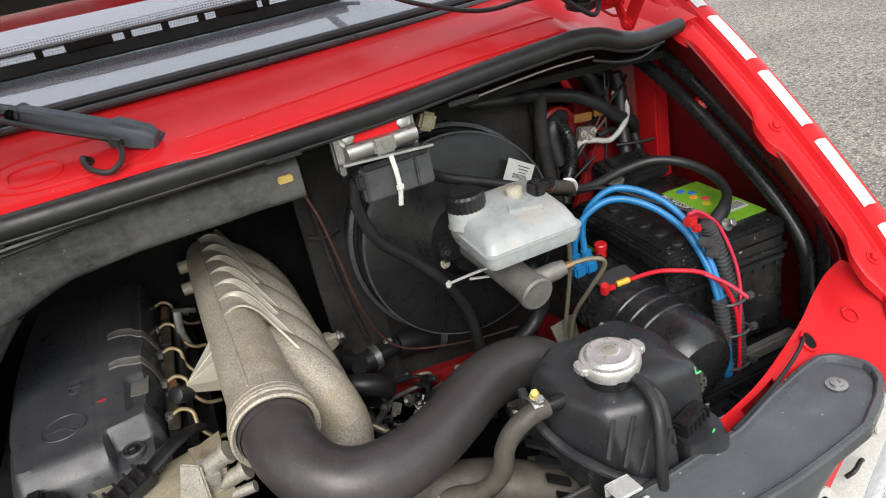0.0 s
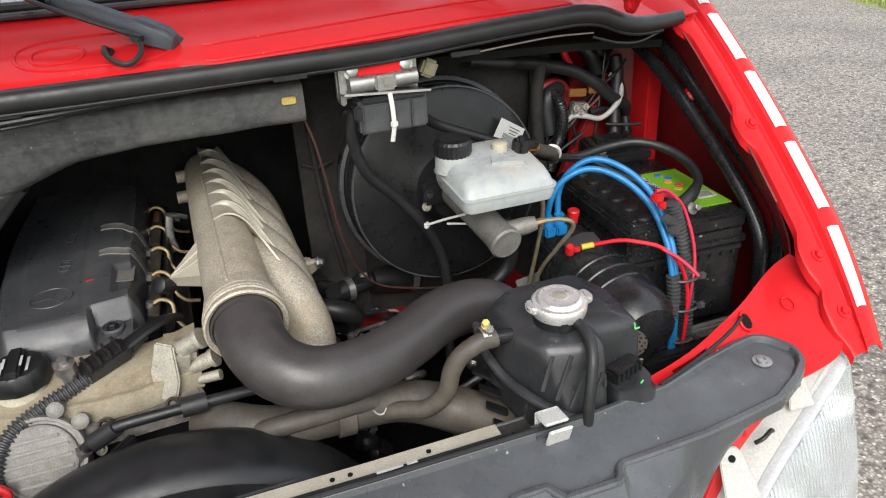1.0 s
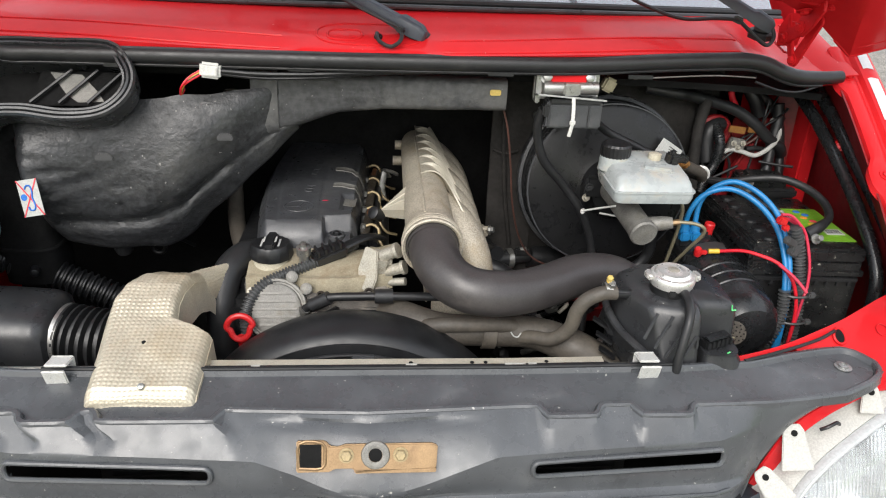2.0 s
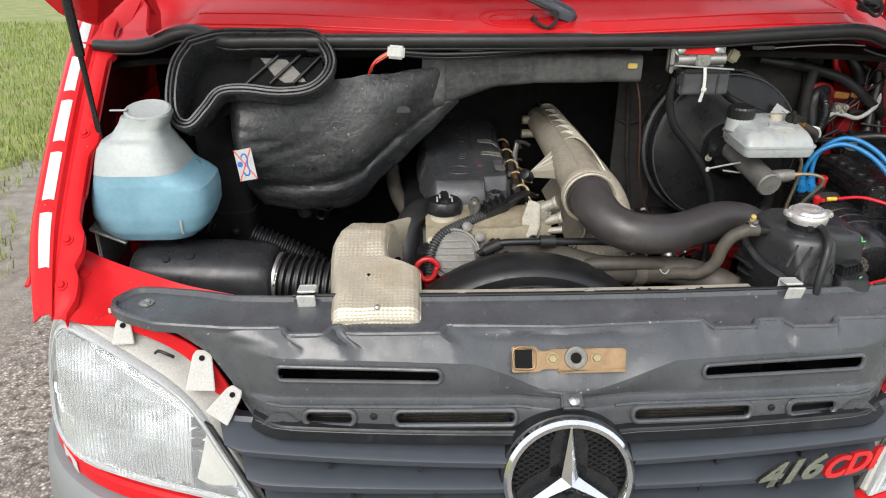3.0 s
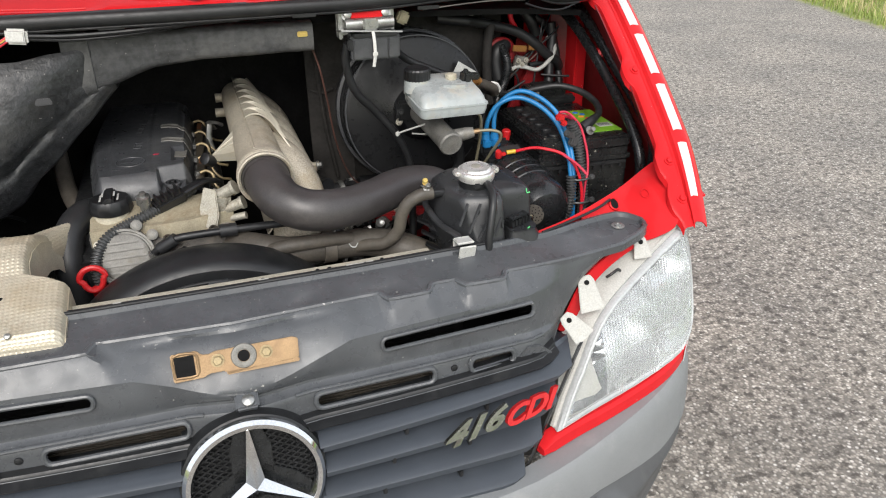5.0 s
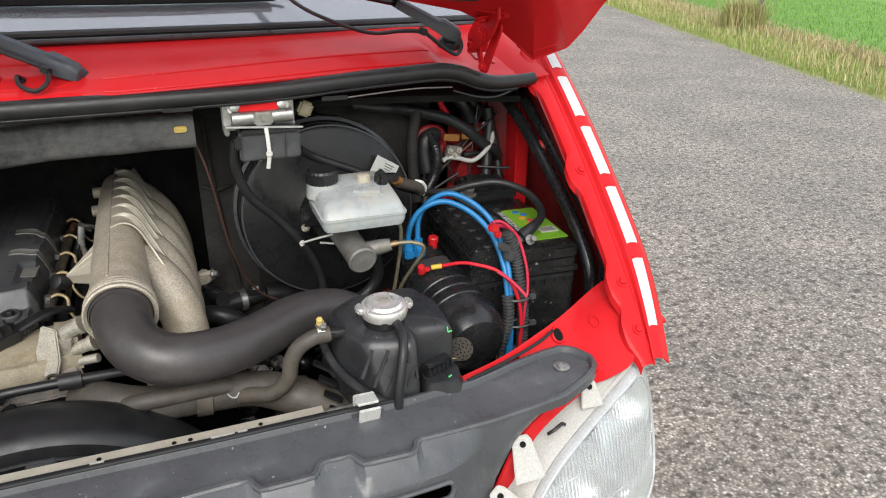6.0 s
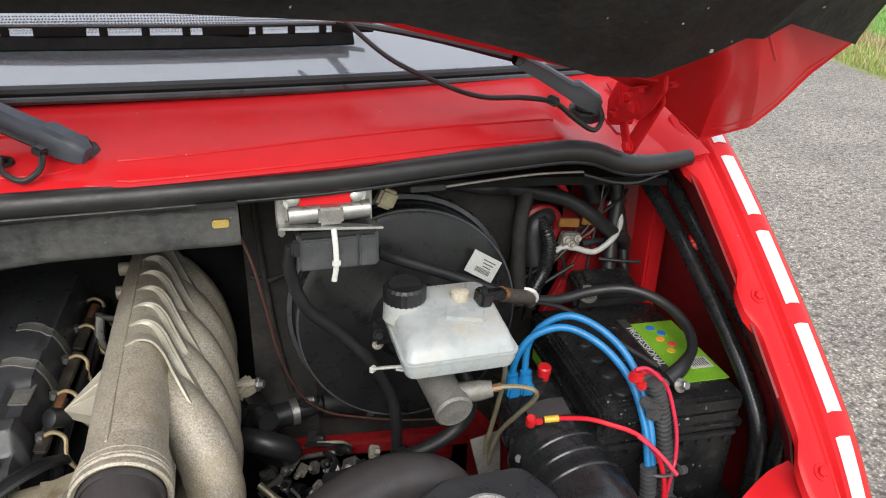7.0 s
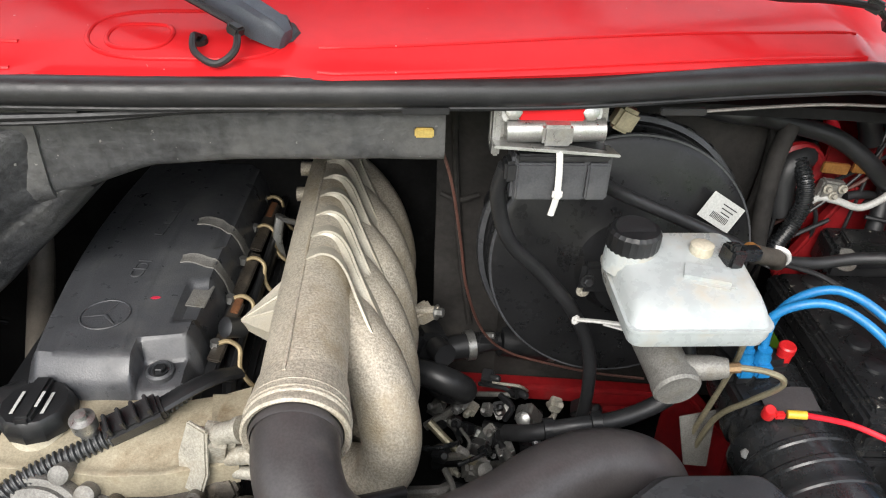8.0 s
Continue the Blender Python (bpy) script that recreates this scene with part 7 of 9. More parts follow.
for k, y in enumerate((0.575, 0.665, 0.755, 0.845, 0.935)):
    part("injector_line", tube([(-0.016, y + 0.006, 1.070), (-0.002, y + 0.005, 1.074), (0.010, y, 1.066), (0.012, y - 0.016, 1.050), (0.026, y - 0.026, 1.034), (0.046, y - 0.022, 1.026)], 0.0029, 8, 5), INJECTOR, engine, "brass-coloured injector line")
    part("injector_nut", lathe([(0.006, 0), (0.006, 0.010), (0, 0.010)], (-0.020, y + 0.006, 1.064), (0.2, 0, 1), 6), STEEL, engine)
part("fuel_rail", tube([(0.018, 0.50, 1.000), (0.020, 0.75, 1.008), (0.022, 0.98, 1.010)], 0.011, 14, 4), BLACK, engine, "sooty fuel rail")
part("injector_rail", tube([(0.004, 0.54, 1.050), (0.008, 0.80, 1.056), (0.012, 1.0, 1.058)], 0.005, 10, 4), BLACK, engine)
part("head_loom", tube([(0.004, 0.50, 1.016), (-0.006, 0.62, 1.040), (0.004, 0.74, 1.042), (0.010, 0.90, 1.045)], 0.009, 10, 5), RUBBER, engine, "black wiring over the head")
for y in (0.53, 0.60, 0.67, 0.75, 0.83):
    part("head_bracket", box((0.008, y, 1.006), (0.026, 0.020, 0.018), 0.003, (20, 30, 10)), BLACK, engine)
part("bent_strap", join(tube([(0.030, 0.86, 1.075), (0.022, 0.84, 1.095), (0.034, 0.82, 1.10), (0.048, 0.825, 1.092)], 0.008, 8, 4, squash=0.5), tube([(0.022, 0.84, 1.095), (0.016, 0.835, 1.06), (0.020, 0.83, 1.03)], 0.007, 8, 4, squash=0.5)), STEEL, engine, "bent metal strap")

# Corrugated loom over the front of the engine, with its clip.
solo("engine_loom", tube([(-0.205, 0.365, 0.955), (-0.208, 0.375, 1.000), (-0.188, 0.40, 1.032), (-0.150, 0.425, 1.045), (-0.105, 0.445, 1.055), (-0.062, 0.470, 1.066), (-0.030, 0.50, 1.072)], 0.0088, 14, 6, ribs=(0.0056, 0.0034)), CORRUGATED, "grey corrugated wiring conduit across the engine", "conduit")
lc = thing("loom_clip", (-0.075, 0.455, 1.06), "black plastic loom clip on the engine", "clip")
part("clip_body", box((-0.075, 0.462, 1.068), (0.06, 0.028, 0.024), 0.004, (20, -12, 25)), BLACK, lc)
for k in range(4):
    part("clip_rib", box((-0.094 + 0.012 * k, 0.448 + 0.006 * k, 1.070 + 0.003 * k), (0.004, 0.02, 0.034), 0.001, (20, -12, 25)), BLACK, lc)
part("clip_arm", tube([(-0.05, 0.475, 1.075), (-0.02, 0.495, 1.082), (0.0, 0.515, 1.078), (0.016, 0.535, 1.066)], 0.011, 10, 4, squash=0.5), BLACK, lc)

# Red dipstick handle.
dip = thing("dipstick", (-0.214, 0.355, 0.94), "red plastic ring handle of the dipstick", "dipstick")
part("handle_ring", tube([(-0.214 + 0.0215 * math.cos(t) * (1.0 if math.sin(t) > 0 else 0.75), 0.350 + 0.004 * math.sin(t), 0.985 + 0.020 * math.sin(t)) for t in (2 * math.pi * k / 24 for k in range(25))], 0.0052, 10, 2), RED_PLASTIC, dip)
part("handle_stem", tube([(-0.214, 0.352, 0.966), (-0.213, 0.356, 0.945), (-0.210, 0.37, 0.88)], [0.008, 0.006, 0.005], 10, 4), RED_PLASTIC, dip)

# Radiator fan cowl.
fan = thing("fan_cowl", (-0.045, 0.30, 0.80), "black plastic fan cowl in front of the engine", "fan cowl")
CX, CZ, GROW = -0.030, 0.752, 0.036
part("rim", rings([[V((CX + (r + GROW) * math.cos(a), 0.30 + dy, CZ + (r + GROW) * math.sin(a))) for a in span(radians(8), radians(172), 72)] for r, dy in ((0.226, -0.058), (0.236, -0.054), (0.245, -0.036), (0.249, 0.0), (0.246, 0.020), (0.240, 0.034), (0.228, 0.046), (0.216, 0.044), (0.205, 0.02))], cap=False, closed=False), BLACK, fan, "curved cowl rim", sharp=50)
part("cowl_face", sheet(span(CX - 0.26, CX + 0.26, 44), span(0, 1, 6), lambda u, v: V((u, 0.243, CZ + v * max(0.02, math.sqrt(max(0.0, (0.228 + GROW) ** 2 - (u - CX) ** 2)) + 0.004))), 0.003), BLACK, fan)
part("cowl_rib", join(box((-0.02, 0.238, 0.990), (0.28, 0.008, 0.006), 0.002), box((-0.01, 0.235, 0.996), (0.035, 0.012, 0.016), 0.002)), COVER, fan)
part("cowl_rib", tube([(CX + 0.252 * math.cos(a), 0.236, CZ + 0.252 * math.sin(a)) for a in span(radians(40), radians(140), 30)], 0.003, 8, 1), BLACK, fan)
solo("fan", join(*[box((-0.04 + 0.10 * math.cos(a), 0.36, 0.83 + 0.10 * math.sin(a)), (0.16, 0.01, 0.06), 0.003, (35, -math.degrees(a), 0)) for a in (2 * math.pi * k / 7 for k in range(7))], lathe([(0, 0), (0.05, 0.0), (0.05, 0.05), (0, 0.05)], (-0.04, 0.39, 0.83), (0, -1, 0), 24)), DARK, "dark fan behind the cowl", "fan")

# ---- engine bay, intake side ----
manifold = thing("intake_manifold", (0.12, 0.70, 0.95), "sand-cast aluminium intake manifold with curved runners", "intake manifold")
plenum = [(0.100, 0.402, 1.114), (0.100, 0.45, 1.118), (0.099, 0.55, 1.124), (0.098, 0.70, 1.127), (0.096, 0.85, 1.127), (0.094, 0.950, 1.124), (0.094, 0.978, 1.122)]
part("plenum", tube(plenum, [0.0445, 0.0435, 0.0425, 0.041, 0.038, 0.034, 0.024], 36, 6), ALU, manifold, "grainy cast plenum tube", sharp=50)
fl_o, fl_d = (0.100, 0.394, 1.112), (0, 1, 0.06)
flange = part("flange", lathe([(0.0445, 0.062), (0.0465, 0.052), (0.0485, 0.034), (0.0505, 0.020), (0.0510, 0.012), (0.0495, 0.010), (0.0500, 0.007), (0.0515, 0.004), (0.0515, -0.001), (0.0490, -0.003), (0.0450, 0.0), (0.0430, 0.008)], fl_o, fl_d, 52), ALU, manifold, "flared ringed mouth of the plenum")
for r_, h_ in ((0.0508, 0.0165), (0.0495, 0.026)):
    part("mouth_bead", lathe([(r_ - 0.002, -0.0014), (r_ + 0.0004, -0.0012), (r_ + 0.0008, 0.0), (r_ + 0.0004, 0.0012), (r_ - 0.002, 0.0014)], V(fl_o) + V(fl_d) * h_, fl_d, 48), ALU, flange)
part("seam_line", tube([(0.088, 0.43, 1.1600), (0.088, 0.52, 1.1645), (0.088, 0.70, 1.1668), (0.088, 0.85, 1.164), (0.088, 0.94, 1.156)], 0.0020, 6, 4), ALU, manifold)
# Ribs sweep from the seam forward and down over the runners; between them the casting is sunk like overlapping scales.
RIB = [(0.090, 0.000, 1.1655), (0.106, 0.006, 1.1685), (0.121, 0.001, 1.1665), (0.134, -0.018, 1.160), (0.146, -0.046, 1.146), (0.160, -0.070, 1.124), (0.176, -0.090, 1.096), (0.190, -0.106, 1.062), (0.198, -0.116, 1.025)]
RIB_PATH, _ = smooth_path(RIB, 5)
RIB_Y = [0.500, 0.611, 0.662, 0.713, 0.766, 0.820, 0.876, 0.934, 0.990]


def scale_point(k, i, q):
    """Skin from rib k back to rib k + 1: q from 0 to 1, i along the rib."""
    p = RIB_PATH[i]
    t = i / (len(RIB_PATH) - 1)
    y = RIB_Y[k] + (RIB_Y[k + 1] - RIB_Y[k]) * q
    shrink = 1 - 0.10 * max(0, (y - 0.65) / 0.33)
    out = V((0.30 + 0.65 * t, -0.12, 0.95 - 0.65 * t)).normalized()
    deep = 0.0125 * math.sin(math.pi * min(1, t * 1.12) ** 0.60) if t < 0.9 else 0.0
    if q < 0.74:
        h = -deep * (q / 0.74) ** 1.5
    else:
        w = (q - 0.74) / 0.26
        h = -deep * (1 - w ** 2.2)
    c = V((0.098, y + p.y, 1.126))
    return c + (V((p.x, y + p.y, p.z)) - c) * shrink + out * h


for k in range(1, len(RIB_Y) - 1):
    part("rib", sheet(list(range(len(RIB_PATH))), [0, 0.06, 0.15, 0.3, 0.45, 0.6, 0.70, 0.74, 0.80, 0.86, 0.92, 0.97, 1.0], lambda i, q: scale_point(k, int(i), q), 0.003), ALU_BRIGHT, manifold, "smooth cast rib sweeping over the runners", sharp=50)
for k in range(5):
    y = 0.612 + 0.090 * k
    run = tube([(0.105, y, 1.112), (0.138, y - 0.040, 1.100), (0.166, y - 0.080, 1.076), (0.182, y - 0.112, 1.040), (0.186, y - 0.128, 1.000), (0.172, y - 0.126, 0.955), (0.13, y - 0.10, 0.93)], [0.034, 0.035, 0.0355, 0.035, 0.034, 0.034, 0.034], 28, 6)
    part("runner", run, ALU, manifold, "curved cast runner", sharp=60)
part("casting_skirt", sheet(span(0.56, 0.94, 8), [0, 1, 2, 3], lambda u, k: V(((0.120, 0.138, 0.130, 0.100)[int(k)], u - 0.02 * k, (1.09, 1.03, 0.98, 0.95)[int(k)])), 0.004), ALU, manifold)
tri = bmesh.new()
tv = [tri.verts.new(p) for p in ((0.013, 0.580, 1.104), (0.068, 0.604, 1.150), (0.062, 0.528, 1.124), (0.015, 0.584, 1.090), (0.070, 0.608, 1.130), (0.064, 0.532, 1.104))]
for f_ in ((0, 1, 2), (5, 4, 3), (0, 3, 4, 1), (1, 4, 5, 2), (2, 5, 3, 0)):
    tri.faces.new([tv[i] for i in f_])
bevel_all(tri, 0.003, 2)
brk = part("triangular_bracket", tri, ALU_BRIGHT, manifold, "pale triangular bracket")
for q in (0.35, 0.62):
    part("bracket_rib", tube([V((0.016, 0.580, 1.106)), V((0.066, 0.604, 1.151)).lerp(V((0.062, 0.530, 1.126)), q)], [0.001, 0.0024], 6, 3), ALU_BRIGHT, brk)
part("bracket_boss", lathe([(0.012, -0.006), (0.012, 0.018), (0.008, 0.02), (0, 0.02)], (0.010, 0.580, 1.094), (-0.6, -0.6, 0.5), 16), BLACK, manifold)
for p in ((0.045, 0.93, 1.128), (0.040, 0.90, 1.10)):
    part("stub", tube([(0.075, p[1], p[2]), p], 0.011, 12, 3), ALU, manifold)
part("side_bracket", join(box((0.226, 0.742, 0.990), (0.035, 0.03, 0.022), 0.004, (0, -20, 20)), tube([(0.21, 0.74, 1.0), (0.250, 0.735, 1.002)], 0.006, 8, 3)), ALU, manifold)
part("side_bolt", bolt((0.247, 0.733, 1.000), (0.9, -0.4, 0.2), 0.007, 0.010), STEEL, manifold, "zinc bolt")
part("end_plug", lathe([(0.020, 0), (0.016, 0.006), (0.012, 0.004), (0, 0.004)], (0.090, 0.968, 1.140), (0, 0.3, 1), 18), ALU_OLD, manifold)
solo("manifold_seal", lathe([(0.0415, 0.006), (0.0440, 0.002), (0.0440, -0.006), (0.0415, -0.008)], (0.100, 0.398, 1.112), (0, 1, 0.06), 36), RUBBER, "black rubber cuff inside the manifold mouth", "seal")
solo("side_coupler", join(box((0.232, 0.725, 0.955), (0.05, 0.05, 0.05), 0.008, (0, 20, 20)), lathe([(0.016, 0), (0.016, 0.03), (0, 0.03)], (0.246, 0.70, 0.965), (0.4, -0.9, 0.2), 16)), BLACK, "black sensor block beside the manifold", "sensor")

# Charge hose: thick S-shaped rubber hose from manifold to intercooler.
chg = thing("charge_air_hose", (0.25, 0.43, 0.95), "thick matt black S-shaped rubber charge hose", "hose")
part("hose", tube([(0.100, 0.412, 1.114), (0.101, 0.385, 1.112), (0.106, 0.352, 1.104), (0.122, 0.320, 1.092), (0.152, 0.300, 1.082), (0.190, 0.296, 1.077), (0.240, 0.312, 1.072), (0.290, 0.340, 1.070), (0.335, 0.371, 1.069), (0.378, 0.393, 1.063), (0.418, 0.403, 1.052), (0.450, 0.410, 1.028), (0.472, 0.422, 0.985), (0.484, 0.440, 0.93), (0.490, 0.46, 0.87)], [0.041, 0.041, 0.0395, 0.038, 0.037, 0.0365, 0.0355, 0.0355, 0.036, 0.037, 0.0375, 0.038, 0.038, 0.038, 0.038], 44, 8), HOSE, chg, sharp=60)
part("cuff", lathe([(0.0415, 0.0), (0.0435, -0.003), (0.0435, -0.012), (0.0415, -0.016)], (0.100, 0.402, 1.113), (0, 1, 0.06), 36), HOSE, chg)
part("print_band", bars([(0.0, 0.0, 0.05)], facing((0.262, 0.2900, 1.083), (0.45, -0.85, 0.30), turn=-6), 0.010, 0.0006), RUBBER, chg, "faint moulded print")

# Coolant hoses in front of the engine.
rad = thing("radiator_hose", (0.22, 0.31, 0.93), "dusty brown-grey radiator hose", "hose")
part("hose", tube([(0.030, 0.40, 0.985), (0.060, 0.365, 0.990), (0.120, 0.345, 0.985), (0.200, 0.345, 0.980), (0.270, 0.335, 0.982), (0.330, 0.305, 0.972), (0.385, 0.275, 0.945), (0.420, 0.255, 0.91)], [0.030, 0.030, 0.026, 0.026, 0.027, 0.031, 0.033, 0.033], 24, 6), OLD_HOSE, rad, sharp=60)
part("branch", tube([(0.070, 0.350, 0.985), (0.105, 0.326, 1.002), (0.160, 0.322, 1.006), (0.215, 0.330, 1.000), (0.255, 0.335, 0.988)], 0.013, 14, 5), OLD_HOSE, rad)
part("clip_band", lathe([(0.0275, -0.012), (0.030, -0.011), (0.030, 0.011), (0.0275, 0.012)], (0.195, 0.345, 0.980), (1, 0, -0.05), 30), OLD_HOSE, rad)
part("chalk_mark", tube([(0.228, 0.316, 0.995), (0.233, 0.315, 0.988), (0.240, 0.314, 0.987), (0.245, 0.315, 0.994)], 0.0012, 6, 3), PAPER, rad)
bleed = thing("vent_hose", (0.25, 0.29, 1.0), "thin brown-grey coolant vent hose to the tank", "hose")
part("hose", tube([(0.235, 0.335, 0.975), (0.262, 0.308, 0.990), (0.290, 0.286, 1.000), (0.312, 0.274, 1.026), (0.318, 0.266, 1.062), (0.330, 0.262, 1.084), (0.352, 0.261, 1.096), (0.374, 0.262, 1.097)], 0.0115, 16, 6), OLD_HOSE, bleed, sharp=60)
part("hose_clamp", join(lathe([(0.0125, -0.005), (0.014, -0.005), (0.014, 0.005), (0.0125, 0.005)], (0.362, 0.266, 1.0985), (1, 0.05, 0.1), 24), box((0.364, 0.258, 1.112), (0.010, 0.010, 0.014), 0.002, (30, 0, 0))), STEEL, bleed, "bright steel hose clamp")
part("clamp_screw", bolt((0.362, 0.262, 1.117), (-0.2, -0.5, 0.8), 0.005, 0.010, 1.1), GOLD, bleed)
cross = thing("cross_pipe", (0.05, 0.375, 1.0), "black plastic vacuum pipe across the engine front", "pipe")
part("pipe", tube([(-0.118, 0.385, 0.995), (-0.095, 0.378, 1.016), (-0.070, 0.374, 1.028), (-0.02, 0.374, 1.030), (0.06, 0.378, 1.028), (0.14, 0.39, 1.020), (0.20, 0.42, 1.0)], 0.0072, 12, 6), BLACK, cross)
part("sleeve", tube([(-0.100, 0.379, 1.010), (-0.070, 0.374, 1.028)], 0.0115, 14, 3), RUBBER, cross)
part("sleeve", tube([(0.005, 0.375, 1.030), (0.035, 0.377, 1.029)], 0.0125, 14, 3), RUBBER, cross)
part("metal_end", tube([(-0.122, 0.388, 0.988), (-0.112, 0.384, 1.003)], 0.011, 14, 2), STEEL, cross)
solo("breather_elbow", tube([(-0.205, 0.515, 1.045), (-0.232, 0.490, 1.046), (-0.252, 0.455, 1.028), (-0.258, 0.425, 0.985), (-0.255, 0.410, 0.92), (-0.250, 0.40, 0.85)], 0.026, 22, 6), RUBBER, "black rubber breather elbow beside the engine", "hose")
solo("heater_pipe", tube([(-0.300, 0.86, 1.26), (-0.296, 0.81, 1.16), (-0.292, 0.77, 1.07), (-0.278, 0.70, 1.015), (-0.245, 0.60, 0.99), (-0.22, 0.52, 0.97)], 0.017, 16, 6), OLD_HOSE, "dusty heater hose beside the engine", "hose")
solo("heater_bracket", lathe([(0.012, 0), (0.016, 0.004), (0.016, 0.03), (0, 0.032)], (-0.285, 0.80, 1.18), (0.2, -1, 0.2), 18), RUST, "rusty brown pipe bracket", "bracket")
solo("cable_eye", join(tube([(-0.469 + 0.014 * math.cos(t), 0.79, 0.93 + 0.014 * math.sin(t)) for t in (2 * math.pi * k / 18 for k in range(19))], 0.005, 8, 2), tube([(-0.455, 0.79, 0.935), (-0.43, 0.80, 0.945), (-0.40, 0.82, 0.92)], 0.004, 8, 4)), BLACK, "black cable eye on the bulkhead", "bracket")
solo("rubber_pad", lathe([(0.016, 0), (0.018, 0.010), (0.012, 0.024), (0, 0.026)], (-0.482, 0.63, 0.995), (0, -0.4, 0.9), 18), RUBBER, "small rubber buffer below the duct", "buffer")

# Lower clutter between engine and booster.
lower = thing("fuel_hose", (0.28, 0.66, 0.90), "black rubber fuel hose with clamp and connector", "hose")
part("hose", tube([(0.19, 0.70, 0.92), (0.225, 0.67, 0.945), (0.262, 0.655, 0.940), (0.285, 0.665, 0.915), (0.262, 0.69, 0.895), (0.24, 0.72, 0.90), (0.262, 0.745, 0.918), (0.300, 0.755, 0.922)], 0.019, 18, 6), RUBBER, lower)
part("clamp", lathe([(0.020, -0.006), (0.0225, -0.006), (0.0225, 0.006), (0.020, 0.006)], (0.300, 0.755, 0.922), (1, 0.2, 0), 24), STEEL, lower, "steel clamp")
part("connector", join(tube([(0.305, 0.757, 0.923), (0.345, 0.765, 0.925)], 0.016, 16, 3), box((0.325, 0.745, 0.944), (0.03, 0.014, 0.016), 0.003)), BLACK, lower)
part("clamp_screw", bolt((0.316, 0.748, 0.946), (0.8, -0.4, 0.3), 0.005, 0.02, 1.2), STEEL, lower)
part("filter_body", tube([(0.345, 0.767, 0.922), (0.385, 0.775, 0.915), (0.42, 0.78, 0.905)], [0.024, 0.030, 0.030], 22, 4), BLACK, lower)
part("pale_collar", tube([(0.405, 0.778, 0.908), (0.435, 0.782, 0.900)], 0.027, 22, 3), ALU_GREY, lower, "pale metal collar")
solo("red_crossmember", join(box((0.44, 0.748, 0.838), (0.34, 0.03, 0.030), 0.006, (0, 2, -4)), box((0.525, 0.752, 0.79), (0.10, 0.03, 0.05), 0.008, (10, 0, 0)), box((0.60, 0.60, 0.86), (0.02, 0.14, 0.16), 0.004, (0, 0, 15))), RED_IN, "dull red chassis cross member below the booster", "chassis beam")
rng = random.Random(11)
for k in range(26):
    x, y, z = rng.uniform(0.24, 0.56), rng.uniform(0.55, 0.78), rng.uniform(0.70, 0.86)
    m_ = rng.choice((BLACK, BLACK, RUBBER, STEEL, ALU_GREY, BLACK_GLOSS))
    if k % 2:
        a = V((x, y, z))
        b = a + V((rng.uniform(-0.08, 0.08), rng.uniform(-0.06, 0.06), rng.uniform(-0.06, 0.07)))
        solo("small_pipe", tube([a, a.lerp(b, 0.5) + V((0.02, -0.02, 0.02)), b], rng.uniform(0.004, 0.010), 10, 4), m_, "small oily pipe in the depth of the bay", "pipe", "pipes below the booster")
    else:
        solo("small_fitting", join(box((x, y, z), (0.035, 0.03, 0.03), 0.005, (rng.uniform(0, 60), rng.uniform(0, 60), 0)), lathe([(0.011, 0), (0.011, 0.03), (0.006, 0.033), (0, 0.033)], (x, y, z), (rng.uniform(-1, 1), -1, rng.uniform(0, 1)), 14)), m_, "small oily fitting in the depth of the bay", "fitting", "fittings below the booster")
for k in range(34):
    x, y, z = rng.uniform(0.235, 0.43), rng.uniform(0.57, 0.74), rng.uniform(0.80, 0.90)
    m_ = rng.choice((BLACK, BLACK, BLACK_GLOSS, RUBBER, ALU_GREY, ALU_OLD, STEEL))
    e_ = rng.uniform(0.006, 0.012)
    if k % 3:
        solo("small_fitting", join(box((x, y, z), (2.2 * e_, 1.8 * e_, 1.6 * e_), 0.002, (rng.uniform(-40, 40), rng.uniform(-40, 40), rng.uniform(0, 90))), lathe([(0.6 * e_, 0), (0.6 * e_, 2 * e_), (0.4 * e_, 2.3 * e_), (0, 2.3 * e_)], (x, y, z), (rng.uniform(-1, 1), -0.8, rng.uniform(0, 1)), 12)), m_, "small oily fitting in the depth of the bay", "fitting", "fittings below the booster")
    else:
        a = V((x, y, z))
        b = a + V((rng.uniform(-0.06, 0.06), rng.uniform(-0.05, 0.03), rng.uniform(-0.04, 0.04)))
        solo("small_pipe", tube([a, a.lerp(b, 0.5) + V((0.01, -0.015, 0.015)), b], 0.4 * e_, 8, 4), m_, "small oily pipe in the depth of the bay", "pipe", "pipes below the booster")
solo("olive_pipe", tube([(0.235, 0.62, 0.90), (0.262, 0.60, 0.88), (0.29, 0.585, 0.862), (0.30, 0.585, 0.855)], 0.006, 10, 4), BRAKE_PIPE, "olive-coloured metal pipe low in the bay", "pipe")
solo("coolant_pipe", tube([(0.33, 0.56, 0.94), (0.355, 0.535, 0.965), (0.40, 0.525, 0.985), (0.455, 0.53, 0.990), (0.505, 0.54, 1.005), (0.528, 0.54, 1.035), (0.525, 0.535, 1.08), (0.515, 0.54, 1.11)], 0.0105, 14, 6), RUBBER, "black hose below the brake cylinder", "hose")
for p in ((0.43, 0.527, 0.988), (0.375, 0.53, 0.975)):
    solo("hose_band", lathe([(0.0115, -0.007), (0.014, -0.006), (0.014, 0.006), (0.0115, 0.007)], p, (1, 0, 0.1), 20), BLACK, "black band on the hose", "clip")

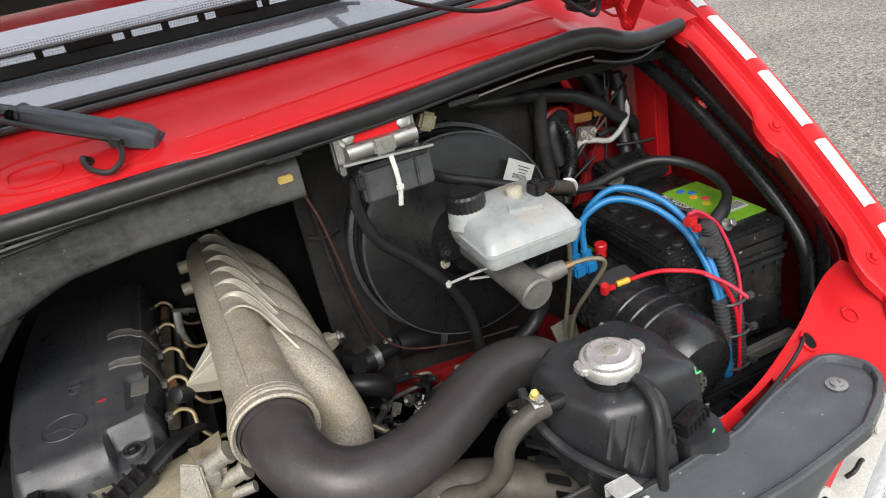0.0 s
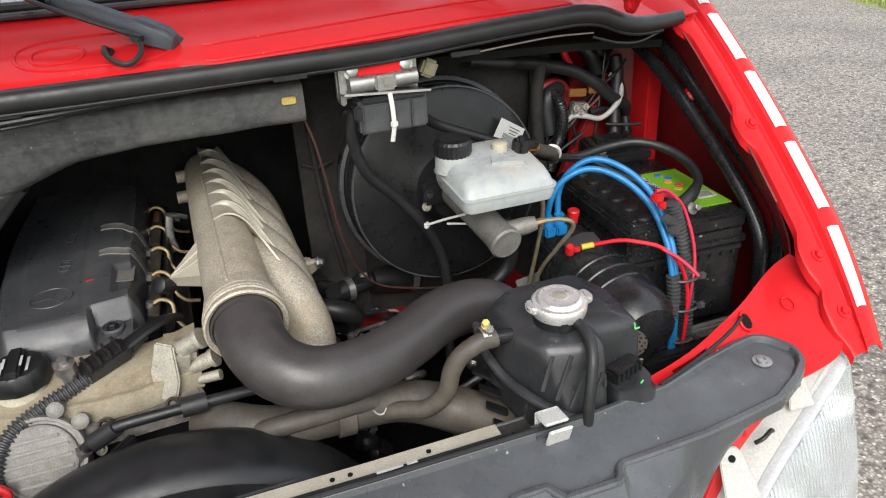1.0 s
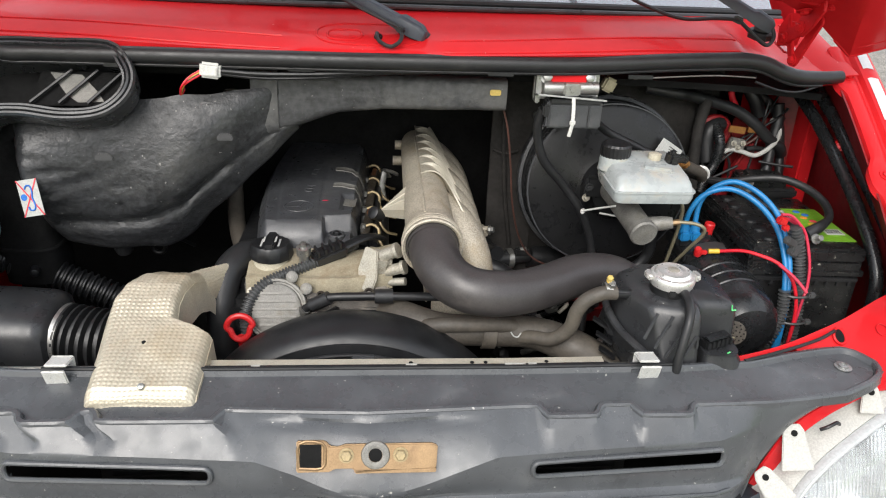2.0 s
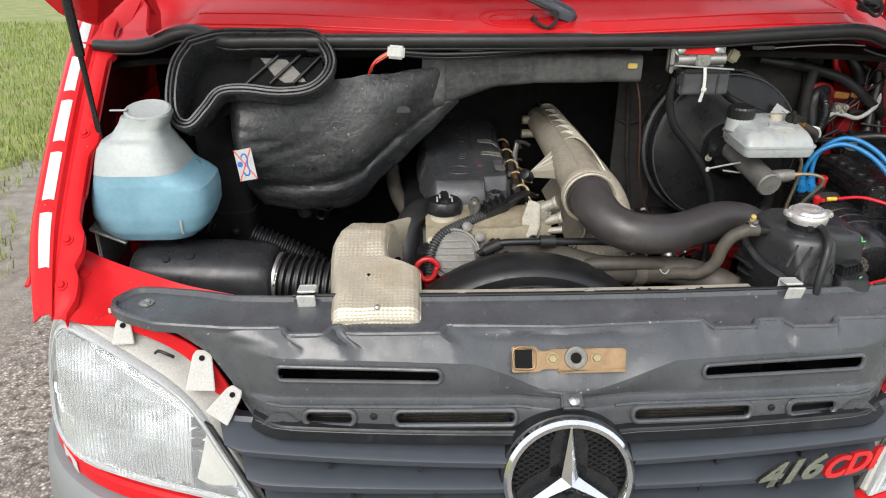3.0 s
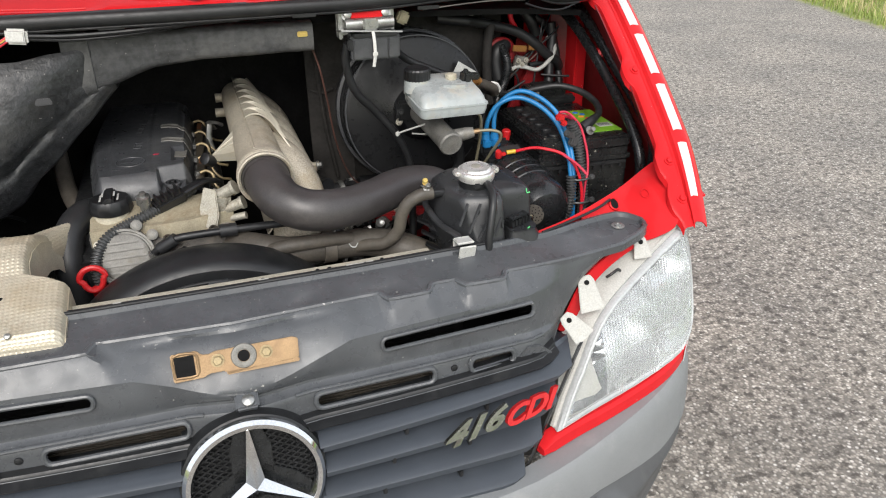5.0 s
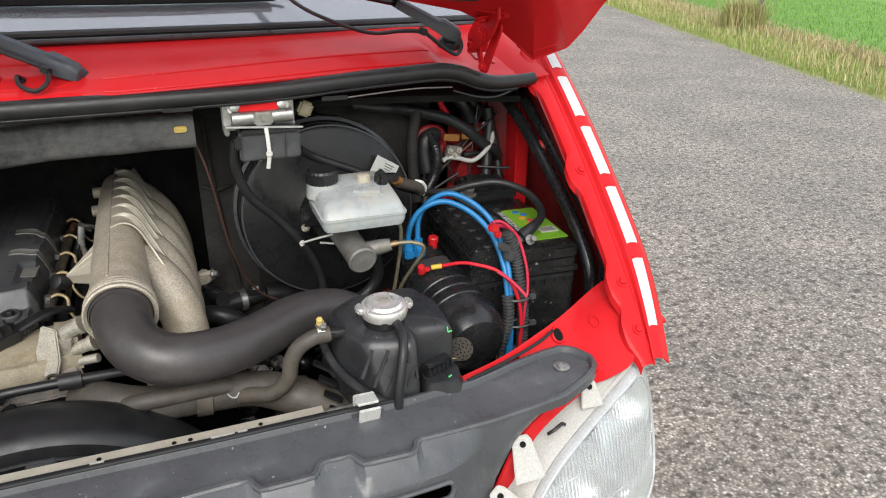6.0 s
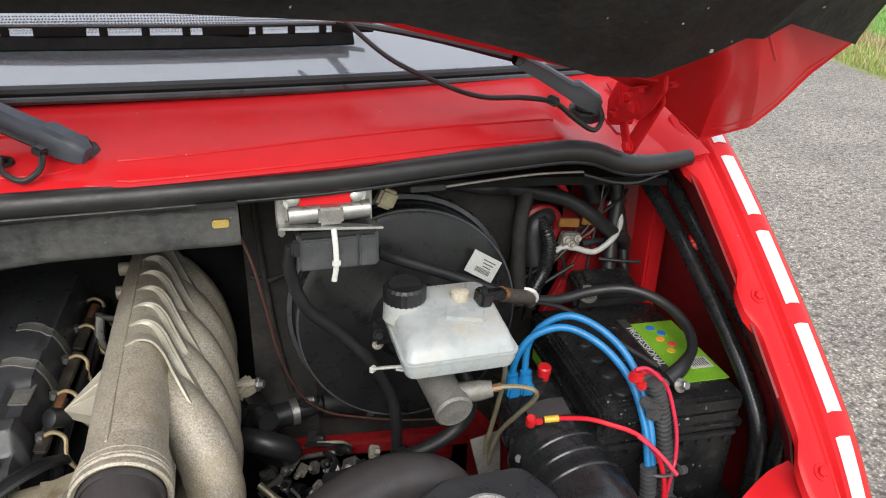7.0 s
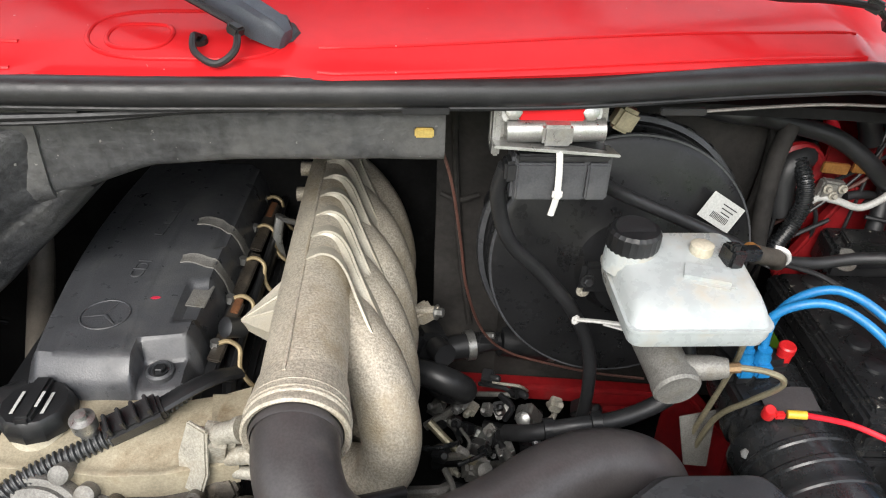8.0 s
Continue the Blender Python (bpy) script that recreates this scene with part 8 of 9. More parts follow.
# Bulkhead panel behind the booster and its black housing.
liner = thing("bulkhead_liner", (0.48, 0.785, 0.80), "creased sooty felt liner on the bulkhead", "panel")
part("felt_sheet", sheet(span(0.245, 0.72, 30), span(0.80, 1.362, 30), lambda u, v: V((u, 0.785 - 0.02 * (u - 0.245) + 0.008 * noise.noise((14 * u, 12 * v, 5)) - 0.012 * math.exp(-((u - 0.30 - 0.04 * v) / 0.012) ** 2), v)), 0.008), FELTED, liner)
part("stitched_fold", tube([(0.262, 0.772, 1.345), (0.268, 0.768, 1.22), (0.280, 0.770, 1.08), (0.300, 0.772, 0.95)], 0.0045, 8, 5), FELTED, liner)
part("stitched_fold", tube([(0.250, 0.774, 1.168), (0.275, 0.770, 1.160), (0.302, 0.774, 1.166)], 0.004, 8, 4), FELTED, liner)
part("push_pin", lathe([(0.009, 0), (0.008, 0.003), (0.003, 0.004), (0, 0.004)], (0.335, 0.770, 1.245), (0, -1, 0), 14), BLACK, liner)
housing = thing("pedal_housing", (0.575, 0.80, 1.14), "dusty brown-black housing behind the brake booster", "housing")
part("shell", stack([(0.575, 0.800, 1.14, 0.100, 0.045), (0.575, 0.796, 1.22, 0.106, 0.050), (0.572, 0.796, 1.290, 0.104, 0.050), (0.570, 0.800, 1.318, 0.094, 0.044), (0.568, 0.804, 1.328, 0.076, 0.032)]), FELTED, housing)
part("seam", tube([(0.668, 0.765, 1.31), (0.674, 0.755, 1.25), (0.672, 0.755, 1.18), (0.668, 0.76, 1.14)], 0.005, 8, 4), FELTED, housing)
part("fastener", bolt((0.632, 0.746, 1.312), (0, -1, 0.3), 0.0035, 0.003), ALU_GREY, housing)

booster = thing("brake_booster", (0.475, 0.68, 0.96), "large round black brake booster", "brake booster")
bc, bn = V((0.475, 0.672, 1.125)), V((0, -1, 0.10)).normalized()
part("shell", lathe([(0.135, -0.095), (0.160, -0.075), (0.166, -0.030), (0.1675, -0.012), (0.1665, -0.004), (0.1650, 0.000), (0.1625, 0.0015), (0.156, 0.0035), (0.120, 0.008), (0.075, 0.012), (0.062, 0.016), (0.052, 0.030), (0.047, 0.050), (0.030, 0.054), (0, 0.054)], bc, bn, 96), BOOSTER, booster, "black pressed steel front shell", sharp=24)
part("rear_shell", lathe([(0.150, -0.13), (0.168, -0.110), (0.172, -0.080), (0.172, -0.052), (0.166, -0.046), (0.160, -0.046)], bc, bn, 96), BOOSTER, booster, "black rear shell", sharp=24)
# Rim and edge get a paler grey in place of the light they catch.
part("rolled_rim", lathe([(0.170, -0.068), (0.1765, -0.064), (0.178, -0.056), (0.1765, -0.048), (0.170, -0.046)], bc, bn, 96), COVER, booster, "rolled rim in paler grey for its highlight")
part("face_edge", lathe([(0.1640, 0.0004), (0.1668, 0.0002), (0.1680, -0.0026), (0.1664, -0.0046)], bc, bn, 96), COVER, booster, "grey edge of the front shell, painted as its highlight")
bu = bn.cross(V((1, 0, 0))).normalized()
for k in range(11):
    t = radians(20 + 14 * k)
    q = bc + (V((1, 0, 0)) * math.cos(t) - bu * math.sin(t) * (1 if bu.z < 0 else -1)) * 0.177 - bn * 0.057
    part("rim_crimp", box(q, (0.016, 0.018, 0.004), 0.001, (0, 90 - math.degrees(t), 0)), BLACK, booster)
lm = facing(bc + V((0.108, -0.013, 0.078)), (0.06, -0.98, 0.13), turn=-32)
lab = part("label", box((0, 0, 0), (0.050, 0.035, 0.0006), 0), PAPER, booster, "white bar-code label")
lab.matrix_basis = Matrix.Translation(-AT[booster]) @ lm
for k in range(12):
    b_ = part("print_bar", box((0, 0, 0), (0.0010, 0.008, 0.0004), 0), BLACK, lab)
    b_.matrix_basis = pose(-0.010 + 0.0022 * k, -0.007, 0.0005)
for k in range(3):
    b_ = part("print_bar", box((0, 0, 0), (0.022 - 0.004 * k, 0.0014, 0.0004), 0), BLACK, lab)
    b_.matrix_basis = pose(0.006, 0.010 - 0.005 * k, 0.0005)
part("flange_bolt", bolt((0.414, 0.612, 1.122), bn, 0.005, 0.007), ALU_OLD, booster)

cyl = thing("brake_master_cylinder", (0.465, 0.53, 1.10), "grey cast brake master cylinder", "brake cylinder")
part("body", tube([(0.455, 0.625, 1.150), (0.465, 0.53, 1.134), (0.475, 0.452, 1.118)], [0.024, 0.023, 0.023], 24, 5), ALU_GREY, cyl, sharp=60)
part("end_cap", lathe([(0.0245, -0.012), (0.025, 0.0), (0.022, 0.003), (0.016, 0.002), (0.006, 0.004), (0, 0.004)], (0.476, 0.446, 1.1165), (0.08, -0.95, -0.2), 28), ALU_GREY, cyl, "grey steel end plug")
part("port", tube([(0.480, 0.470, 1.124), (0.515, 0.462, 1.130), (0.530, 0.458, 1.133)], [0.014, 0.013, 0.010], 18, 3), ALU_GREY, cyl)
part("port_nut", tube([(0.528, 0.458, 1.133), (0.541, 0.456, 1.135)], 0.0055, 8, 2), BRASS, cyl)
part("mount", box((0.455, 0.60, 1.150), (0.10, 0.014, 0.045), 0.006, (6, 0, 0)), BLACK, cyl)
for x in (0.412, 0.50):
    part("mount_nut", bolt((x, 0.592, 1.150), (0, -1, 0.1), 0.006, 0.007, 1.4), BLACK, cyl)
solo("cable_tie", join(tube([(0.398, 0.572, 1.109), (0.42, 0.548, 1.124), (0.445, 0.520, 1.140)], 0.0034, 8, 4, squash=0.6), box((0.399, 0.571, 1.109), (0.010, 0.007, 0.010), 0.002, (0, 0, 40))), WHITE, "white cable tie with a long loose end", "cable tie")
solo("cable_tie", tube([(0.430, 0.565, 1.108), (0.46, 0.55, 1.108), (0.475, 0.54, 1.112)], 0.003, 8, 4, squash=0.6), WHITE, "white cable tie round the brake cylinder", "cable tie")
for pts in ([(0.541, 0.456, 1.135), (0.565, 0.450, 1.135), (0.583, 0.446, 1.128), (0.585, 0.450, 1.112), (0.572, 0.470, 1.075), (0.558, 0.50, 1.02), (0.553, 0.52, 0.94)],
            [(0.505, 0.52, 1.160), (0.535, 0.50, 1.165), (0.556, 0.492, 1.155), (0.560, 0.495, 1.12), (0.556, 0.505, 1.06), (0.546, 0.52, 0.97)]):
    solo("brake_pipe", tube(pts, 0.0034, 8, 7), BRAKE_PIPE, "thin olive metal brake pipe", "pipe", "brake pipes")

res = thing("brake_fluid_reservoir", (0.483, 0.50, 1.165), "cloudy white brake fluid reservoir with black cap", "fluid reservoir")


def rloop(x0, x1, y0, y1, za, zb, r=0.012):
    """A rounded rectangle whose height runs from za in front to zb behind."""
    out = []
    for cx, cy, t0 in ((x1 - r, y1 - r, 0), (x0 + r, y1 - r, 90), (x0 + r, y0 + r, 180), (x1 - r, y0 + r, 270)):
        for t in (0, 30, 60, 90):
            x, y = cx + r * math.cos(radians(t0 + t)), cy + r * math.sin(radians(t0 + t))
            out.append(V((x, y, za + (zb - za) * (y - y0) / (y1 - y0))))
    return out


part("lower_shell", rings([rloop(0.428, 0.541, 0.455, 0.555, 1.170, 1.174), rloop(0.416, 0.551, 0.443, 0.563, 1.174, 1.178), rloop(0.413, 0.554, 0.440, 0.566, 1.184, 1.190), rloop(0.413, 0.554, 0.440, 0.566, 1.193, 1.200)]), RESERVOIR, res, "clouded lower shell", sharp=50)
part("weld_seam", rings([rloop(0.411, 0.556, 0.438, 0.568, 1.1930, 1.200), rloop(0.411, 0.556, 0.438, 0.568, 1.1962, 1.203)]), RESERVOIR, res)
part("upper_shell", rings([rloop(0.414, 0.553, 0.441, 0.566, 1.196, 1.203), rloop(0.417, 0.550, 0.446, 0.564, 1.206, 1.219), rloop(0.423, 0.546, 0.456, 0.562, 1.215, 1.230), rloop(0.432, 0.540, 0.476, 0.556, 1.220, 1.235)]), RESERVOIR, res, "clouded upper shell", sharp=50)
part("pressed_ridge", box((0.500, 0.492, 1.222), (0.055, 0.030, 0.012), 0.005, (7, 0, -20)), RESERVOIR, res)
part("front_neck", tube([(0.432, 0.535, 1.205), (0.434, 0.536, 1.232)], 0.026, 24, 2), RESERVOIR, res)
rc = []
for h, r in ((0, 0.0255), (0.004, 0.027), (0.020, 0.0265), (0.024, 0.024)):
    rc.append([V((0.434, 0.536, 1.231)) + V((r * (1 + 0.03 * (k % 2)) * math.cos(2 * math.pi * k / 48), r * (1 + 0.03 * (k % 2)) * math.sin(2 * math.pi * k / 48) - 0.15 * h, h)) for k in range(48)])
rcap = part("screw_cap", rings(rc), BLACK, res, "black ribbed screw cap", sharp=25)
part("cap_face", lathe([(0.021, 0), (0.020, 0.0015), (0.0, 0.0015)], (0.434, 0.5325, 1.2545), (0, -0.12, 1), 28), RUBBER, rcap)
part("level_sensor", lathe([(0.012, 0), (0.012, 0.012), (0.008, 0.014), (0, 0.014)], (0.505, 0.528, 1.226), (0, 0.0, 1), 18), CREAM, res)
part("sensor_plug", join(box((0.532, 0.514, 1.233), (0.018, 0.024, 0.022), 0.003, (0, 8, 10)), box((0.550, 0.520, 1.232), (0.030, 0.016, 0.014), 0.003, (0, 8, 15)), box((0.530, 0.509, 1.246), (0.010, 0.008, 0.010), 0.002)), BLACK_GLOSS, res, "black sensor plug")
part("brass_band", tube([(0.572, 0.556, 1.214), (0.580, 0.560, 1.208)], 0.009, 14, 2), COPPER, res)
solo("taped_hose", tube([(0.577, 0.560, 1.208), (0.600, 0.572, 1.196), (0.622, 0.585, 1.185), (0.635, 0.600, 1.170)], 0.0105, 12, 5), OLD_HOSE, "grey taped hose behind the reservoir", "hose")
solo("cable_tie", tube([(0.622, 0.592, 1.195), (0.634, 0.588, 1.192), (0.643, 0.592, 1.178), (0.640, 0.60, 1.162)], 0.003, 8, 4), WHITE, "white cable tie on the battery lead", "cable tie")

# Valve block on its bracket under the seal.
vb = thing("valve_block", (0.35, 0.58, 1.26), "steel bracket and black relay block tied below the seal", "relay block")
part("bracket", join(box((0.345, 0.592, 1.348), (0.118, 0.012, 0.058), 0.002), box((0.291, 0.586, 1.345), (0.008, 0.028, 0.062), 0.002), box((0.348, 0.566, 1.3275), (0.125, 0.040, 0.003), 0.001, (-10, 4, 0))), STEEL, vb, "bright steel bracket")
part("tube_body", join(tube([(0.300, 0.574, 1.341), (0.398, 0.575, 1.343)], 0.012, 18, 3), box((0.349, 0.570, 1.342), (0.03, 0.026, 0.022), 0.003)), STEEL, vb, "silver tube body")
part("red_tape", box((0.344, 0.5765, 1.3605), (0.066, 0.012, 0.018), 0.002), RED, vb, "red painted strip")
for x in (0.306, 0.382):
    part("bolt", bolt((x, 0.577, 1.360), (0, -1, 0.25), 0.0085, 0.008, 1.45), STEEL, vb, "zinc bolt")
part("relay_box", box((0.356, 0.572, 1.299), (0.100, 0.036, 0.050), 0.003), COVER, vb, "black relay box", sharp=30)
for rx_, rw_ in ((0.330, 0.040), (0.366, 0.026), (0.392, 0.022)):
    part("relay_lid", box((rx_, 0.5525, 1.297), (rw_, 0.008, 0.040), 0.002), COVER, vb)
part("relay_collar", box((0.356, 0.566, 1.3225), (0.092, 0.034, 0.008), 0.002), BLACK, vb)
part("plug_end", box((0.308, 0.565, 1.305), (0.018, 0.024, 0.022), 0.003), BLACK, vb)
part("tie", join(tube([(0.350, 0.548, 1.331), (0.351, 0.543, 1.31), (0.351, 0.542, 1.285), (0.348, 0.545, 1.262)], 0.0034, 8, 4, squash=0.5), box((0.351, 0.541, 1.288), (0.010, 0.007, 0.010), 0.002)), WHITE, vb, "white cable tie")
part("clear_cap", box((0.425, 0.60, 1.345), (0.024, 0.02, 0.026), 0.004, (0, 25, 0)), BRAKE_PIPE, vb)
solo("relay_lead", tube([(0.302, 0.570, 1.305), (0.298, 0.580, 1.265), (0.316, 0.590, 1.205), (0.360, 0.600, 1.154), (0.402, 0.604, 1.100), (0.432, 0.606, 1.035), (0.440, 0.605, 0.970), (0.436, 0.60, 0.90), (0.43, 0.58, 0.84)], 0.0085, 12, 6), RUBBER, "black cable hanging from the relay block", "cable")
solo("battery_lead", tube([(0.408, 0.585, 1.278), (0.440, 0.606, 1.254), (0.500, 0.612, 1.226), (0.566, 0.612, 1.196), (0.630, 0.612, 1.168), (0.690, 0.618, 1.156), (0.745, 0.616, 1.164), (0.795, 0.600, 1.170), (0.832, 0.566, 1.162), (0.846, 0.522, 1.148), (0.830, 0.476, 1.137), (0.790, 0.442, 1.132)], 0.0076, 14, 6), RUBBER, "thick black battery lead", "cable")
solo("brown_lead", tube([(0.242, 0.645, 1.290), (0.255, 0.645, 1.245), (0.268, 0.655, 1.17), (0.282, 0.675, 1.08), (0.310, 0.705, 0.99), (0.350, 0.725, 0.935), (0.41, 0.725, 0.912), (0.48, 0.71, 0.905), (0.55, 0.69, 0.91)], 0.0019, 8, 6), BROWN_WIRE, "thin brown lead hanging behind the manifold", "cable")

# Expansion tank.
et = thing("expansion_tank", (0.46, 0.31, 0.92), "black plastic coolant expansion tank with metal cap", "coolant tank")


def round_loop(pts, z, r=0.008, steps=4, lean=0.0):
    """A closed outline with every corner rounded, laid at height z."""
    out = []
    n = len(pts)
    for i in range(n):
        a, b, c = V((*pts[i - 1], 0)), V((*pts[i], 0)), V((*pts[(i + 1) % n], 0))
        d1, d2 = (a - b), (c - b)
        rr = min(r, 0.45 * d1.length, 0.45 * d2.length)
        p, q = b + d1.normalized() * rr, b + d2.normalized() * rr
        for k in range(steps + 1):
            t = k / steps
            w = p.lerp(b, t).lerp(b.lerp(q, t), t)
            out.append(V((w.x, w.y, z + lean * (w.y - 0.25))))
    return out


def grown(pts, d):
    c = V((0.468, 0.275))
    return [tuple(V(p) + (V(p) - c).normalized() * d) for p in pts]


# Outline of the tank at its shoulder and at its foot: a ribbed block in front, a slanting facet beside it, a square bay behind.
SHOULDER = [(0.388, 0.322), (0.391, 0.262), (0.411, 0.211), (0.481, 0.188), (0.488, 0.221), (0.546, 0.214), (0.552, 0.300), (0.530, 0.350), (0.430, 0.352)]
FOOT = [(0.372, 0.325), (0.374, 0.276), (0.430, 0.174), (0.484, 0.178), (0.490, 0.214), (0.548, 0.208), (0.554, 0.300), (0.532, 0.354), (0.425, 0.358)]
LOW = [(0.385, 0.325), (0.388, 0.282), (0.436, 0.186), (0.480, 0.186), (0.488, 0.218), (0.540, 0.214), (0.545, 0.300), (0.525, 0.350), (0.430, 0.352)]
between = lambda f: [tuple(V(a).lerp(V(b), f)) for a, b in zip(FOOT, SHOULDER)]
part("body", rings([round_loop(LOW, 0.90), round_loop(LOW, 1.00), round_loop(FOOT, 1.018), round_loop(between(0.35), 1.045, 0.009), round_loop(between(0.75), 1.078, 0.010), round_loop(between(0.95), 1.092, 0.011), round_loop(grown(SHOULDER, -0.003), 1.099, 0.012, lean=0.02), round_loop(grown(SHOULDER, -0.010), 1.104, 0.012, lean=0.03), round_loop(grown(SHOULDER, -0.035), 1.108, 0.012, lean=0.02), round_loop(grown(SHOULDER, -0.055), 1.109, 0.010)]), TANK_BLACK, et, "satin black tank body with moulded facets", sharp=32)


def on_front(x, z):
    """A point on the tank's ribbed front."""
    f = min(1, max(0, (z - 1.018) / 0.076))
    a, b = V(between(f)[2]), V(between(f)[3])
    p = a.lerp(b, (x - a.x) / (b.x - a.x))
    return V((x, p.y - 0.0015, z))


for (x0, z0), (x1, z1) in (((0.402, 1.056), (0.421, 1.092)), ((0.417, 1.044), (0.442, 1.091)), ((0.432, 1.032), (0.452, 1.062)), ((0.455, 1.072), (0.466, 1.090)), ((0.464, 1.036), (0.477, 1.066)), ((0.468, 1.072), (0.467, 1.089)), ((0.478, 1.048), (0.4775, 1.065))):
    part("front_rib", tube([on_front(x0, z0), on_front(x1, z1)], 0.0026, 6, 3), TANK_BLACK, et)
part("moulded_print", join(*[box(on_front(0.422 + 0.0075 * k, 1.058 + 0.009 * k) + V((0, -0.0005, 0)), (0.008, 0.002, 0.003), 0.0005, (0, -60, 0)) for k in range(3)]), TANK_BLACK, et, "moulded print as bars")
flange_pts = [(0.378, 0.330, 1.075), (0.371, 0.300, 1.070), (0.371, 0.281, 1.060), (0.381, 0.246, 1.044), (0.400, 0.203, 1.036), (0.420, 0.178, 1.029), (0.440, 0.166, 1.022), (0.470, 0.164, 1.016)]
part("weld_flange", tube(flange_pts, 0.0062, 8, 6, squash=0.7), TANK_BLACK, et, "moulded weld flange")
part("flange_web", sheet(span(0, 1, 24), [0, 1, 2], lambda u, k: (lambda p: p + V((0.008 * k, 0.004 * k, -0.030 * k)))(smooth_path(flange_pts[1:], 6)[0][int(round(u * 36))]), 0.003), TANK_BLACK, et)
for k in range(4):
    part("side_fin", box((0.366 + 0.004 * k, 0.285 - 0.012 * k, 1.030 - 0.020 * k), (0.030, 0.014, 0.004), 0.001, (0, 28, -20)), BLACK, et)
part("stub_gusset", prism([(0, 0), (0.045, 0.006), (0.045, -0.010), (0, -0.006)], 0.003, pose(0.366, 0.262, 1.098, 20, 0, 4), 0.001), TANK_BLACK, et)
capm = (0.453, 0.251, 1.130)
part("neck", lathe([(0.030, -0.03), (0.030, -0.006), (0.031, -0.004), (0, -0.004)], capm, (0, -0.05, 1), 30), BLACK, et)
cap = part("pressure_cap", lathe([(0.029, -0.012), (0.0325, -0.010), (0.034, -0.004), (0.034, 0.003), (0.032, 0.006), (0.028, 0.007), (0.026, 0.0105), (0.024, 0.0115), (0.021, 0.0105), (0.012, 0.0115), (0.010, 0.0125), (0.006, 0.011), (0, 0.011)], capm, (0, -0.05, 1), 48), CAP_METAL, et, "bright metal pressure cap")
for a in (-4, 176):
    ear = prism([(-0.013, 0), (-0.010, 0.008), (-0.004, 0.0105), (0.004, 0.0105), (0.010, 0.008), (0.013, 0)], 0.009, pose(*capm) @ pose(0, 0, 0, 3, 0, a - 90) @ pose(0, 0.0315, -0.004), 0.002)
    part("cap_ear", ear, CAP_METAL, cap)
part("centre_disc", lathe([(0.011, 0), (0.010, 0.0006), (0, 0.0006)], (0.453, 0.2504, 1.1416), (0, -0.05, 1), 20), ALU_OLD, cap)
part("inlet_stub", tube([(0.368, 0.265, 1.094), (0.392, 0.264, 1.094), (0.42, 0.268, 1.09)], 0.0085, 14, 3), BLACK, et)
part("overflow_hose", tube([(0.458, 0.232, 1.117), (0.462, 0.214, 1.118), (0.462, 0.194, 1.110), (0.457, 0.178, 1.096), (0.450, 0.168, 1.070), (0.445, 0.162, 1.045), (0.443, 0.160, 1.020), (0.443, 0.162, 0.99)], 0.0068, 14, 6), RUBBER, et, "thin black overflow hose")
part("collar_notch", box((0.444, 0.220, 1.116), (0.012, 0.006, 0.010), 0.002, (0, 0, -10)), BLACK, et)
part("ledge", rings([round_loop([(0.488, 0.168), (0.540, 0.164), (0.552, 0.186), (0.550, 0.225), (0.490, 0.225)], z, 0.014) for z in (0.98, 1.028)] + [round_loop([(0.490, 0.172), (0.536, 0.168), (0.547, 0.188), (0.546, 0.225), (0.492, 0.225)], z, 0.014) for z in (1.037, 1.041)]), TANK_BLACK, et, "rounded lower ledge", sharp=50)
sb = part("sensor_block", box((0.514, 0.199, 1.050), (0.046, 0.020, 0.018), 0.003, (4, -6, 16)), BLACK, et, "black sensor plug")
for k in range(6):
    part("plug_rib", box((0.496 + 0.0075 * k, 0.186 + 0.002 * k, 1.050 + 0.0006 * k), (0.0024, 0.010, 0.014), 0.0006, (4, -6, 16)), BLACK, sb)
part("plug_clip", box((0.508, 0.190, 1.061), (0.030, 0.012, 0.004), 0.001, (4, -6, 16)), BLACK_GLOSS, sb)
for k in range(2):
    part("sensor_wire", tube([(0.537, 0.205, 1.052 - 0.004 * k), (0.546, 0.206, 1.050 - 0.004 * k), (0.551, 0.214, 1.042 - 0.006 * k), (0.552, 0.226, 1.030)], 0.0014, 6, 4), (BRAKE_PIPE, BLACK)[k], sb)
GREEN_PAINT = mat("green_paint_mark", (0.10, 0.55, 0.18), 0.5, bump=0)
part("green_mark", join(tube([(0.5355, 0.2130, 1.102), (0.5365, 0.2120, 1.0935)], 0.0011, 6, 2), tube([(0.5365, 0.2120, 1.0935), (0.5425, 0.2115, 1.0945)], 0.0011, 6, 2)), GREEN_PAINT, et, "green paint mark")
part("green_mark", tube([(0.524, 0.175, 1.0425), (0.529, 0.178, 1.0425)], 0.0012, 6, 2), GREEN_PAINT, et)

# Compressor cylinder with its fittings.
cp = thing("air_compressor", (0.64, 0.42, 0.92), "black cylindrical compressor with blue air fittings", "compressor")
ca, cb = V((0.618, 0.565, 1.036)), V((0.630, 0.295, 0.990))
cn = (cb - ca).normalized()
part("barrel", lathe([(0, 0), (0.045, 0.0), (0.052, 0.01), (0.052, 0.06), (0.056, 0.062), (0.056, 0.075), (0.052, 0.077), (0.053, 0.10), (0.064, 0.105), (0.066, 0.112), (0.0645, 0.118), (0.0645, 0.134), (0.066, 0.136), (0.066, 0.141), (0.0645, 0.143), (0.0645, 0.158), (0.066, 0.160), (0.066, 0.165), (0.0645, 0.167), (0.0645, 0.182), (0.0655, 0.184), (0.0655, 0.189), (0.0640, 0.191), (0.0635, 0.225), (0.060, 0.243), (0.050, 0.258), (0.030, 0.266), (0, 0.268)], ca, cn, 56), BLACK_GLOSS, cp, "ribbed black barrel", sharp=30)
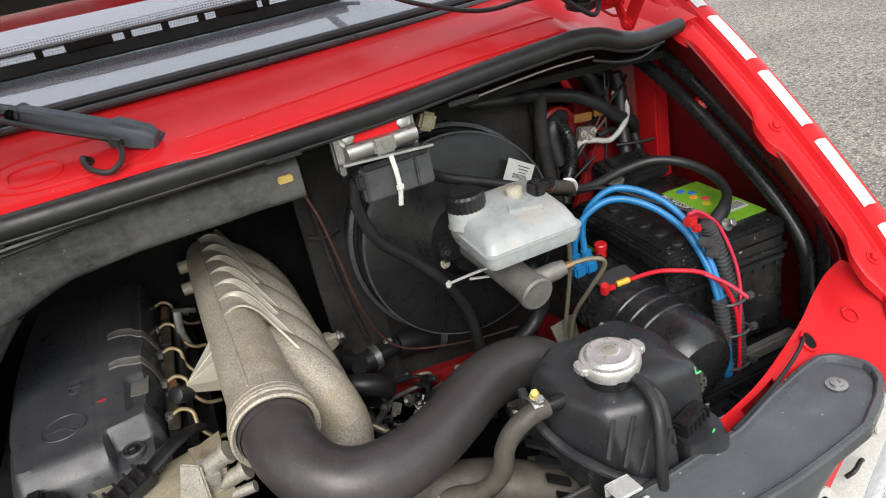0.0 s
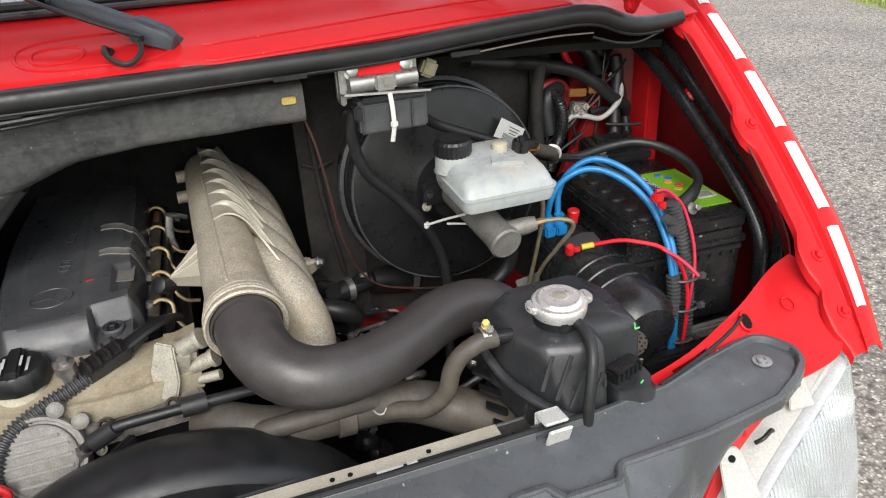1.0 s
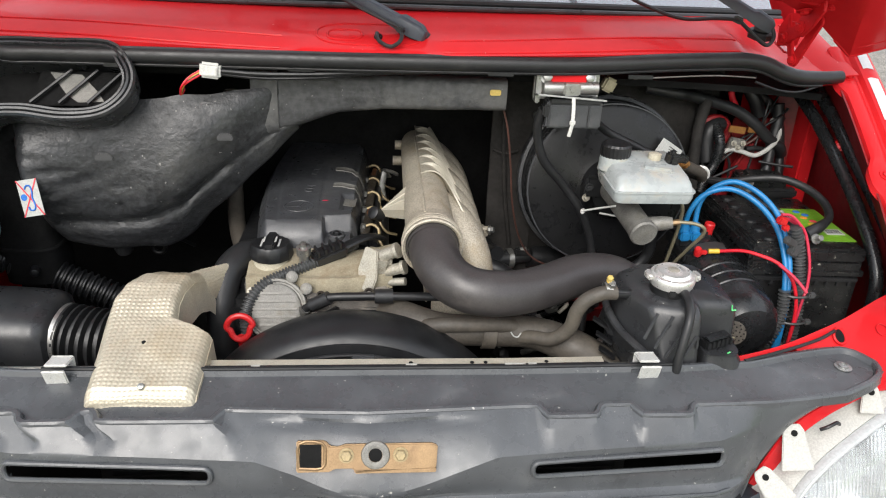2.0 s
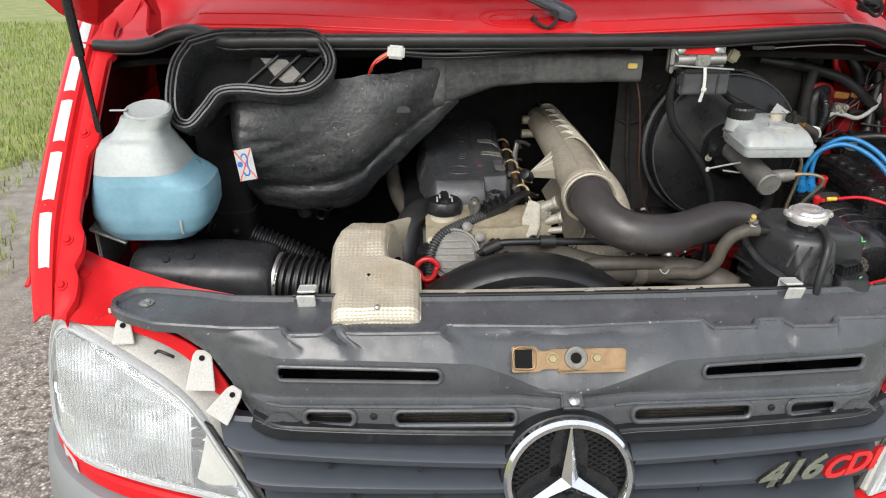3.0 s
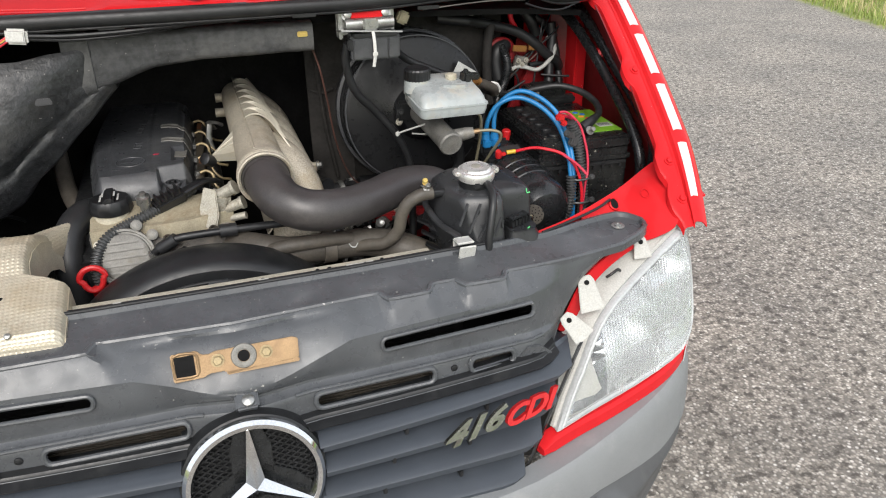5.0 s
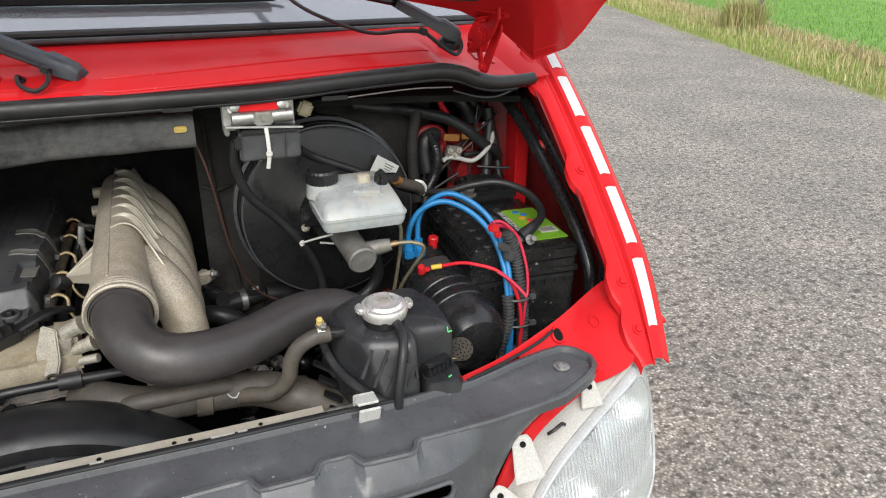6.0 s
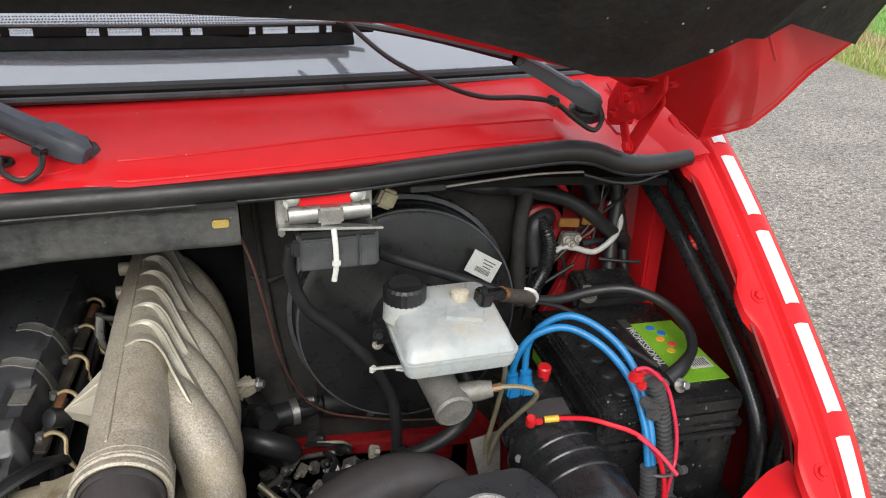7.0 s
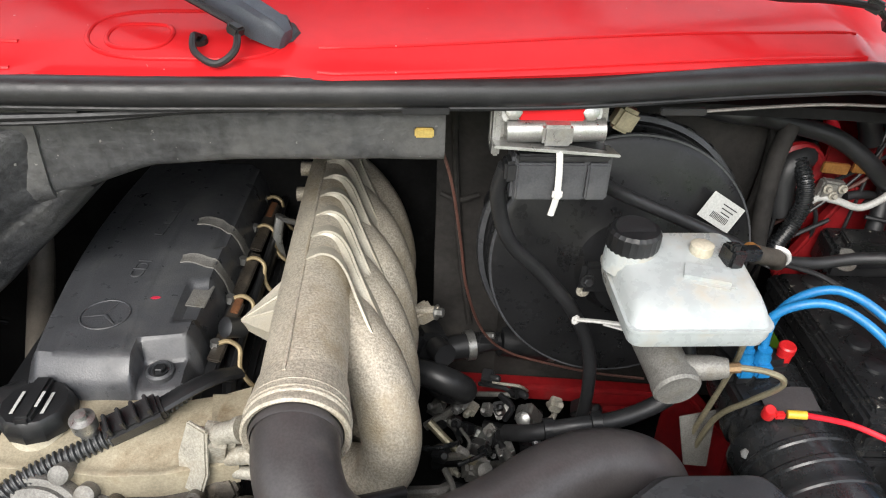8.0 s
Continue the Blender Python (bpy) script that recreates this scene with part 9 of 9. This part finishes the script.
part("mesh_grille", lathe([(0.0205, 0), (0.0205, 0.003), (0, 0.004)], (0.590, 0.288, 1.010), (-0.40, -0.9, 0.12), 24), OLD_HOSE, cp, "fine brown mesh disc")
for k in range(30):
    a = 2.4 * k
    r_ = 0.0036 * math.sqrt(k)
    u_ = facing((0.5886, 0.2845, 1.0105), (-0.40, -0.9, 0.12))
    part("mesh_dot", moved(lathe([(0, 0), (0.0014, 0), (0.0014, 0.0008), (0, 0.0008)], (r_ * math.cos(a), r_ * math.sin(a), 0), (0, 0, 1), 6), u_), DARK, cp)
part("head_block", join(box((0.600, 0.535, 1.072), (0.07, 0.05, 0.03), 0.006, (-8, 0, 6)), box((0.585, 0.50, 1.055), (0.03, 0.06, 0.02), 0.004)), BLACK, cp)
part("red_button", join(lathe([(0.0085, 0), (0.0085, 0.012), (0.0098, 0.013), (0.0098, 0.021), (0.008, 0.023), (0, 0.023)], (0.634, 0.530, 1.082), (0, -0.1, 1), 24)), RED_PLASTIC, cp, "red push button")
for x in (0.580, 0.600):
    part("air_fitting", join(lathe([(0.010, 0), (0.010, 0.022), (0.008, 0.026), (0.008, 0.032), (0, 0.032)], (x, 0.518, 1.078), (0, -0.1, 1), 16), box((x, 0.512, 1.086), (0.019, 0.022, 0.018), 0.003)), BLUE, cp, "blue push-in fitting")
part("rating_label", sheet(span(0.585, 0.64, 5), span(0, 1, 4), lambda u, v: V((u, 0.478 - 0.03 * v, 1.088 - 0.35 * (u - 0.622) ** 2 * 18 - 0.006 * v)), 0.0006), HOSE, cp, "dark red rating label")
part("red_cap", join(lathe([(0.0068, 0), (0.0068, 0.014), (0.005, 0.017), (0, 0.017)], (0.582, 0.448, 1.076), (-0.2, -0.4, 0.9), 18), box((0.589, 0.440, 1.084), (0.012, 0.008, 0.008), 0.002)), RED_PLASTIC, cp, "red terminal cap")
part("yellow_ferrule", tube([(0.596, 0.438, 1.087), (0.614, 0.434, 1.089)], 0.0046, 12, 2), YELLOW, cp, "yellow ferrule")
part("terminal", bolt((0.570, 0.44, 1.03), (-0.6, -0.6, 0.4), 0.006, 0.012), STEEL, cp)
solo("mount_plate", prism([(0, 0), (0.05, 0.0), (0.045, -0.08), (0.012, -0.07)], 0.003, pose(0.525, 0.52, 1.005, 78, 0, 12), 0.001), ALU_GREY, "dull metal mounting plate under the compressor", "plate")

# Battery.
bat = thing("battery", (0.77, 0.53, 0.92), "black car battery with green top label", "battery")
bpose = pose(0.770, 0.535, 0.0, 0, 0, -3)
part("case", moved(join(box((0, 0, 1.005), (0.205, 0.262, 0.165), 0.006), box((0, 0, 1.062), (0.212, 0.268, 0.012), 0.002)), bpose), BATTERY, bat, "scuffed black case")
part("lid", moved(join(box((0, 0, 1.094), (0.208, 0.264, 0.026), 0.005), box((-0.062, 0.0, 1.1085), (0.066, 0.246, 0.010), 0.003)), bpose), BATTERY, bat, "black lid")
for k in range(6):
    part("cell_plug", moved(lathe([(0.013, 0), (0.012, 0.004), (0.006, 0.005), (0, 0.005)], (-0.062, -0.10 + 0.04 * k, 1.113), (0, 0, 1), 18), bpose), BLACK, bat)
part("top_label", moved(box((0.068, -0.014, 1.1078), (0.070, 0.158, 0.0012), 0), bpose), GREEN, bat, "green label")
part("label_text", moved(lettering("PROFESSIONAL", 0.0155, 0.0003, pose(0.026, 0.002, 1.1092, 0, 0, -90)), bpose), PAPER, bat, "white label text", sharp=20)
part("label_strip", moved(box((0.026, 0.002, 1.1078), (0.014, 0.158, 0.0010), 0), bpose), INK, bat)
for k, m_ in enumerate((BLUE_INK, BLUE_INK, ORANGE_INK, RED_INK, YELLOW)):
    part("pictogram", moved(lathe([(0.007, 0), (0.0065, 0.0006), (0, 0.0006)], (0.058 + 0.010 * (k % 2), 0.048 - 0.016 * k, 1.1086), (0, 0, 1), 14), bpose), m_, bat)
part("code_label", moved(box((0.080, -0.052, 1.1087), (0.034, 0.026, 0.0006), 0), bpose), PAPER, bat)
for k in range(8):
    part("code_bar", moved(box((0.068 + 0.0034 * k, -0.051, 1.1092), (0.0014, 0.018, 0.0004), 0), bpose), INK, bat)
part("side_strip", moved(box((-0.1045, 0.07, 1.045), (0.001, 0.075, 0.018), 0), bpose), GREEN, bat, "green side label")
part("side_print", moved(join(*[box((-0.1048, 0.0 - 0.016 * k, 1.03), (0.0008, 0.010, 0.016), 0) for k in range(7)]), bpose), GREY_TEXT, bat, "faded print on the side")
part("front_rim", moved(box((0, -0.136, 1.052), (0.19, 0.006, 0.008), 0.001), bpose), BLACK, bat)
for k in range(9):
    part("rim_tooth", moved(box((-0.08 + 0.02 * k, -0.138, 1.046), (0.006, 0.005, 0.010), 0.001), bpose), BLACK, bat)
part("post_clamp", moved(join(lathe([(0.011, 0), (0.010, 0.018), (0, 0.018)], (-0.02, -0.098, 1.106), (0, 0, 1), 18), box((-0.02, -0.098, 1.114), (0.036, 0.03, 0.012), 0.003), box((0.012, -0.095, 1.116), (0.03, 0.012, 0.010), 0.002)), bpose), ALU_GREY, bat, "grey lead clamp")
part("clamp_bolt", moved(bolt((0.016, -0.110, 1.118), (0.2, -0.8, 0.5), 0.006, 0.014), bpose), STEEL, bat)
part("lead_boot", tube([(0.812, 0.458, 1.135), (0.790, 0.442, 1.131), (0.768, 0.436, 1.122)], [0.0082, 0.0105, 0.0115], 14, 3), RUBBER, bat, "black cable boot")
part("rear_handle", moved(box((0.03, 0.135, 1.118), (0.13, 0.025, 0.022), 0.006), bpose), BLACK, bat)
solo("rear_fuse_box", join(box((0.80, 0.69, 1.125), (0.10, 0.05, 0.05), 0.005, (8, 0, -5)), box((0.79, 0.68, 1.152), (0.05, 0.03, 0.01), 0.002, (8, 0, -5))), BATTERY, "black fuse box with print behind the battery", "fuse box")
btray = thing("battery_tray", (0.77, 0.46, 0.90), "dirty black battery tray with slots and grit", "battery tray")
part("base", box((0.77, 0.46, 0.895), (0.28, 0.36, 0.018), 0.005), BLACK, btray)
part("front_rail", box((0.77, 0.345, 0.915), (0.24, 0.022, 0.020), 0.004), BLACK, btray)
part("clamp_bar", box((0.775, 0.372, 0.925), (0.16, 0.016, 0.022), 0.004), ALU_GREY, btray, "dull grey clamp bar")
part("grit", sheet(span(0.775, 0.865, 10), span(0.300, 0.350, 6), lambda u, v: V((u, v, 0.912 + 0.010 * noise.noise((40 * u, 40 * v, 2)))), 0.003), OLD_HOSE, btray, "dry brown grit")
for x in (0.68, 0.715, 0.75):
    part("tray_slot", box((x, 0.318, 0.905), (0.022, 0.012, 0.004), 0.002), DARK, btray)
    part("tray_rib", box((x + 0.018, 0.318, 0.909), (0.005, 0.035, 0.012), 0.001), BLACK, btray)

# Cables round the battery.
for dx, dy, dz in ((0, 0, 0), (0.020, 0.010, 0.010)):
    solo("blue_air_line", tube([(0.580 + dx, 0.518, 1.092), (0.584 + dx, 0.514 + dy, 1.135 + dz), (0.604 + dx, 0.510 + dy, 1.168 + dz), (0.642 + dx * 0.7, 0.496 + dy, 1.184 + dz), (0.680 + dx * 0.6, 0.466 + dy, 1.170 + dz), (0.706 + dx * 0.5, 0.430 + dy, 1.138 + dz), (0.714 + dx * 0.4, 0.396, 1.095), (0.713 + dx * 0.3, 0.372, 1.050), (0.714 + dx * 0.2, 0.362, 1.00), (0.712 + dx * 0.2, 0.356, 0.95), (0.708 + dx * 0.2, 0.352, 0.88)], 0.0050, 12, 7), BLUE, "bright blue air line looping over the battery", "air line", "blue air lines")
solo("red_lead", tube([(0.614, 0.434, 1.089), (0.640, 0.410, 1.101), (0.662, 0.392, 1.102), (0.694, 0.376, 1.092), (0.718, 0.362, 1.066), (0.732, 0.356, 1.020), (0.734, 0.354, 0.960), (0.728, 0.352, 0.885)], 0.0031, 10, 7), RED_WIRE, "red power lead from the compressor", "cable")
solo("red_lead", tube([(0.691, 0.398, 1.174), (0.708, 0.400, 1.172), (0.724, 0.398, 1.160), (0.742, 0.395, 1.137), (0.752, 0.380, 1.090), (0.752, 0.370, 1.050), (0.744, 0.362, 1.02), (0.738, 0.360, 0.93)], 0.0026, 8, 7), PINK_WIRE, "thin red lead at the battery post", "cable")
solo("red_lead", tube([(0.700, 0.402, 1.166), (0.716, 0.408, 1.160), (0.738, 0.420, 1.146), (0.752, 0.432, 1.132)], 0.0034, 8, 5), PINK_WIRE, "short red lead at the battery post", "cable")
fuse = thing("inline_fuse", (0.694, 0.398, 1.15), "red inline fuse holder beside the battery", "fuse holder")
part("fuse_body", box((0.694, 0.398, 1.163), (0.020, 0.012, 0.014), 0.003, (0, 20, 10)), RED_PLASTIC, fuse)
part("fuse_cap", box((0.702, 0.396, 1.151), (0.013, 0.012, 0.012), 0.003, (0, 35, 10)), RED_PLASTIC, fuse)
solo("red_lead", tube([(0.694, 0.374, 1.091), (0.708, 0.358, 1.082), (0.718, 0.342, 1.072), (0.727, 0.330, 1.060)], 0.0028, 8, 5), PINK_WIRE, "loose red lead end beside the conduit", "cable")
solo("cable_clip", join(box((0.712, 0.388, 1.128), (0.026, 0.014, 0.014), 0.003, (0, 30, 15)), box((0.722, 0.388, 1.112), (0.018, 0.014, 0.020), 0.003, (0, 30, 15))), CORRUGATED, "grey plastic cable clip", "clip")
solo("corrugated_conduit", tube([(0.722, 0.400, 1.150), (0.737, 0.397, 1.110), (0.742, 0.384, 1.062), (0.746, 0.374, 1.016), (0.744, 0.366, 0.953), (0.740, 0.362, 0.880)], 0.0090, 14, 7, ribs=(0.0062, 0.004)), CORRUGATED, "grey corrugated conduit in front of the battery", "conduit")
solo("corrugated_conduit", tube([(0.711, 0.366, 1.046), (0.712, 0.360, 1.010), (0.704, 0.354, 0.978), (0.690, 0.350, 0.950)], 0.0086, 14, 6, ribs=(0.0062, 0.004)), CORRUGATED, "short grey corrugated conduit", "conduit")
for p in ((0.738, 0.364, 1.040), (0.740, 0.360, 0.990), (0.738, 0.358, 0.935)):
    solo("cable_tie", join(tube([(p[0] - 0.006 + 0.022 * math.cos(t), p[1] + 0.013 * math.sin(t), p[2]) for t in (2 * math.pi * k / 14 for k in range(15))], 0.0022, 6, 2), box((p[0] + 0.014, p[1] - 0.012, p[2] + 0.004), (0.012, 0.009, 0.010), 0.002)), CORRUGATED, "dark cable tie round the leads", "cable tie", "dark cable ties")
solo("thin_black_lead", tube([(0.640, 0.600, 1.168), (0.675, 0.56, 1.172), (0.72, 0.51, 1.150), (0.765, 0.455, 1.130)], 0.0032, 8, 6), RUBBER, "thin black lead across the battery", "cable")

# Two black pipes down the inner wing.
solo("wing_pipe", tube([(0.885, 0.72, 1.335), (0.890, 0.655, 1.298), (0.893, 0.620, 1.276), (0.897, 0.540, 1.223), (0.902, 0.455, 1.167), (0.902, 0.390, 1.122), (0.902, 0.362, 1.085), (0.902, 0.360, 1.01), (0.901, 0.362, 0.90)], 0.0115, 16, 6), BLACK_GLOSS, "black pipe running down the inner wing", "pipe", "wing pipes")
solo("wing_pipe", tube([(0.867, 0.76, 1.320), (0.874, 0.690, 1.286), (0.876, 0.640, 1.260), (0.877, 0.560, 1.215), (0.881, 0.474, 1.155), (0.883, 0.415, 1.105), (0.883, 0.380, 1.060), (0.883, 0.372, 1.0), (0.883, 0.37, 0.90)], 0.0115, 16, 6), BLACK_GLOSS, "black pipe running down the inner wing", "pipe", "wing pipes")
solo("pipe_clip", join(box((0.892, 0.598, 1.240), (0.016, 0.012, 0.02), 0.003), bolt((0.888, 0.588, 1.239), (-0.6, -0.7, 0.2), 0.005, 0.006)), RED_PLASTIC, "red clip between the pipes", "clip")

# Wiring at the bulkhead above the battery.
for k, (pts, r, m_, lbl) in enumerate((
        ([(0.54, 0.715, 1.318), (0.595, 0.700, 1.311), (0.632, 0.712, 1.304), (0.688, 0.720, 1.290), (0.740, 0.720, 1.273), (0.783, 0.715, 1.246), (0.817, 0.715, 1.217), (0.846, 0.720, 1.200), (0.862, 0.735, 1.180)], 0.0115, RUBBER, "thick taped loom along the bulkhead"),
        ([(0.668, 0.712, 1.296), (0.655, 0.700, 1.250), (0.652, 0.690, 1.19), (0.655, 0.68, 1.12)], 0.011, FELTED, "taped loom hanging down the bulkhead"),
        ([(0.735, 0.775, 1.235), (0.716, 0.745, 1.240), (0.696, 0.735, 1.230), (0.690, 0.732, 1.203), (0.696, 0.725, 1.165)], 0.0185, RUBBER, "thick black elbow hose through the red ring"),
        ([(0.702, 0.728, 1.240), (0.706, 0.708, 1.222), (0.708, 0.700, 1.196), (0.701, 0.698, 1.164), (0.684, 0.69, 1.138), (0.672, 0.68, 1.110)], 0.0105, BLACK_GLOSS, "fine braided black hose at the bulkhead"),
        ([(0.727, 0.718, 1.187), (0.740, 0.718, 1.193), (0.761, 0.712, 1.191), (0.791, 0.706, 1.185), (0.820, 0.704, 1.206), (0.841, 0.722, 1.223), (0.842, 0.735, 1.241), (0.828, 0.745, 1.252)], 0.0048, GREY_WIRE, "pale grey cable loop at the bulkhead"),
        ([(0.775, 0.722, 1.193), (0.800, 0.725, 1.194), (0.825, 0.73, 1.185), (0.838, 0.735, 1.15)], 0.006, RUBBER, "black sleeve beside the terminals"),
        ([(0.838, 0.745, 1.285), (0.842, 0.74, 1.25), (0.832, 0.728, 1.195), (0.826, 0.715, 1.157), (0.818, 0.70, 1.105)], 0.0115, RUBBER, "black loom beside the fuse box"),
        ([(0.80, 0.76, 1.30), (0.832, 0.755, 1.275), (0.852, 0.75, 1.24), (0.862, 0.74, 1.18), (0.862, 0.72, 1.12)], 0.009, RUBBER, "black cable beside the inner wing"),
        ([(0.732, 0.752, 1.335), (0.731, 0.745, 1.318), (0.733, 0.745, 1.299), (0.747, 0.745, 1.276)], 0.0065, RED_WIRE, "red cable at the bulkhead"),
        ([(0.770, 0.76, 1.335), (0.772, 0.748, 1.31), (0.785, 0.742, 1.29), (0.80, 0.745, 1.26)], 0.014, BLACK, "stub of black hose below the scuttle"))):
    solo("bulkhead_cable", tube(pts, r, 14, 6, ribs=(0.0045, 0.0012) if m_ == BLACK_GLOSS else None), m_, lbl, "cable", "cables at the bulkhead")
solo("red_bulkhead_ring", tube([(0.708 + 0.030 * math.cos(t), 0.742, 1.222 + 0.030 * math.sin(t)) for t in (2 * math.pi * k / 24 for k in range(25))], 0.009, 10, 2), RED_IN, "red painted ring round a bulkhead opening", "ring")
tb_ = thing("terminal_block", (0.752, 0.718, 1.19), "oily terminal block on the bulkhead", "terminal block")
part("terminal_body", box((0.752, 0.722, 1.203), (0.034, 0.016, 0.026), 0.003, (0, 10, 0)), ALU_GREY, tb_)
for k in range(3):
    part("terminal_nut", bolt((0.742 + 0.010 * k, 0.713, 1.208 - 0.010 * (k % 2)), (0, -1, 0.2), 0.0038, 0.006), ALU_OLD, tb_)
rng = random.Random(23)
for k in range(7):
    a = V((rng.uniform(0.67, 0.86), rng.uniform(0.735, 0.755), rng.uniform(1.24, 1.33)))
    c = V((rng.uniform(0.66, 0.84), rng.uniform(0.72, 0.74), rng.uniform(1.06, 1.16)))
    m1 = a.lerp(c, 0.35) + V((rng.uniform(-0.04, 0.04), rng.uniform(-0.03, 0.0), rng.uniform(-0.02, 0.03)))
    m2 = a.lerp(c, 0.70) + V((rng.uniform(-0.04, 0.04), rng.uniform(-0.03, 0.0), rng.uniform(-0.02, 0.02)))
    mm = (BLACK, RUBBER, BLACK, BLACK, BROWN_WIRE, BLACK_GLOSS, BLACK, BLACK)[k % 8]
    solo("bulkhead_wire", tube([a, m1, m2, c], rng.uniform(0.0022, 0.0040), 8, 6), mm, "tangled wire on the bulkhead above the battery", "cable", "tangled wires at the bulkhead")
for x in (0.745, 0.785):
    solo("copper_strip", box((x, 0.716, 1.236), (0.035, 0.006, 0.014), 0.001, (0, 6, 0)), COPPER, "copper connector strip on the bulkhead", "connector")
solo("bulkhead_stud", bolt((0.765, 0.668, 1.128), (0, -0.4, 0.9), 0.012, 0.014, 1.4), ALU_GREY, "large oily nut near the fuse box", "nut")
solo("red_brace", join(box((0.764, 0.735, 1.128), (0.028, 0.02, 0.16), 0.004, (0, 27, 0)), box((0.80, 0.76, 1.10), (0.09, 0.006, 0.30), 0.002)), RED_IN, "red brace at the bulkhead, darkened for shade", "brace")
solo("black_tie", tube([(0.80, 0.705, 1.172), (0.84, 0.695, 1.168), (0.868, 0.69, 1.166)], 0.003, 8, 3), BLACK, "thin black cable tie near the wing", "cable tie")

# Bonnet release rod and its guide across the corner.
solo("release_cable", tube([(0.732, 0.246, 1.036), (0.727, 0.240, 1.040), (0.70, 0.226, 1.036), (0.655, 0.208, 1.033), (0.60, 0.190, 1.030), (0.555, 0.178, 1.027)], 0.0026, 8, 5), BLACK, "thin bonnet release cable over the red corner", "cable")
